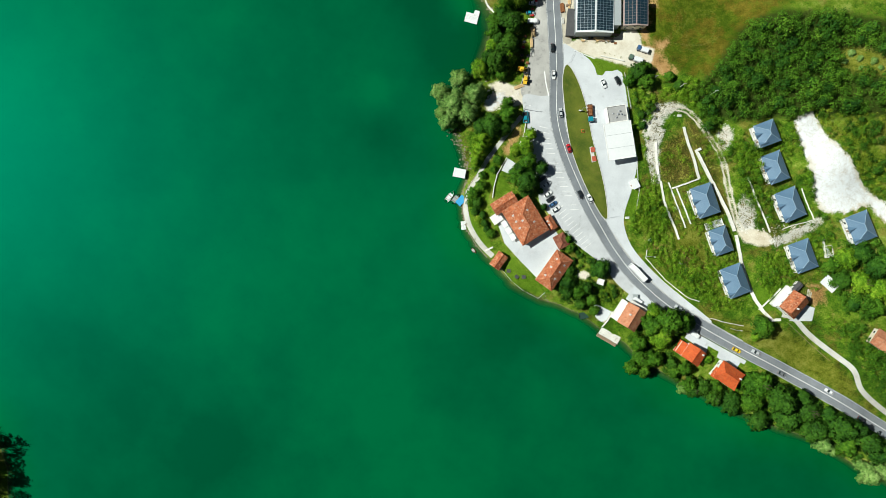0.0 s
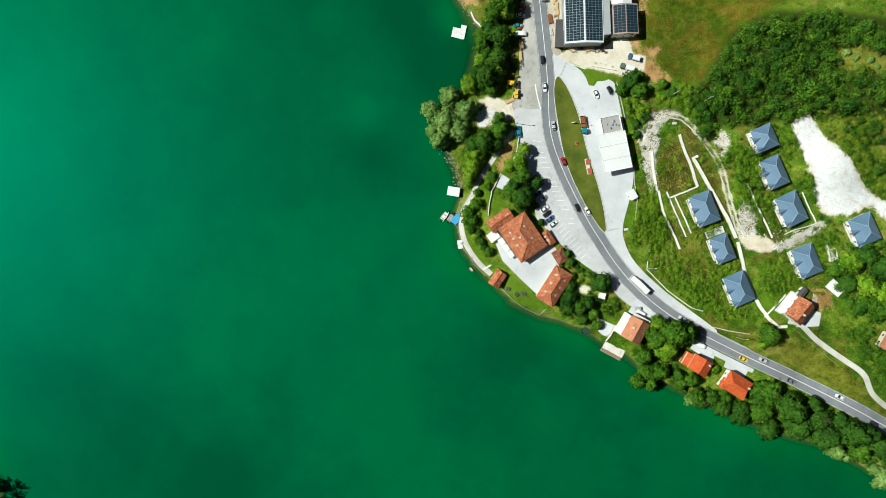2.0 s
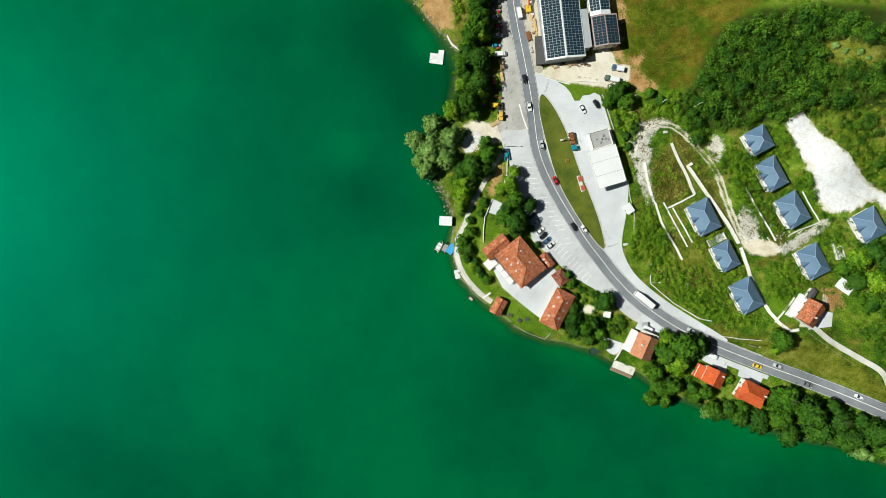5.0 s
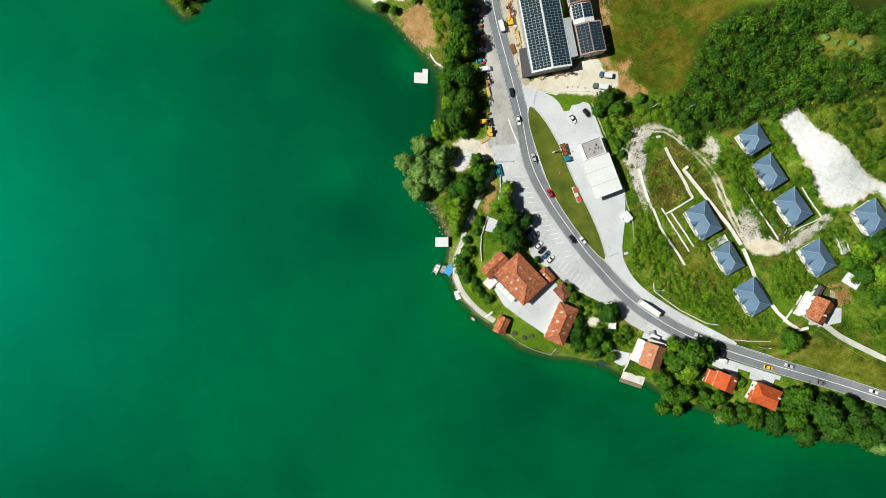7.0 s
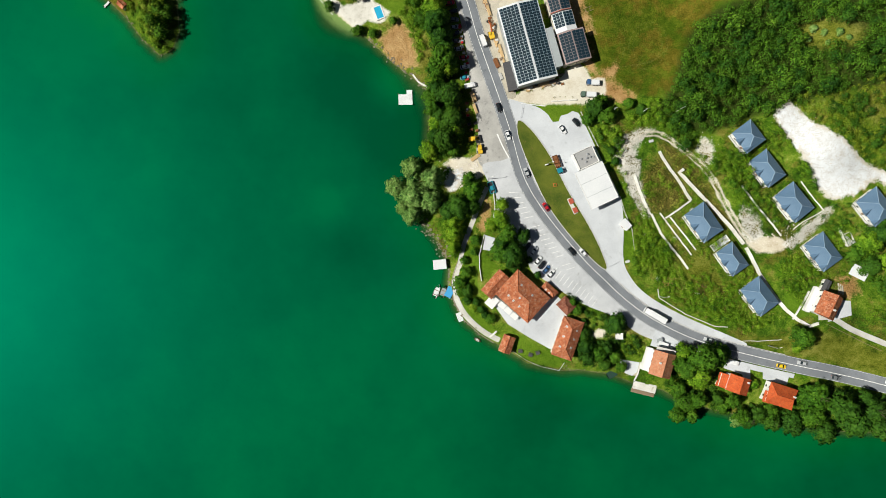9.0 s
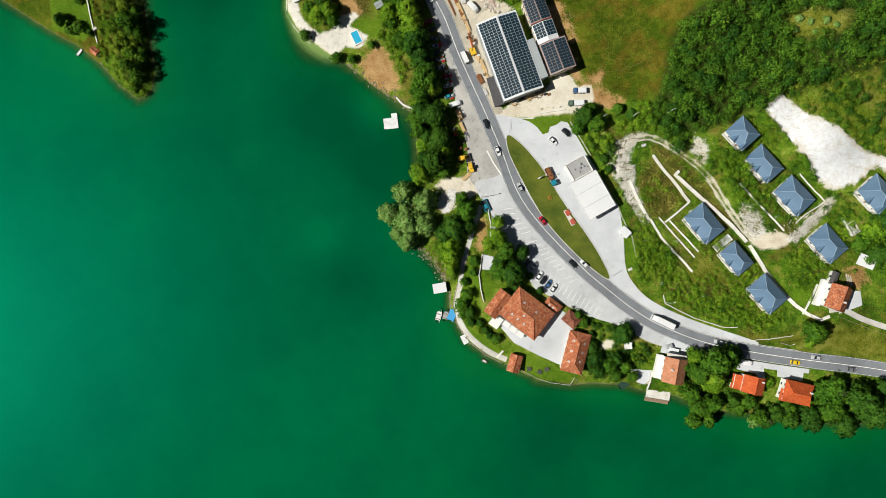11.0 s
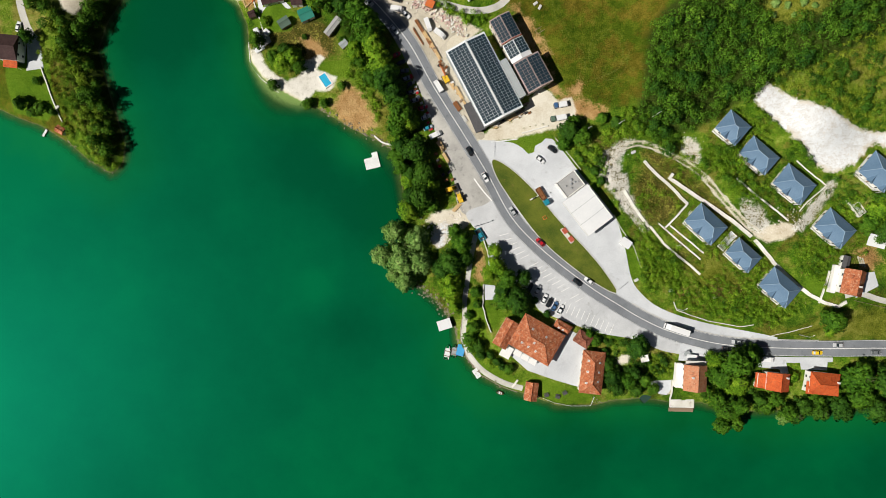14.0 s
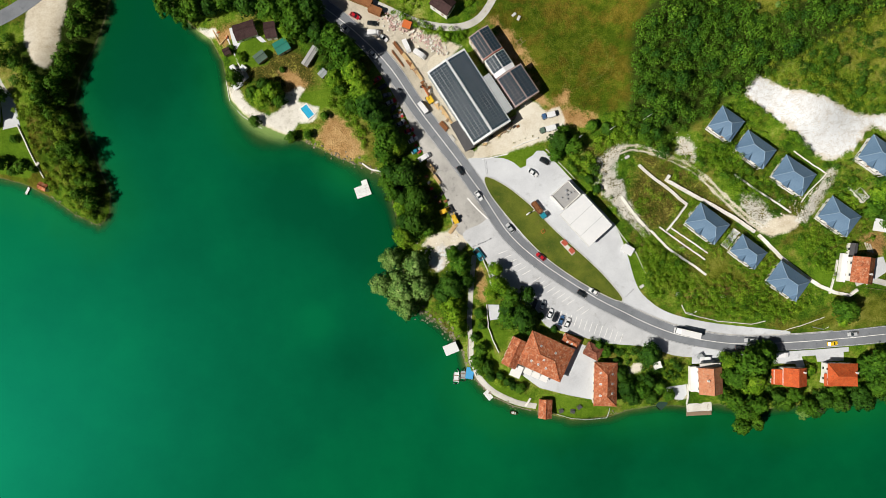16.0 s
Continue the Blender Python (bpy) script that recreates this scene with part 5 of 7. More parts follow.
grove("parking", (7, 33, 4.7), (2, 25, 5.6), (-2, 22, 4.2), (8, 26, 4.0), (4, 38, 3.3), (26, 17, 4.7), (30, 9, 6.1), (25, 9, 5.2), (33, 18, 3.5), (13, 12, 2.6),
     (13.4, 7, 2.2), (12, -3, 3.3), (10, -8, 3.7), (14, -11, 3.0), (22, -18, 2.1), (27, -21, 2.6), (15, -15, 2.4), (19, -15, 2.0),
     (24, -20, 2.0), (24, 13, 3.4), (32.5, 4.5, 3.2), (38, 8.4, 1.7), (43.4, 2.4, 1.8), (11, -12, 2.4), (10, 2, 2.2))
grove("parking bright", (21, 30, 3.3), (21, 24, 4.0), (18, 20, 3.3), (23, 22, 3.3), (3, 13, 4.0), (4, 7, 3.3), (2, 18, 3.5), (148, -25, 2.6))
grove("annex", (64, -9, 2.6), (68, -14, 2.1), (81, -11, 4.7), (85, -26, 3.2), (89, -30, 2.6), (82, -31, 2.8), (80, -22.5, 3.0), (71, -24, 4.0), (73, -29, 3.5),
     (69, -19, 3.1), (77, -26, 3.8), (66, -28, 2.4), (61, -6, 2.1))
grove("shore mid", (120, -18, 7.0), (126, -16, 5.6), (115, -23, 6.1), (122, -26, 6.1), (130, -14, 4.0), (113, -17, 3.7), (114, -34, 4.7), (120, -40, 5.1),
     (118, -46, 3.7), (125, -37, 4.2), (124, -45, 3.7), (107, -28, 2.3), (169, -25, 4.7), (175, -23, 4.7), (159, 0, 5.1), (161, -5, 2.6))
grove("southeast", (140, -34, 3.8), (137, -38, 3.8), (134, -35, 3.3), (146, -40, 4.2), (153, -38, 4.6), (160, -40, 4.5), (168, -37, 4.8), (173, -24, 6.5), (183, -26, 7.0), (175, -33, 6.0), (193, -32, 7.0), (184, -39, 5.4), (198, -24, 6.2), (207, -31, 6.0), (215, -24, 6.5),
     (225, -30, 5.4), (230, -24, 6.0), (239, -26, 5.4), (193, -20, 4.3), (169, -40, 4.9), (158, -36, 4.3), (149, -41, 4.9), (207, -21, 4.0), (221, -21, 4.4),
     (240, -22, 5.0), (250, -26, 6), (262, -26, 6), (258, -32, 5))
grove("willow clearing", (130, 126, 1.9), (133.6, 124.4, 1.7), (129.4, 121.6, 1.4), (138, 124.6, 1.7), (141.6, 122.6, 1.4), (135.4, 120.4, 1.2))
grove("willow southeast", (146, -43, 3.3), (218, -35, 4.4), (224, -35, 3.6), (244, -37, 5.5), (248, -32, 4.9), (239, -35, 3.3))
grove("hill", (175, 45, 5.2), (172, 40, 3.9), (179, 50, 5.7), (187, 48, 5.7), (190, 52, 5.2), (180, 36, 4.7), (187, 39, 5.7), (195, 40, 5.7), (198, 32, 4.7),
     (190, 29, 3.4))
grove("station", (52, 79.5, 5.0), (57, 77.4, 4.4), (50, 74.6, 3.2), (54.4, 83.4, 3.2), (63, 63, 2.3), (66, 59, 2.1), (66, 85, 2.8), (72, 83, 2.8))
grove("beach", (-80, 120, 3.6), (-64.5, 113, 4.2), (-69, 111, 4.2), (-73, 113, 3.4), (-62, 109, 3.0), (-68, 116, 3.2), (-74, 102, 2.6), (-59, 94, 2.6), (-81, 133, 1.9),
     (-77, 129, 2.4), (-44, 101, 1.9), (-60, 122, 1.4), (-52, 94, 2.1), (-175, 121, 3.3), (-177, 91, 2.8), (-172, 92, 3.1), (-180, 94, 3.1), (-173, 103, 1.9),
     (-167, 90, 1.9))


def scatter(poly, gap, rng, keep=1.0):
    """Points at least about a gap apart in a polygon."""
    p = np.array(poly, float)
    lo, hi = p.min(0), p.max(0)
    gx, gy = np.meshgrid(np.arange(lo[0], hi[0], gap), np.arange(lo[1], hi[1], gap * 0.87))
    gx = gx + (np.arange(gx.shape[0]) % 2 * gap / 2)[:, None]
    gx, gy = gx.ravel() + rng.normal(size=gx.size) * gap * 0.22, gy.ravel() + rng.normal(size=gx.size) * gap * 0.22
    ok = inside(gx, gy, p) & (rng.random(gx.size) < keep)
    return np.stack([gx[ok], gy[ok]], 1)


CLEARINGS = [(131, 126, 5), (136, 124, 5.5), (142, 124.5, 4.5), (9.7, 140.5, 6), (75.5, -17.6, 2.8)]


def wood(name, polys, gap, rmin, rmax, kind, label, category, keep=1.0, thin=2, flat=1.0, patch=0.0, mat=None, grow=1.0):
    """A whole wood or thicket in one mesh of overlapping crowns. patch: how far growth gathers in patches."""
    vs, fs, ns, n = [], [], [], 0
    for poly in polys:
        pts = scatter(poly, gap, RNG, keep)
        if name in ("scrub", "thicket"):
            for thick, _, line in WALLS:
                pts = pts[reach(pts[:, 0], pts[:, 1], line, False) > thick / 2 + 0.8 * rmin + 0.4]
        zs = land(pts[:, 0], pts[:, 1])
        for (x, y), z in zip(pts, zs):
            if z < 0.1 or any(math.hypot(x - a, y - b) < r for a, b, r in CLEARINGS) or any(math.hypot(x - v[0], y - v[1]) < 6.5 for v in VILLAS):
                continue
            g = noise.noise((x * 0.07, y * 0.07, 3.0)) + 0.5 * noise.noise((x * 0.2, y * 0.2, 9.0))
            if g < patch - 0.5:
                continue
            _, _, v, nv = PROTO[kind][int(RNG.integers(4))]
            m = len(v) // 2 // 4
            pick = np.arange(int(RNG.integers(thin)), m, thin)
            q = v[:m * 4].reshape(-1, 4, 3)[pick]
            ctr = q.mean(1, keepdims=True)
            q = ((q - ctr) * grow + ctr).reshape(-1, 3)
            k = (rmin + (rmax - rmin) * RNG.random() * (0.5 + min(max(g + 0.5, 0), 1))) / 5.0
            a = RNG.random() * 6.283
            rise = flat * (0.55 + 1.0 * RNG.random()) if flat > 0.95 else flat
            q = q * np.array((k, k, k * rise)) * (1 + 0.06 * RNG.normal(size=3))
            c, s = math.cos(a), math.sin(a)
            q = np.stack([q[:, 0] * c - q[:, 1] * s + x, q[:, 0] * s + q[:, 1] * c + y, q[:, 2] + z - (0.1 if flat > 0.95 else 1.6 if flat > 0.8 else 3.0 * flat) * k], 1)
            w = nv[:m * 4].reshape(-1, 4, 3)[pick].reshape(-1, 3)
            ns.append(np.stack([w[:, 0] * c - w[:, 1] * s, w[:, 0] * s + w[:, 1] * c, w[:, 2]], 1))
            vs.append(q)
            fs.append(np.arange(len(q)).reshape(-1, 4) + n)
            n += len(q)
    V, F = np.vstack(vs), np.vstack(fs)
    me = bpy.data.meshes.new(name)
    me.vertices.add(len(V)), me.loops.add(F.size), me.polygons.add(len(F))
    me.vertices.foreach_set("co", V.astype(np.float32).ravel())
    me.loops.foreach_set("vertex_index", F.astype(np.int32).ravel())
    me.polygons.foreach_set("loop_start", np.arange(0, F.size, 4, dtype=np.int32))
    me.update(calc_edges=True)
    soften(me, np.vstack(ns))
    me.materials.append(M[mat or KINDS[kind][0]])
    return tagged(new(name, me), label, category, "", "stuff")


FOREST = [(80, 86), (84, 104), (84, 118), (92, 128), (108, 136), (124, 143), (131, 138), (140, 140), (165, 150), (186, 156), (190, 122), (175, 116), (157, 112), (143, 103), (130, 99), (120, 90), (112, 86), (104, 80), (98, 77), (92, 70), (86, 74), (78, 79)]
SLOPE = [(122, 92), (132, 100), (145, 104), (160, 113), (190, 122), (198, 90), (198, 50), (192, 60), (190, 78), (170, 76.5), (161, 79), (151, 84.6), (138, 89.6), (130, 95)]
POINT = [(-142, 70), (-145, 67), (-147, 71), (-151, 86), (-155, 102), (-163, 118), (-174, 136), (-172, 146), (-169, 150), (-167, 142), (-163.5, 130), (-156, 127.6), (-150.6, 136), (-147, 147), (-142, 168), (-134, 168), (-138, 152), (-144, 140), (-150.6, 129), (-153.4, 118), (-149.4, 104), (-144.6, 89)]
FLANK = [(-143, 65), (-156, 73), (-163, 82), (-166, 96), (-171, 112), (-173, 122), (-163, 120), (-153, 102), (-149, 86), (-145, 70)]
SOUTH = [(-158, -220), (-145, -226), (-131, -239), (-119, -261), (-124, -274), (-186, -274), (-186, -216)]
BEYOND = [(190, 122), (186, 156), (240, 172), (250, 120), (250, 30), (232, 22), (214, 26), (200, 46), (198, 90)]
NORTH = [(-16, 42), (-17, 58), (-16, 72), (-22, 80), (-26, 96), (-35, 106), (-37, 113), (-44, 121), (-46, 132), (-56, 139), (-62, 145), (-54, 152), (-45, 147), (-36, 135), (-30.5, 124), (-27, 111), (-23, 104), (-18.6, 97), (-15, 91), (-12.6, 83), (-9, 72), (-4, 62), (-1, 54), (-5, 49), (-9, 44)]
HOTEL_GREEN = [(10.7, -1.3), (11.2, -8.5), (16, -18), (25, -24.5), (27, -23), (21, -16.5), (17, -12.8), (15.6, -7.8), (15, 0.5)]
ANNEX_GREEN = [(67, -8), (75.9, -9), (86.3, -11.6), (95, -17.8), (94, -24), (84.6, -26), (78, -33), (68, -34), (69.7, -16.4)]
SHORE_EAST = [(112, -15), (132, -17), (132, -21), (131, -31), (150, -33), (157, -34), (166, -34), (168, -22), (187, -18), (208, -18.5), (230, -19), (262, -20), (262, -36), (244, -37.5), (224, -36), (200, -39), (177.7, -42), (146.8, -44), (133.2, -40), (127.4, -44), (118.1, -44), (112.2, -36.5), (109, -30), (111.2, -22.2)]
wood("forest", [FOREST], 3.7, 1.9, 3.5, "broadleaf", "dense green forest on the hillside", "forest", 1.0, 6, 1.1, patch=-2.0, mat="leaf_forest", grow=1.3)
wood("forest", [FOREST], 7, 2.4, 3.8, "dark", "darker trees in the hillside forest", "forest", 0.9, 4, 1.1, grow=1.35)
wood("forest", [POINT], 4.4, 2.2, 3.6, "broadleaf", "dense trees on the wooded point", "forest", 1.0, 3, 1.05, patch=-2.0, grow=1.35)
wood("forest", [[(-142, 67), (-148, 70), (-153, 86), (-157, 102), (-164, 118), (-173, 132), (-162, 131), (-155, 118), (-149, 100), (-144, 80)]], 3.4, 1.9, 3.0, "bright", "lighter trees on the wooded point", "forest", 0.95, 4, 0.94, mat="leaf_scrub", grow=1.35)
wood("thicket", [FLANK], 2.8, 0.9, 2.0, "bright", "yellow-green scrub on the flank of the point", "thicket", 0.9, 5, 0.9, 0.0, "leaf_scrub", grow=1.35)
wood("forest", [SOUTH], 6.0, 3.2, 4.8, "dark", "dark trees on the far bank", "forest", 1.0, 4, 1.7, grow=1.35)
wood("thicket", [NORTH], 3.8, 1.8, 3.2, "broadleaf", "dense undergrowth along the northern shore", "thicket", 0.9, 4, 0.78, grow=1.35)
wood("thicket", [ANNEX_GREEN], 2.6, 1.0, 2.2, "dark", "dark tangled bushes between the annex and the lake house", "thicket", 0.9, 5, 0.95, grow=1.3)
wood("thicket", [SHORE_EAST], 4.0, 1.6, 2.8, "dark", "dense undergrowth along the eastern shore", "thicket", 0.8, 4, 0.72, grow=1.35)
wood("thicket", [HOTEL_GREEN, [(-3, 15), (2, 19), (9, 15), (7, 5), (2, 3)], [(63, 68), (67, 59), (72, 48), (75, 46), (70, 62), (66, 69)], [(83, 33), (97, 31), (97, 17), (93, 12), (84, 17)], [(69, 84), (75, 89), (86, 83), (90, 77), (77, 77)]],
     2.6, 0.9, 1.8, "bright", "bright green bushes and hedges", "thicket", 0.75, 5, 0.9, grow=1.3)
wood("thicket", [[(-11, 141.4), (-4, 138.2), (3.5, 134.4), (12, 130.6), (20, 129.6), (17.5, 126), (9, 127.6), (0, 132.2), (-9, 138)]], 1.9, 1.0, 1.8, "bright", "dense hedge between the lane and the stone yard", "hedge", 0.9, 6, 1.0, patch=-2.0, grow=1.35)
wood("thicket", [[(-12, 141), (-5, 138), (3.5, 133.7), (12, 130), (20, 129), (17, 125.5), (8, 126.5), (-1, 131.5), (-10, 137)], [(-30, 156), (-14, 148), (0, 140), (3, 150), (-20, 165)], [(14, 142), (22, 140), (27, 146), (18, 152)]],
     2.8, 1.0, 2.0, "bright", "bushes along the lane above the stone yard", "thicket", 0.9, 4, 0.9, grow=1.3)
wood("thicket", [[(-40, 115), (-32, 113), (-30, 101), (-27, 91), (-29, 85), (-32.4, 92), (-38, 101), (-42, 105.5)]], 2.0, 0.9, 1.8, "bright", "bright green climbers and bushes beside the dry garden", "thicket", 0.95, 6, 0.95, patch=-2.0, grow=1.35)
wood("forest", [BEYOND], 6.0, 2.6, 4.2, "broadleaf", "green forest climbing the far hillside", "forest", 0.95, 9, 1.0, patch=-2.0, grow=1.9)
wood("thicket", [SLOPE], 2.5, 0.9, 1.9, "bright", "yellow-green scrub on the upper slope", "thicket", 0.95, 11, 0.95, -2.0, "leaf_slope", grow=1.5)
wood("thicket", [SLOPE], 3.0, 1.0, 2.2, "broadleaf", "dark green bushes on the upper slope", "thicket", 0.6, 8, 1.05, 0.25, grow=1.4)
wood("thicket", [[(140, 97), (152, 92), (166, 84), (190, 80), (190, 98), (165, 108), (150, 103)]], 3.4, 1.3, 2.6, "dark", "dense dark bushes above the quarried rock", "thicket", 0.7, 6, 1.1, 0.25, grow=1.4)
MEADOWS = [[(78, 46), (84, 58), (94, 70), (104, 68), (118, 46), (140, 22), (152, 6), (140, -4), (112, 0), (96, 8), (84, 20), (80, 34)],
           [(104, 76), (112, 84), (120, 86), (130, 76), (150, 60), (142, 42), (128, 46), (116, 58)],
           [(146, 30), (156, 48), (170, 50), (180, 34), (172, 14), (160, 26), (150, 14)],
           [(176, 20), (200, 22), (214, 12), (232, 0), (222, 0), (200, 10), (186, 14)],
           [(66, 62), (62, 74), (70, 82), (82, 80), (76, 76), (68, 72)]]
LOWER = [(85, 18), (95, 9), (104, 4), (114, 1.5), (140, -2.5), (152, 5), (144, 12), (133, 22), (124, 20), (112, 30), (106, 20), (97, 29), (90, 36), (84, 36)]
LUSH = [[(103, 66), (106, 75), (112, 82), (119, 76), (127, 60), (133, 50), (127, 46), (114, 57)], [(81, 28), (93, 32), (100, 20), (96, 11), (84, 12)], [(112, 5), (126, 8), (139, -1), (114, 1)],
        [(143, 30), (152, 36), (162, 30), (158, 12), (150, 18)], [(120.5, 84), (125.6, 87), (134, 80), (144, 71.5), (151.4, 63.6), (148.4, 62), (140, 69.4), (131, 74), (124, 77)], [(84, 74), (92, 76), (98, 70), (94, 72)],
        [(155, 46), (162, 52), (172, 52), (170, 46), (162, 42)]]
BIG_BUSH = [(82, 30), (88, 33), (95, 28), (97, 19), (94, 13), (88, 15), (83, 22)]
wood("scrub", MEADOWS, 1.5, 0.4, 1.2, "bright", "low weeds and scrub on the meadow", "scrub", 0.8, 20, 0.9, 0.2, "leaf_scrub", grow=1.6)
wood("scrub", MEADOWS, 2.5, 0.7, 1.9, "bright", "leafy green bushes on the meadow", "scrub", 0.6, 9, 0.95, 0.35, grow=1.5)
wood("scrub", [LOWER], 2.1, 0.7, 1.8, "bright", "bright tangled bushes above the road", "scrub", 0.9, 8, 0.95, 0.12, grow=1.45)
wood("scrub", [LOWER], 3.0, 0.7, 1.7, "broadleaf", "dark green bushes above the road", "scrub", 0.35, 8, 0.95, 0.42, grow=1.4)
wood("thicket", [BIG_BUSH], 1.9, 1.2, 2.2, "bright", "dense bright green thicket beside the forecourt", "thicket", 0.95, 6, 0.95, patch=-2.0, mat="leaf_scrub", grow=1.35)
wood("scrub", LUSH, 1.9, 0.8, 1.8, "bright", "bright leafy bushes on the slope", "scrub", 0.9, 8, 1.1, 0.1, grow=1.45)
wood("scrub", LUSH, 3.2, 1.0, 2.2, "broadleaf", "dark green bushes on the slope", "scrub", 0.6, 8, 1.5, 0.45, grow=1.4)
wood("scrub", MEADOWS, 2.2, 0.5, 1.2, "bright", "dry brown stalks and dead weeds on the meadow", "scrub", 0.6, 16, 0.6, 0.45, "leaf_dry", grow=1.5)
wood("scrub", MEADOWS, 3.0, 0.25, 0.5, "bright", "pale yellow flower heads in the meadow", "scrub", 0.7, 24, 0.9, 0.3, "leaf_pale", grow=1.5)
wood("thicket", [[(54, 73), (58, 74), (63, 72.6), (67.4, 68), (68, 61), (66, 55.6), (63.6, 58), (59.6, 63.4), (56.4, 68)]], 2.1, 0.8, 1.8, "bright", "lush green bushes behind the filling station", "thicket", 0.8, 6, 1.1, -0.1, grow=1.4)
wood("thicket", [[(54, 73), (60, 74), (67, 68.5), (68, 62), (60, 64)]], 3.2, 1.0, 2.0, "dark", "dark bushes behind the filling station", "thicket", 0.6, 6, 1.1, -0.1, grow=1.4)
AROUND = [[(118, 62), (124, 66), (138, 52), (148, 44), (140, 42), (132, 47), (124, 55)], [(150, 62), (158, 58), (166, 62), (172, 56), (164, 48), (157, 50)], [(108, 78), (114, 86), (122, 87), (121, 82), (112, 74)],
          [(104, 32), (112, 46), (126, 34), (138, 20), (150, 8), (146, 4), (132, 14), (120, 24), (108, 30)], [(146, 32), (156, 42), (172, 48), (178, 36), (170, 28), (158, 24)]]
wood("scrub", AROUND, 1.25, 0.4, 0.95, "bright", "rough olive grass and weeds round the new houses", "scrub", 0.85, 26, 0.95, -0.1, "leaf_olive", grow=1.9)
wood("scrub", [LUSH[4], *AROUND[:3]], 2.2, 0.7, 1.6, "broadleaf", "dark green bushes round the new houses", "scrub", 0.7, 9, 1.2, 0.2, grow=1.45)
ENCLOSED = [(78, 48), (81, 58), (85, 65.5), (94, 56), (100.5, 49.5), (92.5, 40.5), (87, 41)]
wood("scrub", [ENCLOSED, [(90, 64), (100, 60), (118, 46), (122, 42), (112, 50), (98, 59)]], 1.1, 0.35, 0.8, "bright", "olive brown grass tufts between the walls", "scrub", 0.85, 26, 0.9, 0.1, "leaf_olive", grow=1.9)
wood("thicket", [[(-2, 22), (4, 22.5), (7.6, 16), (6.8, 6), (4.5, 3.5), (1, 8), (-3, 14)]], 1.9, 1.0, 1.9, "bright", "lush green shrubs on the bank by the gravel path", "thicket", 0.95, 6, 1.0, patch=-2.0, grow=1.35)
wood("scrub", [[(-14, 17), (-8, 16), (-3, 13), (1, 7), (4, 2), (2, 0), (-4, 7), (-12, 13)]], 1.6, 0.4, 0.9, "bright", "brown dead brush along the rocky bank", "scrub", 0.8, 14, 0.8, -2.0, "leaf_dry", grow=1.6)
wood("scrub", [[(111, 14), (116, 15), (117, 10), (112, 9)]], 1.6, 0.8, 1.3, "bright", "bush of reddish brown dead stalks", "scrub", 1.0, 7, 1.0, -2.0, "leaf_dry", grow=1.4)
wood("scrub", [[(14, 79), (24, 82.4), (36, 88), (36, 90), (24, 85.4), (13.5, 81.4)], [(34, 80.5), (44, 83.2), (44, 84.6), (33, 81.6)]], 1.4, 0.4, 0.9, "bright", "weeds and dead brush behind the hall", "scrub", 0.5, 14, 0.9, -2.0, "leaf_olive", grow=1.5)
wood("thicket", [[(56.6, -2.6), (60.1, -2.4), (69.3, -7), (71.3, -9.2), (68.6, -10.8), (62.7, -8)]], 1.6, 0.8, 1.5, "dark", "dark clipped shrubs between car park and annex", "hedge", 0.95, 6, 0.95, patch=-2.0, grow=1.35)
wood("scrub", [[(88, -15.5), (97.4, -15), (97.6, -22), (95, -25.4), (88, -25)]], 1.6, 0.8, 1.6, "bright", "low light green bushes in the garden of the lake house", "scrub", 0.95, 7, 0.7, patch=-2.0, mat="leaf_scrub", grow=1.4)
wood("hedge", [[(11.5, -5), (11.5, -9), (16, -17.5), (25, -24), (28, -22.5), (22, -16), (17.5, -12.5), (15.5, -7.5)]], 1.7, 0.9, 1.5, "bright", "dense light green hedge between path and restaurant", "hedge", 0.95, 5, 0.8, mat="leaf_scrub", grow=1.3)
wood("thicket", [[(186, 17), (200, 23), (214, 17), (226, 8), (240, -4), (232, -5), (221, -1), (210, 6), (198, 10)]], 2.6, 1.2, 2.6, "broadleaf", "dense bushes above the farm lane", "thicket", 0.85, 6, 1.1, patch=-0.1, grow=1.35)
wood("thicket", [[(168, 38), (176, 57), (192, 58), (203, 44), (201, 27), (188, 25), (180, 31)]], 3.7, 1.8, 3.4, "broadleaf", "dense trees beside the hill house", "thicket", 1.0, 4, 1.0, patch=-2.0, grow=1.35)
wood("thicket", [[(71, 82), (75, 89), (82, 90), (88, 83), (92, 76), (84, 77), (77, 77.5)]], 2.6, 1.3, 2.6, "bright", "bright bushes at the forest edge", "thicket", 0.9, 6, 1.0, patch=-2.0, grow=1.35)

# ---- walls, fences, small structures ----


def wall_run(name, pts, thick, high, mat, label, step=1.5, depth=1.6):
    line = []
    for (x0, y0), (x1, y1) in zip(pts[:-1], pts[1:]):
        n = max(1, int(math.hypot(x1 - x0, y1 - y0) / step))
        line += [(x0 + (x1 - x0) * k / n, y0 + (y1 - y0) * k / n) for k in range(n)]
    line.append(pts[-1])
    line = [(x + float(RNG.normal()) * 0.05, y + float(RNG.normal()) * 0.05) for x, y in line]
    return strip(name, line, thick / 2, -thick / 2, high, M[mat], depth, label=label, category="wall", across=2)


wall_run("shore_wall", [(7.2, 1.2), (6.2, -8.3), (9, -17.2), (15.5, -24.6), (23.6, -29.4), (31, -32.1)], 0.4, 0.15, "boulder", "rough grey stone wall under the lake path")
for thick, high, line in WALLS:
    wall_run("wall", line, thick, high, "whitewall", "weathered white concrete retaining wall on the slope")


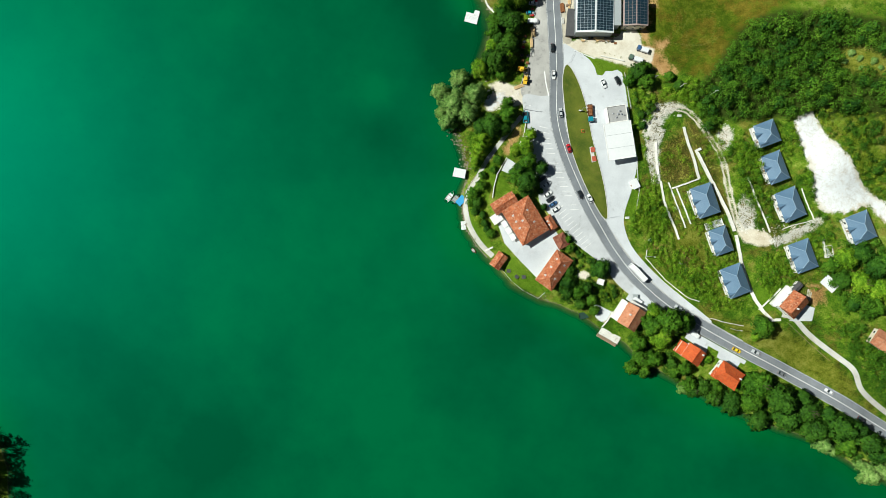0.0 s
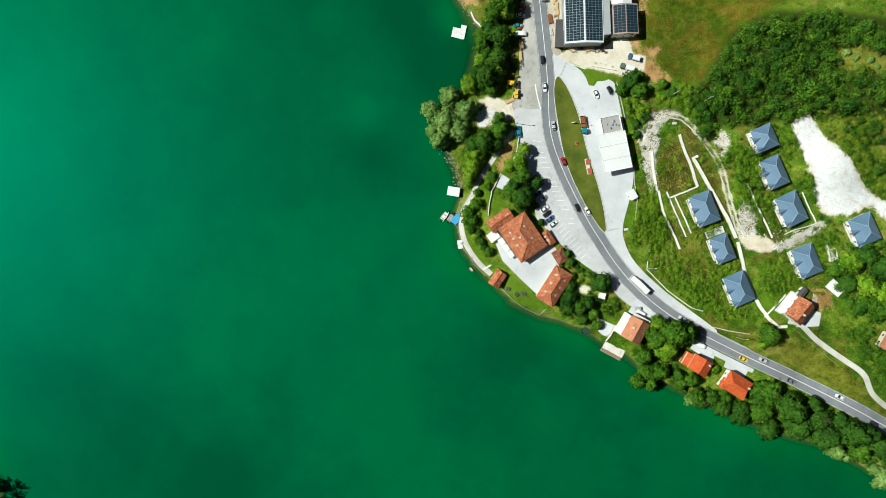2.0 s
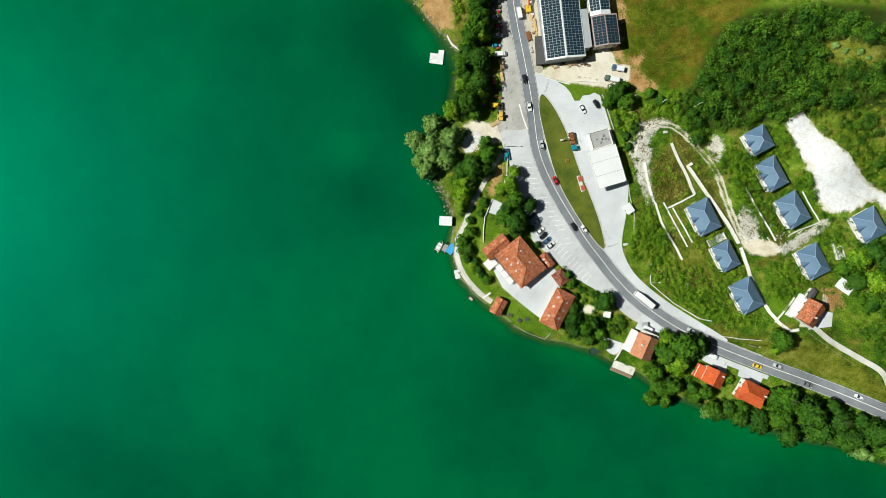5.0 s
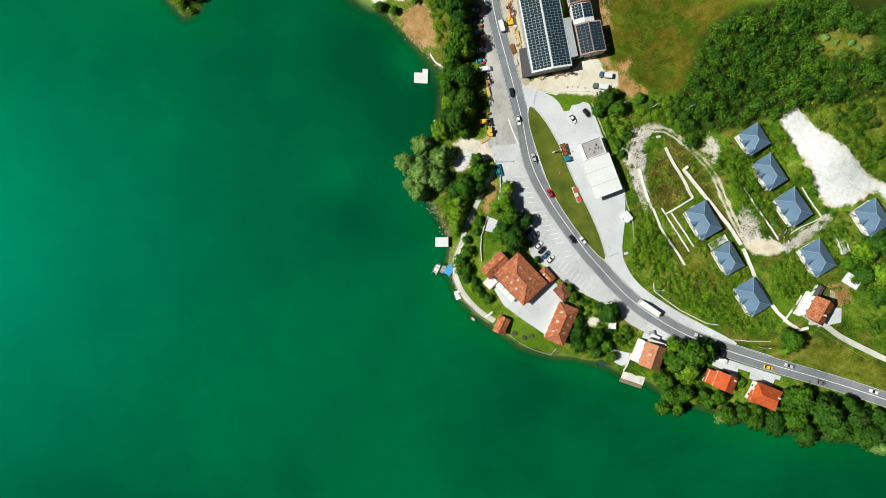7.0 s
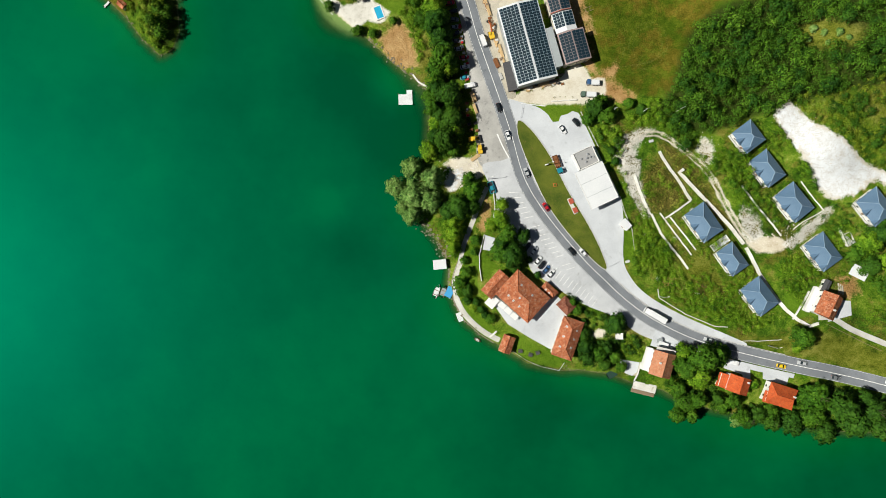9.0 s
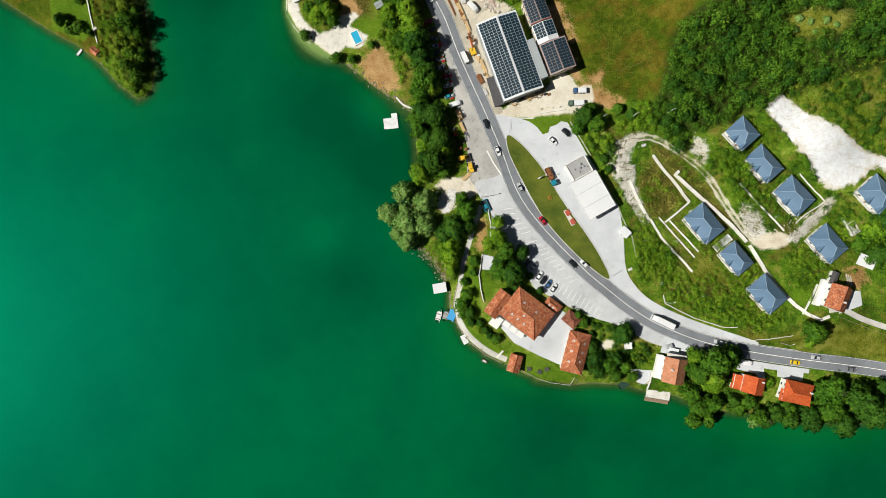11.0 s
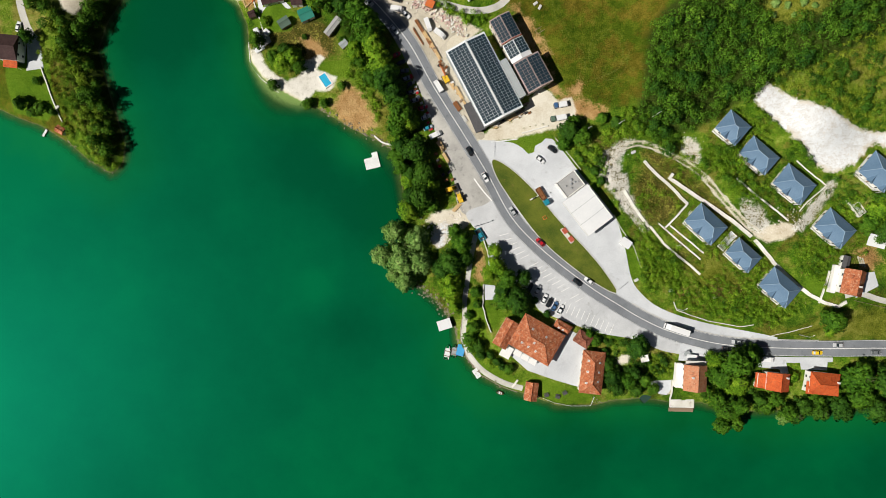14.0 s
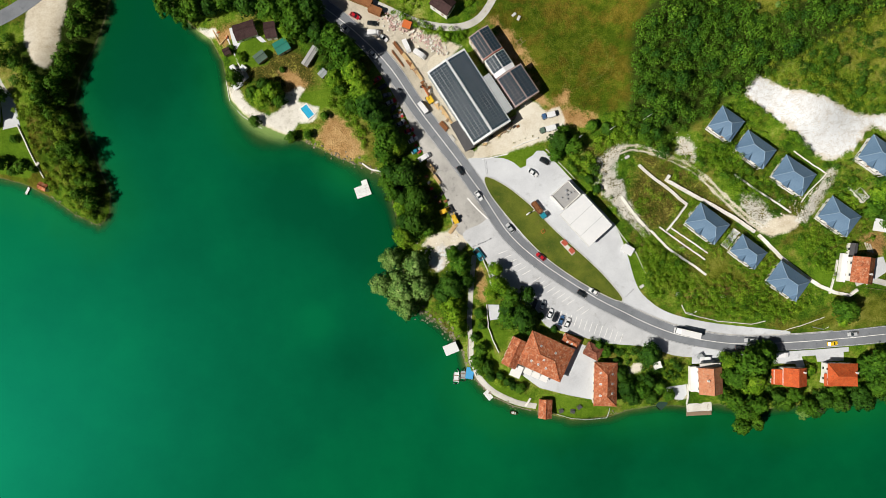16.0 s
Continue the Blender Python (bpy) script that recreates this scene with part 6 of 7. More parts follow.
def fence(pts, high, mat, label, rails=2, gap=2.2, rail=0.05):
    f = thing("fence", *pts[0], H(*pts[0]), 0, label, "fence")
    f.matrix_basis = Matrix.Identity(4)
    last = None
    post = None
    for (x0, y0), (x1, y1) in zip(pts[:-1], pts[1:]):
        n = max(1, round(math.hypot(x1 - x0, y1 - y0) / gap))
        for k in range(n + 1):
            x, y = x0 + (x1 - x0) * k / n, y0 + (y1 - y0) * k / n
            z = max(H(x, y), 0.2)
            if last and (abs(last[0] - x) + abs(last[1] - y)) < 0.1:
                continue
            if post is None:
                post = part("post", box(0.1, 0.1, 1.0 + high, 0, 0, -1.0), M[mat], f)
                o = post
            else:
                o = new("post", post.data)
                o.parent = f
            o.matrix_basis = pose(x, y, z)
            if last:
                for r in range(rails):
                    h = high * (r + 1) / rails - 0.06
                    part("rail", tube(rail, rail, (last[0], last[1], last[2] + h), (x, y, z + h), 4), M[mat], f)
            last = (x, y, z)


fence([(39.7, -33.6), (47, -36.6), (54, -38), (62.6, -38), (64, -34)], 1.0, "deck", "pale wooden rail fence along the lake lawn")
fence([(71.6, 44.6), (74.8, 38.6), (80, 31), (83, 22)], 1.4, "kerb", "pale fence beside the filling station", 3)
fence([(46.6, 77.4), (57.5, 63.8)], 1.4, "kerb", "pale fence behind the filling station", 3)
fence([(20.9, 76), (21.1, 70)], 1.0, "alu", "thin barrier across the forecourt entrance", 1)
fence([(73.8, 12.8), (77.4, 15.8)], 1.0, "alu", "thin barrier across the forecourt exit", 1)
fence([(170, 8), (183, 5), (196, 1.5)], 0.9, "old_wood", "wooden fence along the lane", 2)


def pole(x, y, high, label, arm=True, lamp=False):
    p = thing("street_lamp" if lamp else "utility_pole", x, y, H(x, y), 25, label, "street lamp" if lamp else "pole", "poles")
    part("shaft", tube(0.17, 0.1, (0, 0, -0.8), (0, 0, high), 10), M["kerb" if not lamp else "alu"], p)
    if lamp:
        part("arm", tube(0.05, 0.05, (0, 0, high - 0.1), (1.3, 0, high + 0.15), 6), M["alu"], p)
        part("lamp_head", box(0.9, 0.34, 0.14, 1.6, 0, high + 0.1, 0.04), M["frame"], p)
    elif arm:
        a = part("cross_arm", box(1.8, 0.12, 0.14, 0, 0, high - 0.5), M["alu"], p)
        for u in (-0.8, 0, 0.8):
            part("insulator", tube(0.06, 0.04, (u, 0, high - 0.36), (u, 0, high - 0.1), 6), M["frame"], a)


for x, y in ((59.7, 80.2), (72.3, 82.0), (86.2, 84.8)):
    pole(x, y, 9.0, "pale concrete utility pole at the forest edge")
for x, y in ((36.9, 51.6), (98, 4.5), (150, -6.8), (12.5, 40)):
    pole(x, y, 7.5, "grey street lamp with a white head", lamp=True)

# restaurant awnings
for x, y, w, d in ((25.7, -13.4, 4.6, 5.2), (30.4, -14.0, 3.3, 2.5), (33.6, -15.8, 3.3, 2.5), (36.8, -17.6, 3.3, 2.5)):
    a = thing("awning", x, y, 3.5, -28, "white canvas awning at the restaurant front", "awning", "restaurant awnings")
    part("cloth", box(w, d, 0.07, 0, 0, 2.6, 0.02, rx=6), M["frame"], a)
    part("bar", tube(0.05, 0.05, (-w / 2, -d / 2, 2.35), (w / 2, -d / 2, 2.35), 6), M["alu"], a)
    for u in (-w / 2 + 0.1, w / 2 - 0.1):
        part("post", tube(0.04, 0.04, (u, -d / 2, 0), (u, -d / 2, 2.4), 6), M["alu"], a)

# small things on the mown verge
b = thing("planter", 42.4, 43.6, H(42.4, 43.6) + 0.26, 25, "square orange planter on the mown verge", "planter")
part("tub", box(1.5, 1.5, 0.5, 0, 0, 0, 0.04), M["orange"], b)
part("soil", box(1.2, 1.2, 0.06, 0, 0, 0.47), M["verge"], b, "grassy soil")
b = thing("sign", 36.7, 51.5, H(36.7, 51.5) + 0.26, 30, "blank white sign board beside the forecourt", "sign")
part("board", box(1.7, 0.5, 1.0, 0, 0, 0.9, 0.04), M["frame"], b)
for u in (-0.6, 0.6):
    part("post", tube(0.05, 0.05, (u, 0, -0.3), (u, 0, 0.95), 6), M["alu"], b)
# shade roofs in the gardens


def shade_roof(x, y, ang, w, d, high, sag, mat, label):
    """A light sheet on four posts, sagging between them."""
    a = thing("shade_sail", x, y, H(x, y), ang, label, "shade sail")
    n, bm = 6, bmesh.new()
    for lift in (0.0, -0.04):
        grid = [[bm.verts.new((w * (i / n - 0.5), d * (j / n - 0.5), high + lift - sag * (1 - (2 * i / n - 1) ** 2 * (2 * j / n - 1) ** 2))) for j in range(n + 1)] for i in range(n + 1)]
        for i in range(n):
            for j in range(n):
                f = (grid[i][j], grid[i + 1][j], grid[i + 1][j + 1], grid[i][j + 1])
                bm.faces.new(f if lift == 0.0 else f[::-1])
    part("sheet", bm, M[mat], a)
    for u in (-1, 1):
        for v in (-1, 1):
            part("post", tube(0.05, 0.05, (u * w / 2, v * d / 2, -0.4), (u * w / 2, v * d / 2, high + 0.05), 6), M["alu"], a)


shade_roof(84.4, -16.6, 12, 3.4, 2.8, 2.5, 0.5, "plaster", "white shade sail on posts in the garden")
shade_roof(104.6, -16.4, -6, 4.4, 2.6, 2.4, 0.15, "white_sheet", "pale sheet roof on posts before the lake house")
shade_roof(102.6, -14.6, 24, 2.6, 1.6, 2.1, 0.1, "grey_roof", "small grey sheet roof on posts before the lake house")

# dark tables added in place of tree and parasol shade on the lawn
for x, y, a in ((43.4, -33.0, 20), (48.2, -33.6, -10), (51.2, -32.0, 30)):
    u = thing("picnic_table", x, y, H(x, y), a, "dark wooden table with benches, added for shade spots on the lawn", "table", "picnic tables")
    part("tabletop", box(2.0, 0.9, 0.07, 0, 0, 0.72, 0.02), M["dark_roof"], u)
    for sy in (-0.75, 0.75):
        part("bench", box(2.0, 0.32, 0.06, 0, sy, 0.42, 0.01), M["dark_roof"], u)
    for sx in (-0.7, 0.7):
        part("leg", box(0.1, 1.7, 0.08, sx, 0, 0.34), M["old_wood"], u)
        part("leg", box(0.1, 0.5, 0.74, sx, 0, -0.02), M["old_wood"], u)

for k in range(8):
    x, y = 166.2 + 0.95 * k, 28.2 - 0.35 * k
    u = [(x + 1.3 * q, y - 3.9 * q) for q in (0.0, 0.5, 1.0)]
    strip("garden_bed", u, 0.24, -0.24, 0.3, M["verge" if k < 5 else "rut"], 0.4, kind="", label="narrow raised bed of a small kitchen garden", category="garden bed", across=2)

# white kiosk, tarpaulin, old foundation, signs
k = thing("white_kiosk", 76.4, 32.6, 5.8, -35, "small white flat-roofed kiosk beside the forecourt", "kiosk")
part("wall", box(4.0, 3.0, 2.5, 0, 0, -0.4), M["plaster"], k), part("roof", box(4.6, 3.6, 0.2, 0, 0, 2.1, 0.03), M["white_sheet"], k)
part("door", box(0.9, 0.1, 2.0, 0, -1.52, 0), M["old_wood"], k)
t = thing("white_canopy", 176.8, 32.6, 13.6, -14, "white sheet canopy beside the trees", "canopy")
part("sheet", box(7.6, 5.0, 0.12, 0, 0, 2.4, 0.03, rx=6), M["white_sheet"], t)
for sx in (-3.4, 3.4):
    for sy in (-2.0, 2.0):
        part("post", box(0.12, 0.12, 3.2, sx, sy, -0.8), M["old_wood"], t)
f = thing("foundation", 168.2, 47.0, H(168.2, 47), -52, "unfinished concrete foundation with open walls", "foundation")
part("slab", box(8.6, 3.6, 0.6, 0, 0, -0.4), M["concrete"], f)
for sx, sy, a, b in ((0, -1.7, 8.8, 0.25), (0, 1.7, 8.8, 0.25), (-4.3, 0, 0.25, 3.4), (4.3, 0, 0.25, 3.4), (-1, 0, 0.25, 3.4)):
    part("wall", box(a, b, 1.1, sx, sy, 0.2), M["whitewall"], f)
for x, y, a in ((81.2, 16.8, 30), (95.6, 12.2, 60), (86, 30, 10), (114, 9.4, 20), (98.8, 31.2, 0), (-165, 92, 40), (138, 47, 15), (103, 45, 50), (79, 70.6, 25), (38.8, 134.2, 35), (40.6, 132.6, 60)):
    b = thing("concrete_block", x, y, H(x, y), a, "loose pale concrete block in the grass", "block", "concrete blocks")
    part("block", box(1.9, 1.1, 0.8, 0, 0, -0.1, 0.08), M["kerb"], b)
vd = thing("villa_deck", 118.6, 33.0, 8.4, -43, "white walled deck at the end of a villa", "deck")
part("slab", box(3.2, 8.4, 1.6, 0, 0, -1.2), M["concrete"], vd)
for sx, sy, a, b in ((-1.6, 0, 0.22, 8.6), (0, -4.2, 3.2, 0.22), (0, 4.2, 3.2, 0.22)):
    part("parapet", box(a, b, 0.8, sx, sy, 0.4), M["plaster"], vd)

# ---- by the water ----


def dock(name, x, y, ang, w, d, label, mat="deck", posts=True, planks=True):
    o = thing(name, x, y, 0.0, ang, label, "dock")
    part("float", box(w - 0.3, d - 0.3, 0.5, 0, 0, -0.15, 0.05), M["old_wood"], o)
    n = int(w / 0.42)
    first = None
    for i in range(n):
        if first is None:
            first = part("plank", box(w / n - 0.03, d, 0.07, 0, 0, 0.38), M[mat], o)
            q = first
        else:
            q = new("plank", first.data)
            q.parent = o
        q.matrix_basis = pose(-w / 2 + (i + 0.5) * w / n, float(RNG.normal()) * 0.03, 0)
    if posts:
        for sx in (-1, 1):
            for sy in (-1, 1):
                part("post", tube(0.1, 0.1, (sx * w / 2, sy * d / 2, -2.5), (sx * w / 2, sy * d / 2, 1.1), 8), M["old_wood"], o)
    return o


dk = thing("boathouse", -0.6, -2.1, 0.0, 17, "floating boathouse with a flat white roof", "boathouse")
part("float", box(5.6, 4.0, 0.5, 0, 0, -0.1, 0.05), M["old_wood"], dk)
part("roof", box(6.0, 4.4, 0.14, 0, 0, 2.2, 0.04, rx=3), M["white_sheet"], dk, "flat white roof")
part("wall", box(5.4, 0.1, 1.8, 0, 1.8, 0.4), M["old_wood"], dk)
for sx in (-2.7, 2.7):
    for sy in (-1.9, 1.9):
        part("post", tube(0.08, 0.08, (sx, sy, 0.3), (sx, sy, 2.2), 6), M["old_wood"], dk)
d2 = dock("floating_dock", -31.6, 68.2, 14, 6.4, 4.9, "floating dock with pale white boards near the trees")
part("step_deck", box(2.6, 2.0, 0.12, 1.9, 3.3, 0.36), M["deck"], d2)
dock("raft", 13.3, -23.7, -56, 4.2, 2.4, "small white plank raft at the lake path", posts=False)
dock("jetty", -174, 82.2, 60, 3.4, 1.0, "narrow wooden jetty on the far shore")
ld = dock("jetty", 102.4, -37.4, -2, 10.8, 3.6, "pale stone-edged landing below the lake house", "whitewall")
part("upper_landing", box(4.4, 2.6, 0.9, -2.6, 2.2, -0.3, 0.08, rz=12), M["whitewall"], ld)
part("upper_landing", box(3.4, 2.2, 0.9, 3.4, 1.9, -0.3, 0.08, rz=-18), M["whitewall"], ld)
dock("jetty", 102.0, -40.1, -2, 10.8, 1.6, "weathered lower step of the landing", "old_wood", False)


def boat(x, y, ang, length, beam, hull, inner, label, cover=None):
    o = thing("boat", x, y, -0.1, ang, label, "boat", "moored boats")
    bm = bmesh.new()
    rings = []
    for u, wd, h in ((-0.5, 0.80, 0.55), (-0.25, 1.0, 0.5), (0.1, 0.95, 0.52), (0.35, 0.6, 0.6), (0.5, 0.06, 0.7)):
        row = [(u * length, s * beam / 2 * wd * k, z) for s, k, z in ((-1, 1, h), (-1, 0.62, 0.0), (1, 0.62, 0.0), (1, 1, h))]
        rings.append([bm.verts.new(q) for q in row])
    for a, b in zip(rings[:-1], rings[1:]):
        for i in range(3):
            bm.faces.new((a[i], a[i + 1], b[i + 1], b[i]))
    bm.faces.new(rings[0])
    bmesh.ops.solidify(bm, geom=bm.faces[:], thickness=0.06)
    part("hull", bm, M[hull], o)
    part("deck", box(length * 0.62, beam * 0.72, 0.06, -0.05 * length, 0, 0.22, 0.02), M[inner], o)
    for u in (-0.28, 0.05):
        part("bench", box(0.3, beam * 0.85, 0.06, u * length, 0, 0.4, 0.01), M["old_wood"], o)
    if cover:
        part("cover", box(length * 0.8, beam * 0.98, 0.25, -0.05 * length, 0, 0.52, 0.1), M[cover], o)
    else:
        part("outboard_motor", box(0.35, 0.3, 0.6, -0.53 * length, 0, 0.35, 0.05), M["dark"], o)


M["blue_tarp"] = plain("blue_tarpaulin", (0.06, 0.36, 0.70), 0.6)
M["green_tarp"] = plain("dark_green_tarpaulin", (0.015, 0.05, 0.035), 0.7)
boat(0.5, -14.3, 80, 6.4, 2.7, "frame", "white_sheet", "white motor boat moored at the lake path")
boat(3.5, -13.8, 82, 5.6, 2.7, "old_wood", "grey_roof", "grey open boat moored beside the white one", None)
boat(6.5, -13.2, 76, 6.2, 3.4, "frame", "blue_tarp", "boat under a light blue tarpaulin", "blue_tarp")
boat(23.5, -32.3, -20, 3.2, 1.4, "red", "white_sheet", "small red and white rowing boat")
boat(93.6, -32.6, 35, 3.0, 1.2, "orange", "red", "small orange-red kayak on the shore", "red")
boat(86.8, -34.4, 42, 5.4, 3.4, "green_tarp", "green_tarp", "boat under a dark green cover", "green_tarp")

p = thing("swimming_pool", -51.4, 103.8, H(-51.4, 103.8), -57, "small swimming pool with bright blue water", "pool")
for sx, sy, a, b in ((0, -1.75, 6.4, 0.5), (0, 1.75, 6.4, 0.5), (-2.95, 0, 0.5, 3.0), (2.95, 0, 0.5, 3.0)):
    part("rim", box(a, b, 0.9, sx, sy, -0.5, 0.04), M["plaster"], p)
part("pool_water", box(5.4, 3.0, 0.5, 0, 0, -0.25), M["pool_water"], p, "bright blue water")


def rock_mesh(rng, n=1):
    bm = bmesh.new()
    bmesh.ops.create_icosphere(bm, subdivisions=1, radius=1.0)
    for v in bm.verts:
        v.co *= 0.7 + 0.5 * rng.random()
    me = bpy.data.meshes.new("rock")
    bm.to_mesh(me)
    bm.free()
    return me


def rocks(name, line, count, spread, smin, smax, mat, label):
    protos = [rock_mesh(RNG) for _ in range(5)]
    cp = curve_pts(line, 1.0)
    vs, fs, n = [], [], 0
    for _ in range(count):
        x, y = cp[int(RNG.integers(len(cp)))]
        x, y = x + RNG.normal() * spread, y + RNG.normal() * spread
        s = smin + (smax - smin) * RNG.random() ** 2
        me = protos[int(RNG.integers(5))]
        R = Euler([float(q) for q in RNG.random(3) * 6.28]).to_matrix()
        z = max(H(x, y), -0.3)
        for v in me.vertices:
            q = R @ v.co
            vs.append((x + q.x * s, y + q.y * s, z + q.z * s * 0.7))
        fs += [tuple(k + n for k in f.vertices) for f in me.polygons]
        n += len(me.vertices)
    return tagged(mesh_ob(name, vs, fs, M[mat]), label, "rocks", "", "stuff")


rocks("shore_rocks", [(-14, 14), (-6, 9), (2, 1)], 130, 1.6, 0.2, 0.8, "boulder", "brown rocks and driftwood along the shore")
rocks("shore_rocks", [(4, -4), (7, -15), (16, -25), (27, -32)], 120, 0.5, 0.2, 0.6, "boulder", "grey rocks under the lake path wall")
rocks("shore_rocks", [(64, -37), (72, -36), (86, -35)], 45, 0.6, 0.15, 0.45, "boulder", "grey rocks along the shore below the trees")
rocks("shore_rocks", [(-164, 78), (-155, 70), (-145, 64)], 70, 0.9, 0.15, 0.45, "boulder", "brown rocks along the wooded point")
rocks("shore_rocks", [(-22, 74), (-32, 80), (-42, 85), (-54, 92)], 110, 0.8, 0.2, 0.7, "boulder", "brown rocks along the dry bank")
rocks("limestone_rubble", [(69, 58), (68, 64), (72, 70.5), (77, 74)], 320, 1.5, 0.08, 0.28, "stone", "loose white limestone rubble along the track")
rocks("limestone_rubble", [(71, 60), (72, 55), (78, 47), (84, 39)], 260, 1.0, 0.08, 0.28, "stone", "loose white limestone rubble above the station")
rocks("limestone_rubble", [(101, 75), (103, 67)], 240, 1.5, 0.08, 0.30, "stone", "heap of white limestone rubble on the slope")
rocks("limestone_rubble", [(129, 91), (140, 84), (152, 75), (162, 70), (178, 73)], 170, 2.6, 0.08, 0.3, "stone", "white limestone lumps on the quarried slope")
rocks("limestone_rubble", [(-6, 40), (-2, 36), (5, 45)], 160, 2.4, 0.15, 0.6, "stone", "white limestone rubble beside the willows")
rocks("limestone_rubble", [(132, 38), (142, 41), (152, 50)], 200, 2.0, 0.1, 0.4, "stone", "white stones on the building track")

rocks("limestone_rubble", [(74, -18.4), (77, -17)], 90, 1.0, 0.08, 0.35, "stone", "pale rubble heap in the garden by the annex")

# ---- vehicles ----

PAINT = {"white": (0.80, 0.81, 0.82), "silver": (0.48, 0.50, 0.52), "black": (0.018, 0.019, 0.022), "red": (0.46, 0.015, 0.025), "blue": (0.05, 0.12, 0.26), "yellow": (0.85, 0.58, 0.02), "grey": (0.16, 0.17, 0.18), "teal": (0.02, 0.24, 0.32)}
for key, c in PAINT.items():
    n = Nodes("car_paint_" + key, 0.28, 0.0, 0.5)
    n.local()
    n.color(n.mix(n.noise(3.0), tuple(v * 0.93 for v in c), c))
    n.set(n.b, "Coat Weight", 0.5)
    M["paint_" + key] = n.m


def loft(sections):
    """A closed body through rectangles: x, half width low, half width high, z low, z high."""
    bm = bmesh.new()
    rings = [[bm.verts.new(q) for q in ((x, -a, z0), (x, a, z0), (x, b, z1), (x, -b, z1))] for x, a, b, z0, z1 in sections]
    for r, s in zip(rings[:-1], rings[1:]):
        for i in range(4):
            bm.faces.new((r[i], r[(i + 1) % 4], s[(i + 1) % 4], s[i]))
    bm.faces.new(rings[0][::-1]), bm.faces.new(rings[-1])
    bmesh.ops.recalc_face_normals(bm, faces=bm.faces[:])
    return bm


CARS = {}


def car(colour, x, y, ang, kind="car", z=None, where="on the road"):
    key = (colour, kind, where)
    z = H(x, y) + 0.17 if z is None else z
    if key in CARS:
        return copy_thing(CARS[key], pose(x, y, z, 0, 0, ang))
    size = {"car": (4.35, 1.78, 1.45), "van": (5.6, 2.0, 2.3), "truck": (10.5, 2.5, 3.4)}[kind]
    L, W_, Ht = size
    c = thing(kind if kind != "van" else "van", x, y, z, ang, f"{colour} {'delivery van' if kind == 'van' else 'box truck' if kind == 'truck' else 'passenger car'} {where}", kind, "vehicles")
    P = M["paint_" + colour]
    a = W_ / 2
    if kind == "car":
        b = part("body", loft([(-L / 2, a * 0.80, a * 0.78, 0.35, 0.80), (-L / 2 + 0.25, a * 0.96, a * 0.92, 0.25, 0.92), (-L * 0.2, a, a * 0.94, 0.22, 0.95), (L * 0.2, a, a * 0.94, 0.22, 0.92), (L / 2 - 0.5, a * 0.96, a * 0.86, 0.25, 0.80), (L / 2, a * 0.74, a * 0.66, 0.36, 0.66)]), P, c)
        part("cabin", loft([(-L * 0.43, a * 0.84, a * 0.70, 0.9, 0.98), (-L * 0.30, a * 0.88, a * 0.70, 0.9, 1.40), (L * 0.02, a * 0.88, a * 0.72, 0.9, 1.43), (L * 0.22, a * 0.86, a * 0.70, 0.9, 0.96)]), M["glass"], c)
        part("roof_panel", box(L * 0.34, W_ * 0.70, 0.05, -L * 0.13, 0, 1.405, 0.02), P, c)
        for s in (-1, 1):
            part("headlight", box(0.2, 0.34, 0.14, L / 2 - 0.14, s * a * 0.62, 0.58, 0.02), M["frame"], c)
            part("tail_light", box(0.12, 0.3, 0.16, -L / 2 + 0.06, s * a * 0.6, 0.66, 0.02), M["red"], c)
            part("mirror", box(0.14, 0.2, 0.12, L * 0.15, s * (a + 0.06), 0.95, 0.02), P, c)
    else:
        cab = 1.7 if kind == "van" else 2.1
        part("body", box(L - cab, W_, Ht - 0.5, -cab / 2, 0, 0.5, 0.06), P, c)
        part("cab", loft([(L / 2 - cab, a, a * 0.92, 0.4, Ht * 0.92 if kind == "van" else 2.6), (L / 2 - cab * 0.55, a, a * 0.9, 0.4, Ht * 0.88 if kind == "van" else 2.6), (L / 2 - 0.25, a * 0.96, a * 0.88, 0.4, 1.25 if kind == "van" else 2.3), (L / 2, a * 0.88, a * 0.8, 0.45, 0.95 if kind == "van" else 1.4)]), P if kind == "van" else M["paint_white"], c)
        part("windscreen", box(0.9, W_ * 0.78, 0.06, L / 2 - cab * 0.42, 0, Ht * 0.70, 0.02, ry=42) if kind == "van" else box(0.1, W_ * 0.8, 0.9, L / 2 - 0.16, 0, 1.5, 0.02), M["glass"], c)
        for u in range(3):
            part("roof_rib", box(0.06, W_ * 0.9, 0.04, -L * 0.3 + u * L * 0.2, 0, Ht, 0), P, c)
    for sx in (-1, 1):
        for sy in (-1, 1):
            r = 0.32 if kind == "car" else 0.4
            w = part("wheel", tube(r, r, (sx * L * 0.31, sy * (a - 0.2), r), (sx * L * 0.31, sy * (a + 0.01), r), 12), M["tyre"], c)
            part("rim", tube(r * 0.6, r * 0.6, (sx * L * 0.31, sy * (a + 0.005), r), (sx * L * 0.31, sy * (a + 0.03), r), 8), M["alu"], w)
    CARS[key] = c
    return c


def heading(x, y):
    p = np.array(ROAD)
    i = int(np.argmin(np.hypot(p[:, 0] - x, p[:, 1] - y)))
    i = min(max(i, 1), len(p) - 2)
    t = p[i + 1] - p[i - 1]
    s = (x - p[i, 0]) * -t[1] + (y - p[i, 1]) * t[0]
    n = np.array((-t[1], t[0])) / np.hypot(*t)
    q = p[i] + n * (1.7 if s > 0 else -1.7)
    return float(q[0]), float(q[1]), math.degrees(math.atan2(t[1], t[0])) + (180 if s > 0 else 0)


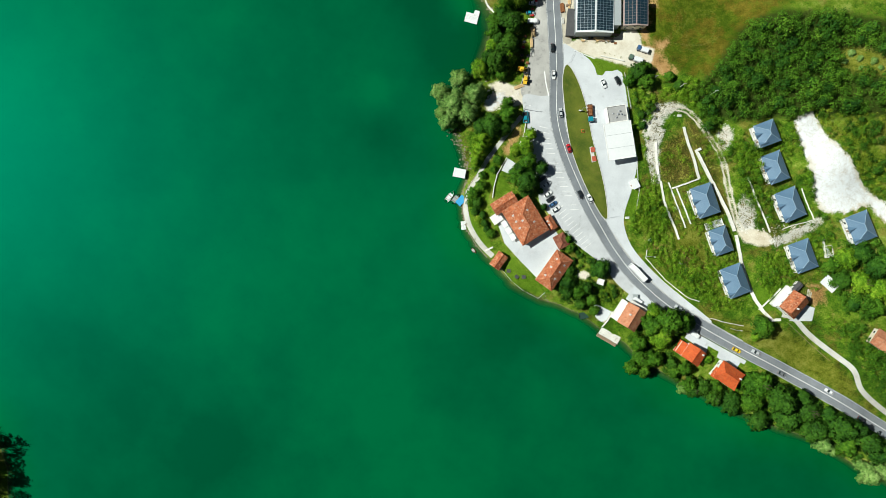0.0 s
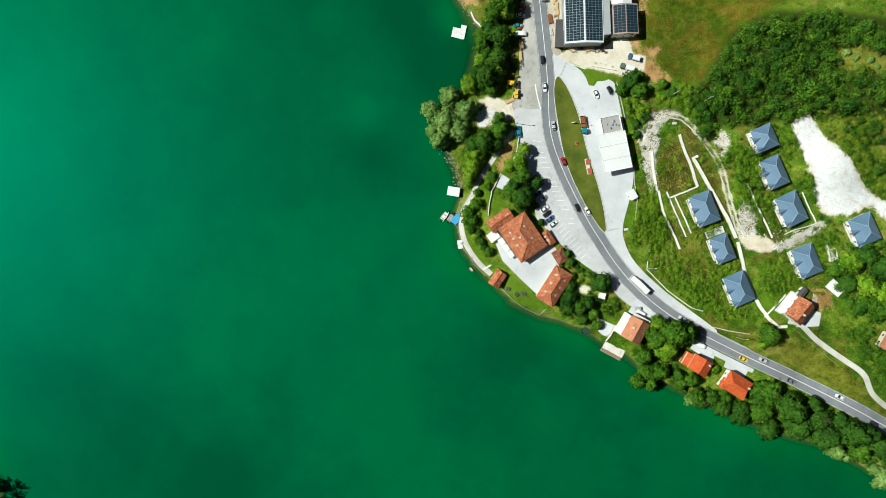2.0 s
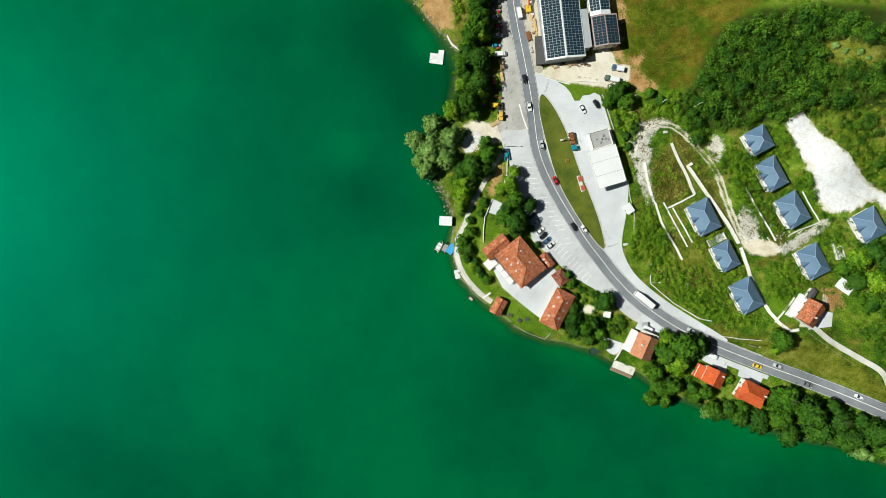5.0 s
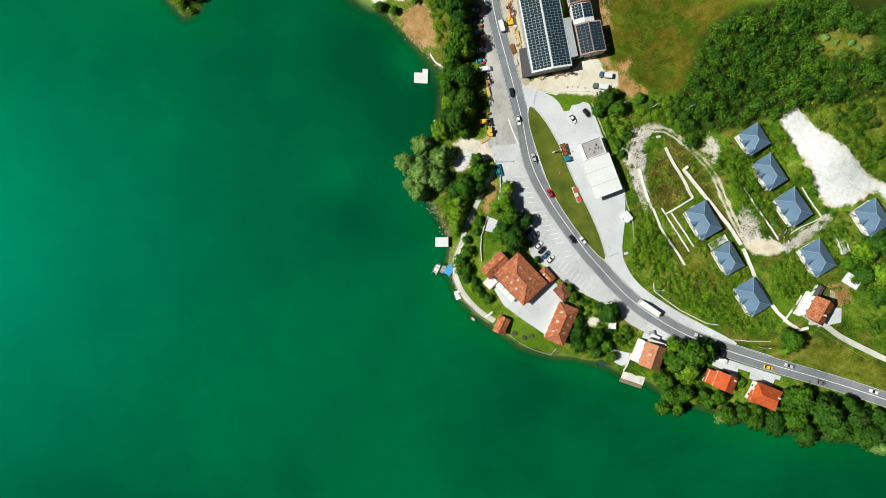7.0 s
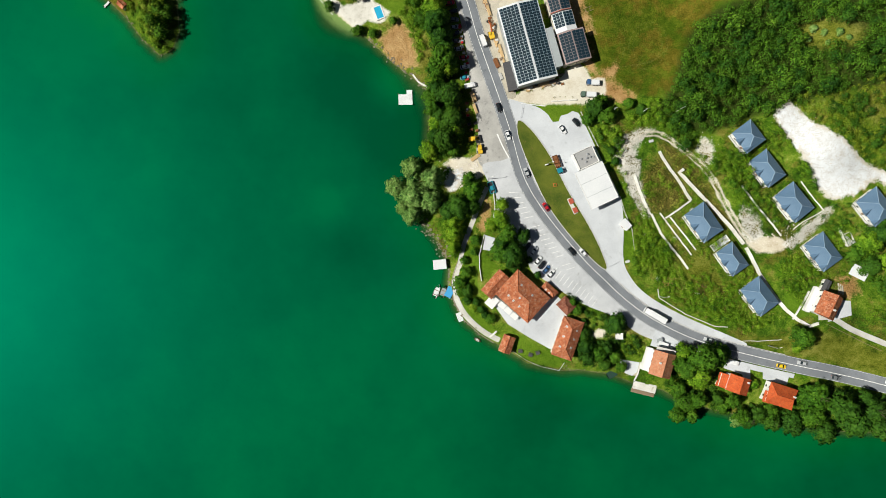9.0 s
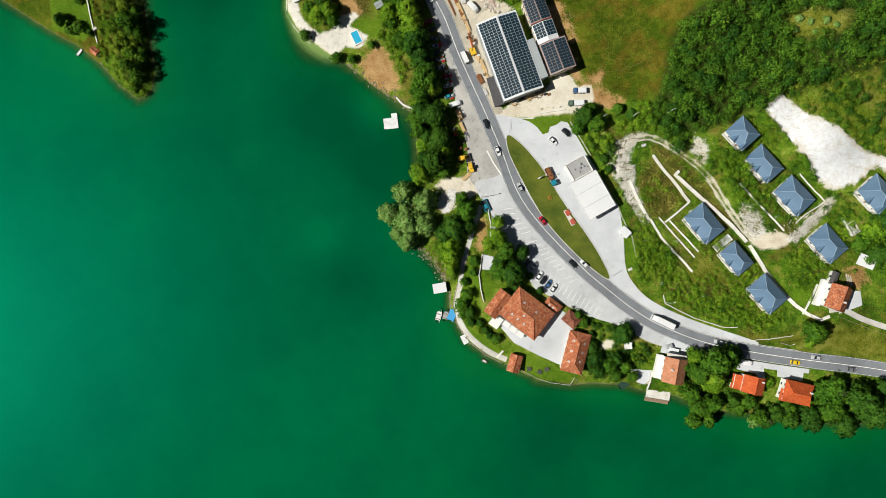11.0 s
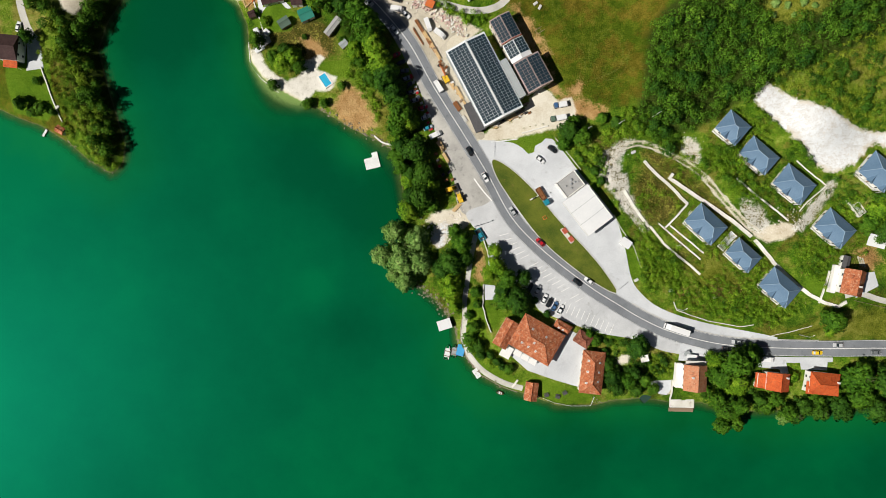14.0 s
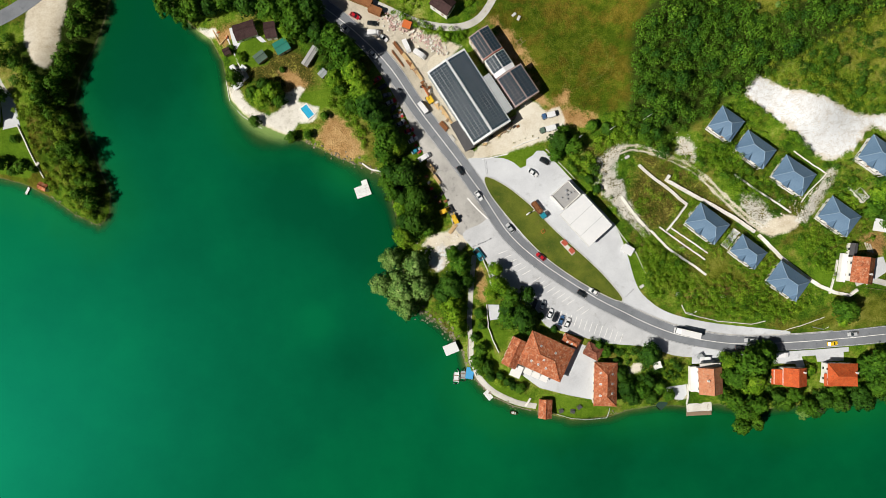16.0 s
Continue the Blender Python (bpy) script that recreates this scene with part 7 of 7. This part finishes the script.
for colour, x, y, kind in (("red", 41, 32.8, "car"), ("white", 18.7, 61.1, "car"), ("silver", 28.2, 46.8, "car"), ("black", 11.8, 71.8, "car"), ("white", -3.8, 99.7, "van"),
                           ("black", 54.8, 15.3, "car"), ("white", 60.8, 15.1, "car"), ("white", 98.0, -3.5, "truck"), ("silver", 123.4, -8.5, "car"), ("black", 119.9, -13.3, "car"),
                           ("silver", 165.1, -10.5, "car"), ("yellow", 158.2, -15.3, "car"), ("white", 203.4, -11.0, "car"), ("black", 225, -17, "car"), ("white", -20, 124.7, "car"), ("silver", -30.7, 136.7, "car"), ("grey", 181, -15, "car")):
    x, y, a = heading(x, y)
    car(colour, x, y, a, kind)
for colour, x, y, a in (("silver", 26.7, 18.6, 60), ("white", 30.3, 17.6, 62), ("silver", 33.7, 15.3, 62), ("black", 36.1, 13.9, 63), ("white", 39.3, 12.8, 64), ("white", 42.1, 9.0, 62), ("black", 44.3, 7.4, 62), ("blue", 46.6, 5.8, 62), ("white", 49.0, 4.4, 62),
                        ("white", 40.4, 68.2, -40), ("black", 45.6, 72.5, -35), ("white", -16.3, 130.6, -40), ("black", -20.1, 136.9, -15), ("red", -27.1, 140.6, -35), ("white", -180.4, 126, 80)):
    car(colour, x, y, a, "car", where="parked")
for x, y, a in ((-6.8, 125.9, -70), (-19.8, 132.8, -8), (-1.7, 122.0, -38)):
    car("white", x, y, a, "van", where="parked in the gravel yard")
car("white", 137.2, -17.4, -4, "van", where="parked in the gravel yard")
car("white", -3.9, 79.4, 26, "van", where="parked in the gravel yard")
for colour, x, y in (("grey", -17.2, 106.7), ("silver", -16.2, 103.4), ("black", -15.4, 100.4), ("grey", -14.0, 97.5), ("silver", -12.3, 94.3), ("red", -9.2, 91.0),
                     ("white", -8.0, 87.2), ("teal", -7.0, 82.6), ("black", -18.6, 110.2), ("red", -20.6, 113.6)):
    car(colour, x, y, 24 + float(RNG.normal()) * 7, "car", where="parked in the tree shade")


def flatbed(x, y, ang, bed, cab, label, length=7.5, laden=True, covered=False):
    t = thing("truck", x, y, H(x, y) + 0.1, ang, label, "truck")
    part("chassis", box(length, 1.0, 0.3, 0, 0, 0.6), M["dark"], t)
    b = part("bed", box(length * 0.66, 2.3, 0.2, -length * 0.16, 0, 0.95, 0.02), M[bed], t)
    for s in (-1, 1):
        part("side_board", box(length * 0.66, 0.08, 0.7, -length * 0.16, s * 1.12, 1.1), M[bed], b)
    part("tail_board", box(0.08, 2.2, 0.7, -length * 0.49, 0, 1.1), M[bed], b)
    c = part("cab", box(length * 0.26, 2.2, 1.9, length * 0.35, 0, 0.6, 0.12), M[cab], t)
    part("windscreen", box(0.1, 1.9, 0.7, length * 0.485, 0, 1.55, 0.02), M["glass"], c)
    for k in range(3 if laden else 0):
        part("load", box(length * 0.18, 1.7, 0.4 + 0.15 * k, -length * 0.36 + k * length * 0.2, 0, 1.15, 0.06), M["rust"], t)
    if covered:
        part("cover", box(length * 0.62, 2.1, 0.9, -length * 0.17, 0, 1.2, 0.08), M[bed], t)
    for u in (-0.33, -0.1, 0.33):
        for s in (-1, 1):
            part("wheel", tube(0.48, 0.48, (u * length, s * 0.85, 0.42), (u * length, s * 1.15, 0.42), 12), M["tyre"], t)


flatbed(41.4, 52.6, -58, "rust", "paint_teal", "old lorry with a rusty loaded bed and a light blue cab", 8.4)
flatbed(48.2, 85.6, 190, "white_sheet", "green_cover", "lorry with a long white bed and a green cab", 7.0, False, True)
flatbed(49.0, 91.2, 190, "white_sheet", "paint_blue", "small lorry with a white box and a blue cab", 5.8, False, True)
tr = thing("trailer", 14.9, 36.6, H(14.9, 36.6), -58, "teal steel trailer with a low frame", "trailer")
part("bed", box(5.2, 2.4, 0.2, 0, 0, 0.7, 0.02), M["dark"], tr)
for s in (-1, 1):
    part("side_rail", box(5.2, 0.25, 0.5, 0, s * 1.2, 0.75), M["paint_teal"], tr)
    part("end_rail", box(0.25, 2.4, 0.5, s * 2.6, 0, 0.75), M["paint_teal"], tr)
    part("wheel", tube(0.4, 0.4, (-0.6, s * 0.9, 0.4), (-0.6, s * 1.15, 0.4), 12), M["tyre"], tr)
part("load", box(2.0, 1.5, 0.5, 0.3, 0, 0.9, 0.08), M["paint_teal"], tr)
pl = thing("red_platform", 52.3, 36.2, H(52.3, 36.2), -53, "red and grey concrete platform beside the pumps", "platform")
part("slab", box(7.6, 2.6, 0.3, 0, 0, 0, 0.04), M["kerb"], pl)
for u in (-2.2, 2.2):
    part("red_pad", box(2.4, 2.0, 0.5, u, 0, 0.3, 0.06), M["pad_red"], pl)


def excavator(x, y, ang, paint, label):
    e = thing("excavator", x, y, H(x, y) + 0.06, ang, label, "excavator")
    for s in (-1, 1):
        part("crawler_track", box(3.6, 0.6, 0.8, 0, s * 1.05, 0, 0.2), M["dark"], e)
    part("body", box(2.9, 2.4, 1.1, -0.5, 0, 0.95, 0.15), M[paint], e)
    c = part("cab", box(1.3, 1.0, 1.5, 0.5, 0.65, 0.95, 0.08), M[paint], e)
    part("glass", box(0.1, 0.8, 0.8, 1.14, 0.65, 1.5), M["glass"], c)
    part("boom", tube(0.3, 0.24, (0.8, -0.3, 1.7), (4.2, -0.3, 3.6), 6), M["orange"], e)
    part("dipper_arm", tube(0.22, 0.18, (4.1, -0.3, 3.6), (6.2, -0.3, 1.5), 6), M["orange"], e)
    part("bucket", loft([(5.8, 0.5, 0.5, 0.6, 1.5), (6.3, 0.5, 0.5, 0.5, 1.5), (6.8, 0.5, 0.5, 0.4, 0.9)]), M["dark"], e)


excavator(0.6, 103.0, 118, "yellow", "orange and yellow excavator beside the hall")


def loader(x, y, ang, label):
    e = thing("wheel_loader", x, y, H(x, y) + 0.06, ang, label, "loader")
    part("body", loft([(-2.4, 1.0, 0.9, 0.7, 1.8), (-0.6, 1.1, 1.0, 0.7, 1.9), (0.4, 1.0, 0.9, 0.7, 1.4), (1.6, 0.8, 0.7, 0.7, 1.2)]), M["yellow"], e)
    c = part("cab", box(1.4, 1.4, 1.5, -0.2, 0, 1.7, 0.1), M["yellow"], e)
    part("glass", box(0.08, 1.2, 0.9, 0.52, 0, 2.1), M["glass"], c)
    part("bucket", loft([(2.5, 1.4, 1.4, 0.2, 1.3), (3.1, 1.4, 1.4, 0.1, 1.2), (3.5, 1.4, 1.4, 0.1, 0.3)]), M["dark"], e)
    for s in (-1, 1):
        part("lift_arm", tube(0.14, 0.14, (0.8, s * 0.6, 1.3), (2.7, s * 0.6, 0.8), 6), M["yellow"], e)
        for u in (-1.5, 1.3):
            part("wheel", tube(0.68, 0.68, (u, s * 0.9, 0.62), (u, s * 1.35, 0.62), 14), M["tyre"], e)


loader(2.6, 56.2, 20, "yellow wheel loader parked under the trees")
loader(6.2, 52.6, 110, "muddy wheel loader beside the timber stack")

# ---- building yard ----


def timber_stack(x, y, ang, length, wide, layers, label, mat="timber"):
    t = thing("timber_stack", x, y, H(x, y) + 0.06, ang, label, "timber", "timber stacks")
    n = max(2, int(wide / 0.32))
    proto = None
    for k in range(layers):
        for i in range(n):
            if proto is None:
                proto = part("plank", box(length, 0.27, 0.2, 0, 0, 0, 0.015), M[mat], t)
                o = proto
            else:
                o = new("plank", proto.data)
                o.parent = t
            o.matrix_basis = pose(float(RNG.normal()) * length * 0.03, (i - n / 2 + 0.5) * 0.32, 0.1 + k * 0.23, 0, 0, float(RNG.normal()) * 0.6)
    for u in (-0.35, 0.35):
        part("bearer", box(0.12, wide, 0.1, u * length, 0, 0), M["old_wood"], t)


timber_stack(-10.0, 125.0, -58, 7.5, 1.3, 3, "stack of rusty steel beams in the yard", "rust")
timber_stack(-7.0, 120.5, -58, 6.5, 1.6, 3, "stack of pale sawn timber in the yard", "timber")
timber_stack(-3.6, 114.8, -60, 7.5, 1.3, 3, "stack of pale sawn timber beside the road", "timber")
timber_stack(2.6, 101.0, -60, 5.5, 1.2, 2, "stack of pale sawn timber beside the hall", "timber")
timber_stack(5.4, 91.4, -55, 4.2, 2.2, 3, "stack of rusty formwork at the roadside", "rust")
timber_stack(-1.6, 74.8, -55, 4.6, 2.2, 4, "stack of fresh sawn timber under trees", "timber")
timber_stack(0.4, 69.6, -60, 4.4, 1.4, 4, "stack of fresh sawn timber at the road edge", "timber")
timber_stack(5.0, 48.4, 48, 4.6, 1.6, 2, "pile of pale planks on the gravel", "timber")
timber_stack(8.6, 86.0, -55, 3.0, 1.4, 2, "pallet of grey blocks at the roadside", "kerb")
timber_stack(25.5, 85.2, 28, 6.0, 1.4, 2, "stack of old planks behind the hall", "old_wood")
timber_stack(31.5, 88.6, 25, 5.5, 1.2, 2, "stack of grey planks behind the hall", "old_wood")
timber_stack(-0.6, 107.6, -60, 5.0, 1.0, 2, "rusty steel bars beside the hall", "rust")
timber_stack(-11.2, 121.6, -58, 8.0, 0.9, 2, "long rusty steel beams at the roadside", "rust")
timber_stack(-5.6, 117.4, -58, 7.0, 1.0, 3, "rusty beams beside the pale timber", "rust")
timber_stack(6.2, 97.0, -60, 6.0, 1.4, 3, "stack of pale timber along the hall wall", "timber")
timber_stack(8.6, 92.6, -58, 3.6, 1.2, 2, "short pale planks along the hall wall", "timber")
timber_stack(3.2, 65.6, -58, 3.4, 1.0, 1, "row of grey concrete posts in the shade", "kerb")
timber_stack(33.5, 91.4, 27, 4.4, 1.2, 3, "grey plank pile at the hall corner", "old_wood")
timber_stack(28.4, 86.6, 27, 4.0, 1.6, 3, "pale plank pile behind the hall", "timber")
for x, y, a, w, d, h, mt, lb in ((-23.6, 146.6, -28, 9.0, 3.0, 2.6, "rust", "long rust-brown open shed in the stone yard"), (-18.4, 141.8, -28, 5.5, 2.8, 2.5, "rust", "rust-brown container in the stone yard"),
                                 (-5.8, 134.4, -25, 3.4, 3.0, 2.5, "orange", "small hut with an orange roof in the stone yard")):
    c = thing("container", x, y, H(x, y), a, lb, "container")
    part("body", box(w, d, h, 0, 0, 0, 0.04), M["rust" if mt == "rust" else "old_wood"], c)
    part("roof", box(w + 0.2, d + 0.2, 0.12, 0, 0, h, 0.02, rx=3), M[mt], c)
    for k in range(int(w / 0.6)):
        part("rib", box(0.07, d + 0.1, h * 0.9, -w / 2 + 0.3 + k * 0.6, 0, 0.1), M["rust"], c)
M["pink_stone"] = surface("pinkish_stone", (0.46, 0.30, 0.27), (0.70, 0.54, 0.49), 2.0, 0.9, local=True)
stone_data = {}
for k in range(285):
    u = RNG.random()
    x = -14 + 23 * u + RNG.normal() * 1.4
    y = 138.5 - 15.5 * u + RNG.normal() * 1.7
    s = 0.26 + 0.5 * RNG.random()
    key = (int(RNG.integers(4)), ("stone", "pink_stone", "pink_stone", "whitewall")[int(RNG.integers(4))])
    if key not in stone_data:
        o = part("stone_block", box(1.0 + 0.3 * key[0], 0.9, 0.55 + 0.2 * key[0], 0, 0, -0.05, 0.07), M[key[1]])
        stone_data[key] = o.data
    else:
        o = new("stone_block", stone_data[key])
    o.matrix_basis = pose(x, y, H(x, y) + 0.05, 0, 0, float(RNG.random() * 180)) @ Matrix.Diagonal((s, s, s * 1.2, 1))
    tagged(o, "rough pale building stone in the stone yard", "stone", "stones in the yard")
# scrap and pallets in the tree shade west of the road
for k in range(26):
    u = k / 25
    x, y = -14 + 9.5 * u + RNG.normal() * 0.5, 104.5 - 26 * u + RNG.normal() * 0.6
    o = thing("pallet_load", x, y, H(x, y) + 0.06, 25 + RNG.normal() * 12, "pallet with dark scrap in the tree shade", "pallet", "pallets at the roadside")
    part("pallet", box(1.3, 1.1, 0.15), M["old_wood"], o)
    part("load", box(1.0 + 0.4 * RNG.random(), 0.9, 0.4 + 0.7 * RNG.random(), 0, 0, 0.15, 0.08), M[("grey_roof", "dark", "kerb", "rust", "red", "alu")[int(RNG.integers(6))]], o)

for k in range(17):
    u = k / 16
    x, y = 14.4 + 21.5 * u + RNG.normal() * 0.4, 80.6 + 8.4 * u + RNG.normal() * 0.5
    o = thing("pallet_load", x, y, H(x, y) + 0.02, 25 + RNG.normal() * 20, "pallet with boards and scrap behind the hall", "pallet", "pallets behind the hall")
    part("pallet", box(1.4, 1.1, 0.15), M["old_wood"], o)
    part("load", box(0.9 + 0.9 * RNG.random(), 0.8, 0.3 + 0.6 * RNG.random(), 0, 0, 0.15, 0.06), M[("old_wood", "dark", "kerb", "rust", "old_wood", "timber")[int(RNG.integers(6))]], o)
for x, y in ((-3.0, 68.6), (-2.2, 66.0), (-0.8, 62.4), (1.8, 63.4), (3.2, 60.2), (0.6, 60.0), (-3.8, 71.4), (4.6, 57.6)):
    o = thing("pallet_load", x, y, H(x, y) + 0.06, 25 + RNG.normal() * 25, "pallet with rusty scrap under the trees", "pallet", "pallets at the roadside")
    part("pallet", box(1.6, 1.2, 0.15), M["old_wood"], o)
    part("load", box(1.3, 1.0, 0.5 + 0.6 * RNG.random(), 0, 0, 0.15, 0.1), M[("rust", "dark", "kerb", "red")[int(RNG.integers(4))]], o)
for k in range(14):
    u = k / 13
    x, y = -6.4 + 13.6 * u + RNG.normal() * 0.5, 119.6 - 25.2 * u + RNG.normal() * 0.5
    o = thing("pallet_load", x, y, H(x, y) + 0.06, 30 + RNG.normal() * 20, "pallet with boards and blocks beside the hall", "pallet", "pallets beside the hall")
    part("pallet", box(1.4, 1.1, 0.15), M["old_wood"], o)
    part("load", box(0.9 + 0.8 * RNG.random(), 0.9, 0.3 + 0.6 * RNG.random(), 0, 0, 0.15, 0.06), M[("timber", "old_wood", "kerb", "timber", "rust", "stone")[int(RNG.integers(6))]], o)
o = thing("beam", 25.7, 76.6, H(25.7, 76.6) + 0.02, 6, "long weathered beam along the lawn edge", "beam")
part("timber", box(11.6, 0.35, 0.35, 0, 0, 0, 0.03), M["deck"], o)
o = thing("board_frame", 40.9, 123.3, H(40.9, 123.3), 32, "weathered board frame lying in the field", "frame")
for sx, sy, a, b in ((0, -0.9, 4.4, 0.12), (0, 0.9, 4.4, 0.12), (-2.1, 0, 0.12, 1.7), (2.1, 0, 0.12, 1.7), (0, 0, 0.12, 1.7)):
    part("board", box(a, b, 0.12, sx, sy, 0.0, 0.01), M["old_wood"], o)

# caravans and clutter in the far shore garden
draped("yard", [(-82, 126.4), (-76.4, 125.2), (-74.6, 120.6), (-78, 118.6), (-82.2, 120.8)], 0.1, M["gravel"], label="grey gravel yard beside the caravan", category="yard")
for x0, y0, x1, y1 in ((-88.3, 142.4, -85.8, 135.8), (-85.8, 135.8, -80.2, 140.6)):
    b = thing("beam", (x0 + x1) / 2, (y0 + y1) / 2, H((x0 + x1) / 2, (y0 + y1) / 2) + 0.02, math.degrees(math.atan2(y1 - y0, x1 - x0)), "pale yellow timber edging of the sandpit", "beam", "timber edgings")
    part("timber", box(math.hypot(x1 - x0, y1 - y0), 0.35, 0.3, 0, 0, 0, 0.03), M["timber"], b)
for x, y, a in ((-86.0, 141.0, 20), (-82.4, 138.4, 65)):
    b = thing("garden_bench", x, y, H(x, y) + 0.02, a, "small orange garden bench with a backrest", "bench", "orange garden benches")
    part("seat", box(1.5, 0.5, 0.08, 0, 0, 0.42, 0.02), M["orange"], b)
    part("backrest", box(1.5, 0.07, 0.4, 0, -0.24, 0.5, 0.02), M["orange"], b)
    for u in (-0.6, 0.6):
        part("leg", box(0.08, 0.45, 0.42, u, 0, 0), M["old_wood"], b)
for x, y, a, w, d, h, lb in ((-80.2, 123.6, -66, 5.4, 2.2, 2.3, "white caravan beside the far shore"), (-76.3, 124.4, -40, 2.6, 2.2, 1.8, "small white trailer in the garden"), (-80.0, 117.9, 30, 4.4, 2.8, 0.9, "white sheeted platform by the shore"), (-54.8, 136.8, 30, 3.0, 1.8, 1.6, "white covered boat beside the cabin")):
    c = thing("caravan", x, y, H(x, y) + 0.1, a, lb, "caravan")
    part("body", box(w, d, h - 0.3, 0, 0, 0.3, 0.15), M["white_sheet"], c)
    part("roof_hatch", box(0.6, 0.6, 0.1, 0, 0, h, 0.02), M["grey_roof"], c)
    for s in (-1, 1):
        part("wheel", tube(0.3, 0.3, (0, s * (d / 2 - 0.2), 0.2), (0, s * (d / 2 + 0.02), 0.2), 10), M["tyre"], c)
draped("terrace", [(-81, 142), (-79.4, 142), (-78, 135.4), (-68, 137.2), (-65.6, 134.6), (-79.8, 133)], 0.15, M["concrete"], label="pale terrace in front of the cabins", category="terrace")
draped("terrace", [(100.4, -10.4), (112.2, -13.4), (112, -18.4), (99.8, -18)], 0.12, M["concrete"], label="pale drive beside the lake house", category="terrace")
draped("terrace", [(151, -17), (163, -17.5), (163, -22.5), (152, -22)], 0.12, M["concrete"], label="pale concrete drive of the orange house", category="terrace")
draped("terrace", [(134, -17), (145, -17), (147, -24), (145, -27), (143, -22), (134, -21)], 0.12, M["concrete"], label="pale drive between the orange houses", category="terrace")
draped("terrace", [(170.5, 9), (180, 14), (178, 20), (170.5, 19)], 0.12, M["concrete"], label="pale drive beside the hill house", category="terrace")
draped("terrace", [(88, -27), (97, -26.6), (97.2, -31.2), (95.4, -33.4), (92, -32.8), (90, -31)], 0.12, M["concrete"], label="pale stone landing beside the lake house", category="terrace")
draped("terrace", [(-177.5, 124), (-172.5, 122), (-171, 114), (-170.5, 108.5), (-178, 107.6), (-177.4, 112)], 0.12, M["concrete"], label="white terrace of the house on the point", category="terrace")
draped("pavement", [(109, -14.3), (122, -15.6), (135, -16.3), (150, -16.7), (165, -16.8), (165, -18.8), (150, -19.2), (135, -18.8), (112, -17.6)], 0.14, M["concrete"], label="pale concrete strip between the road and the houses", category="pavement")
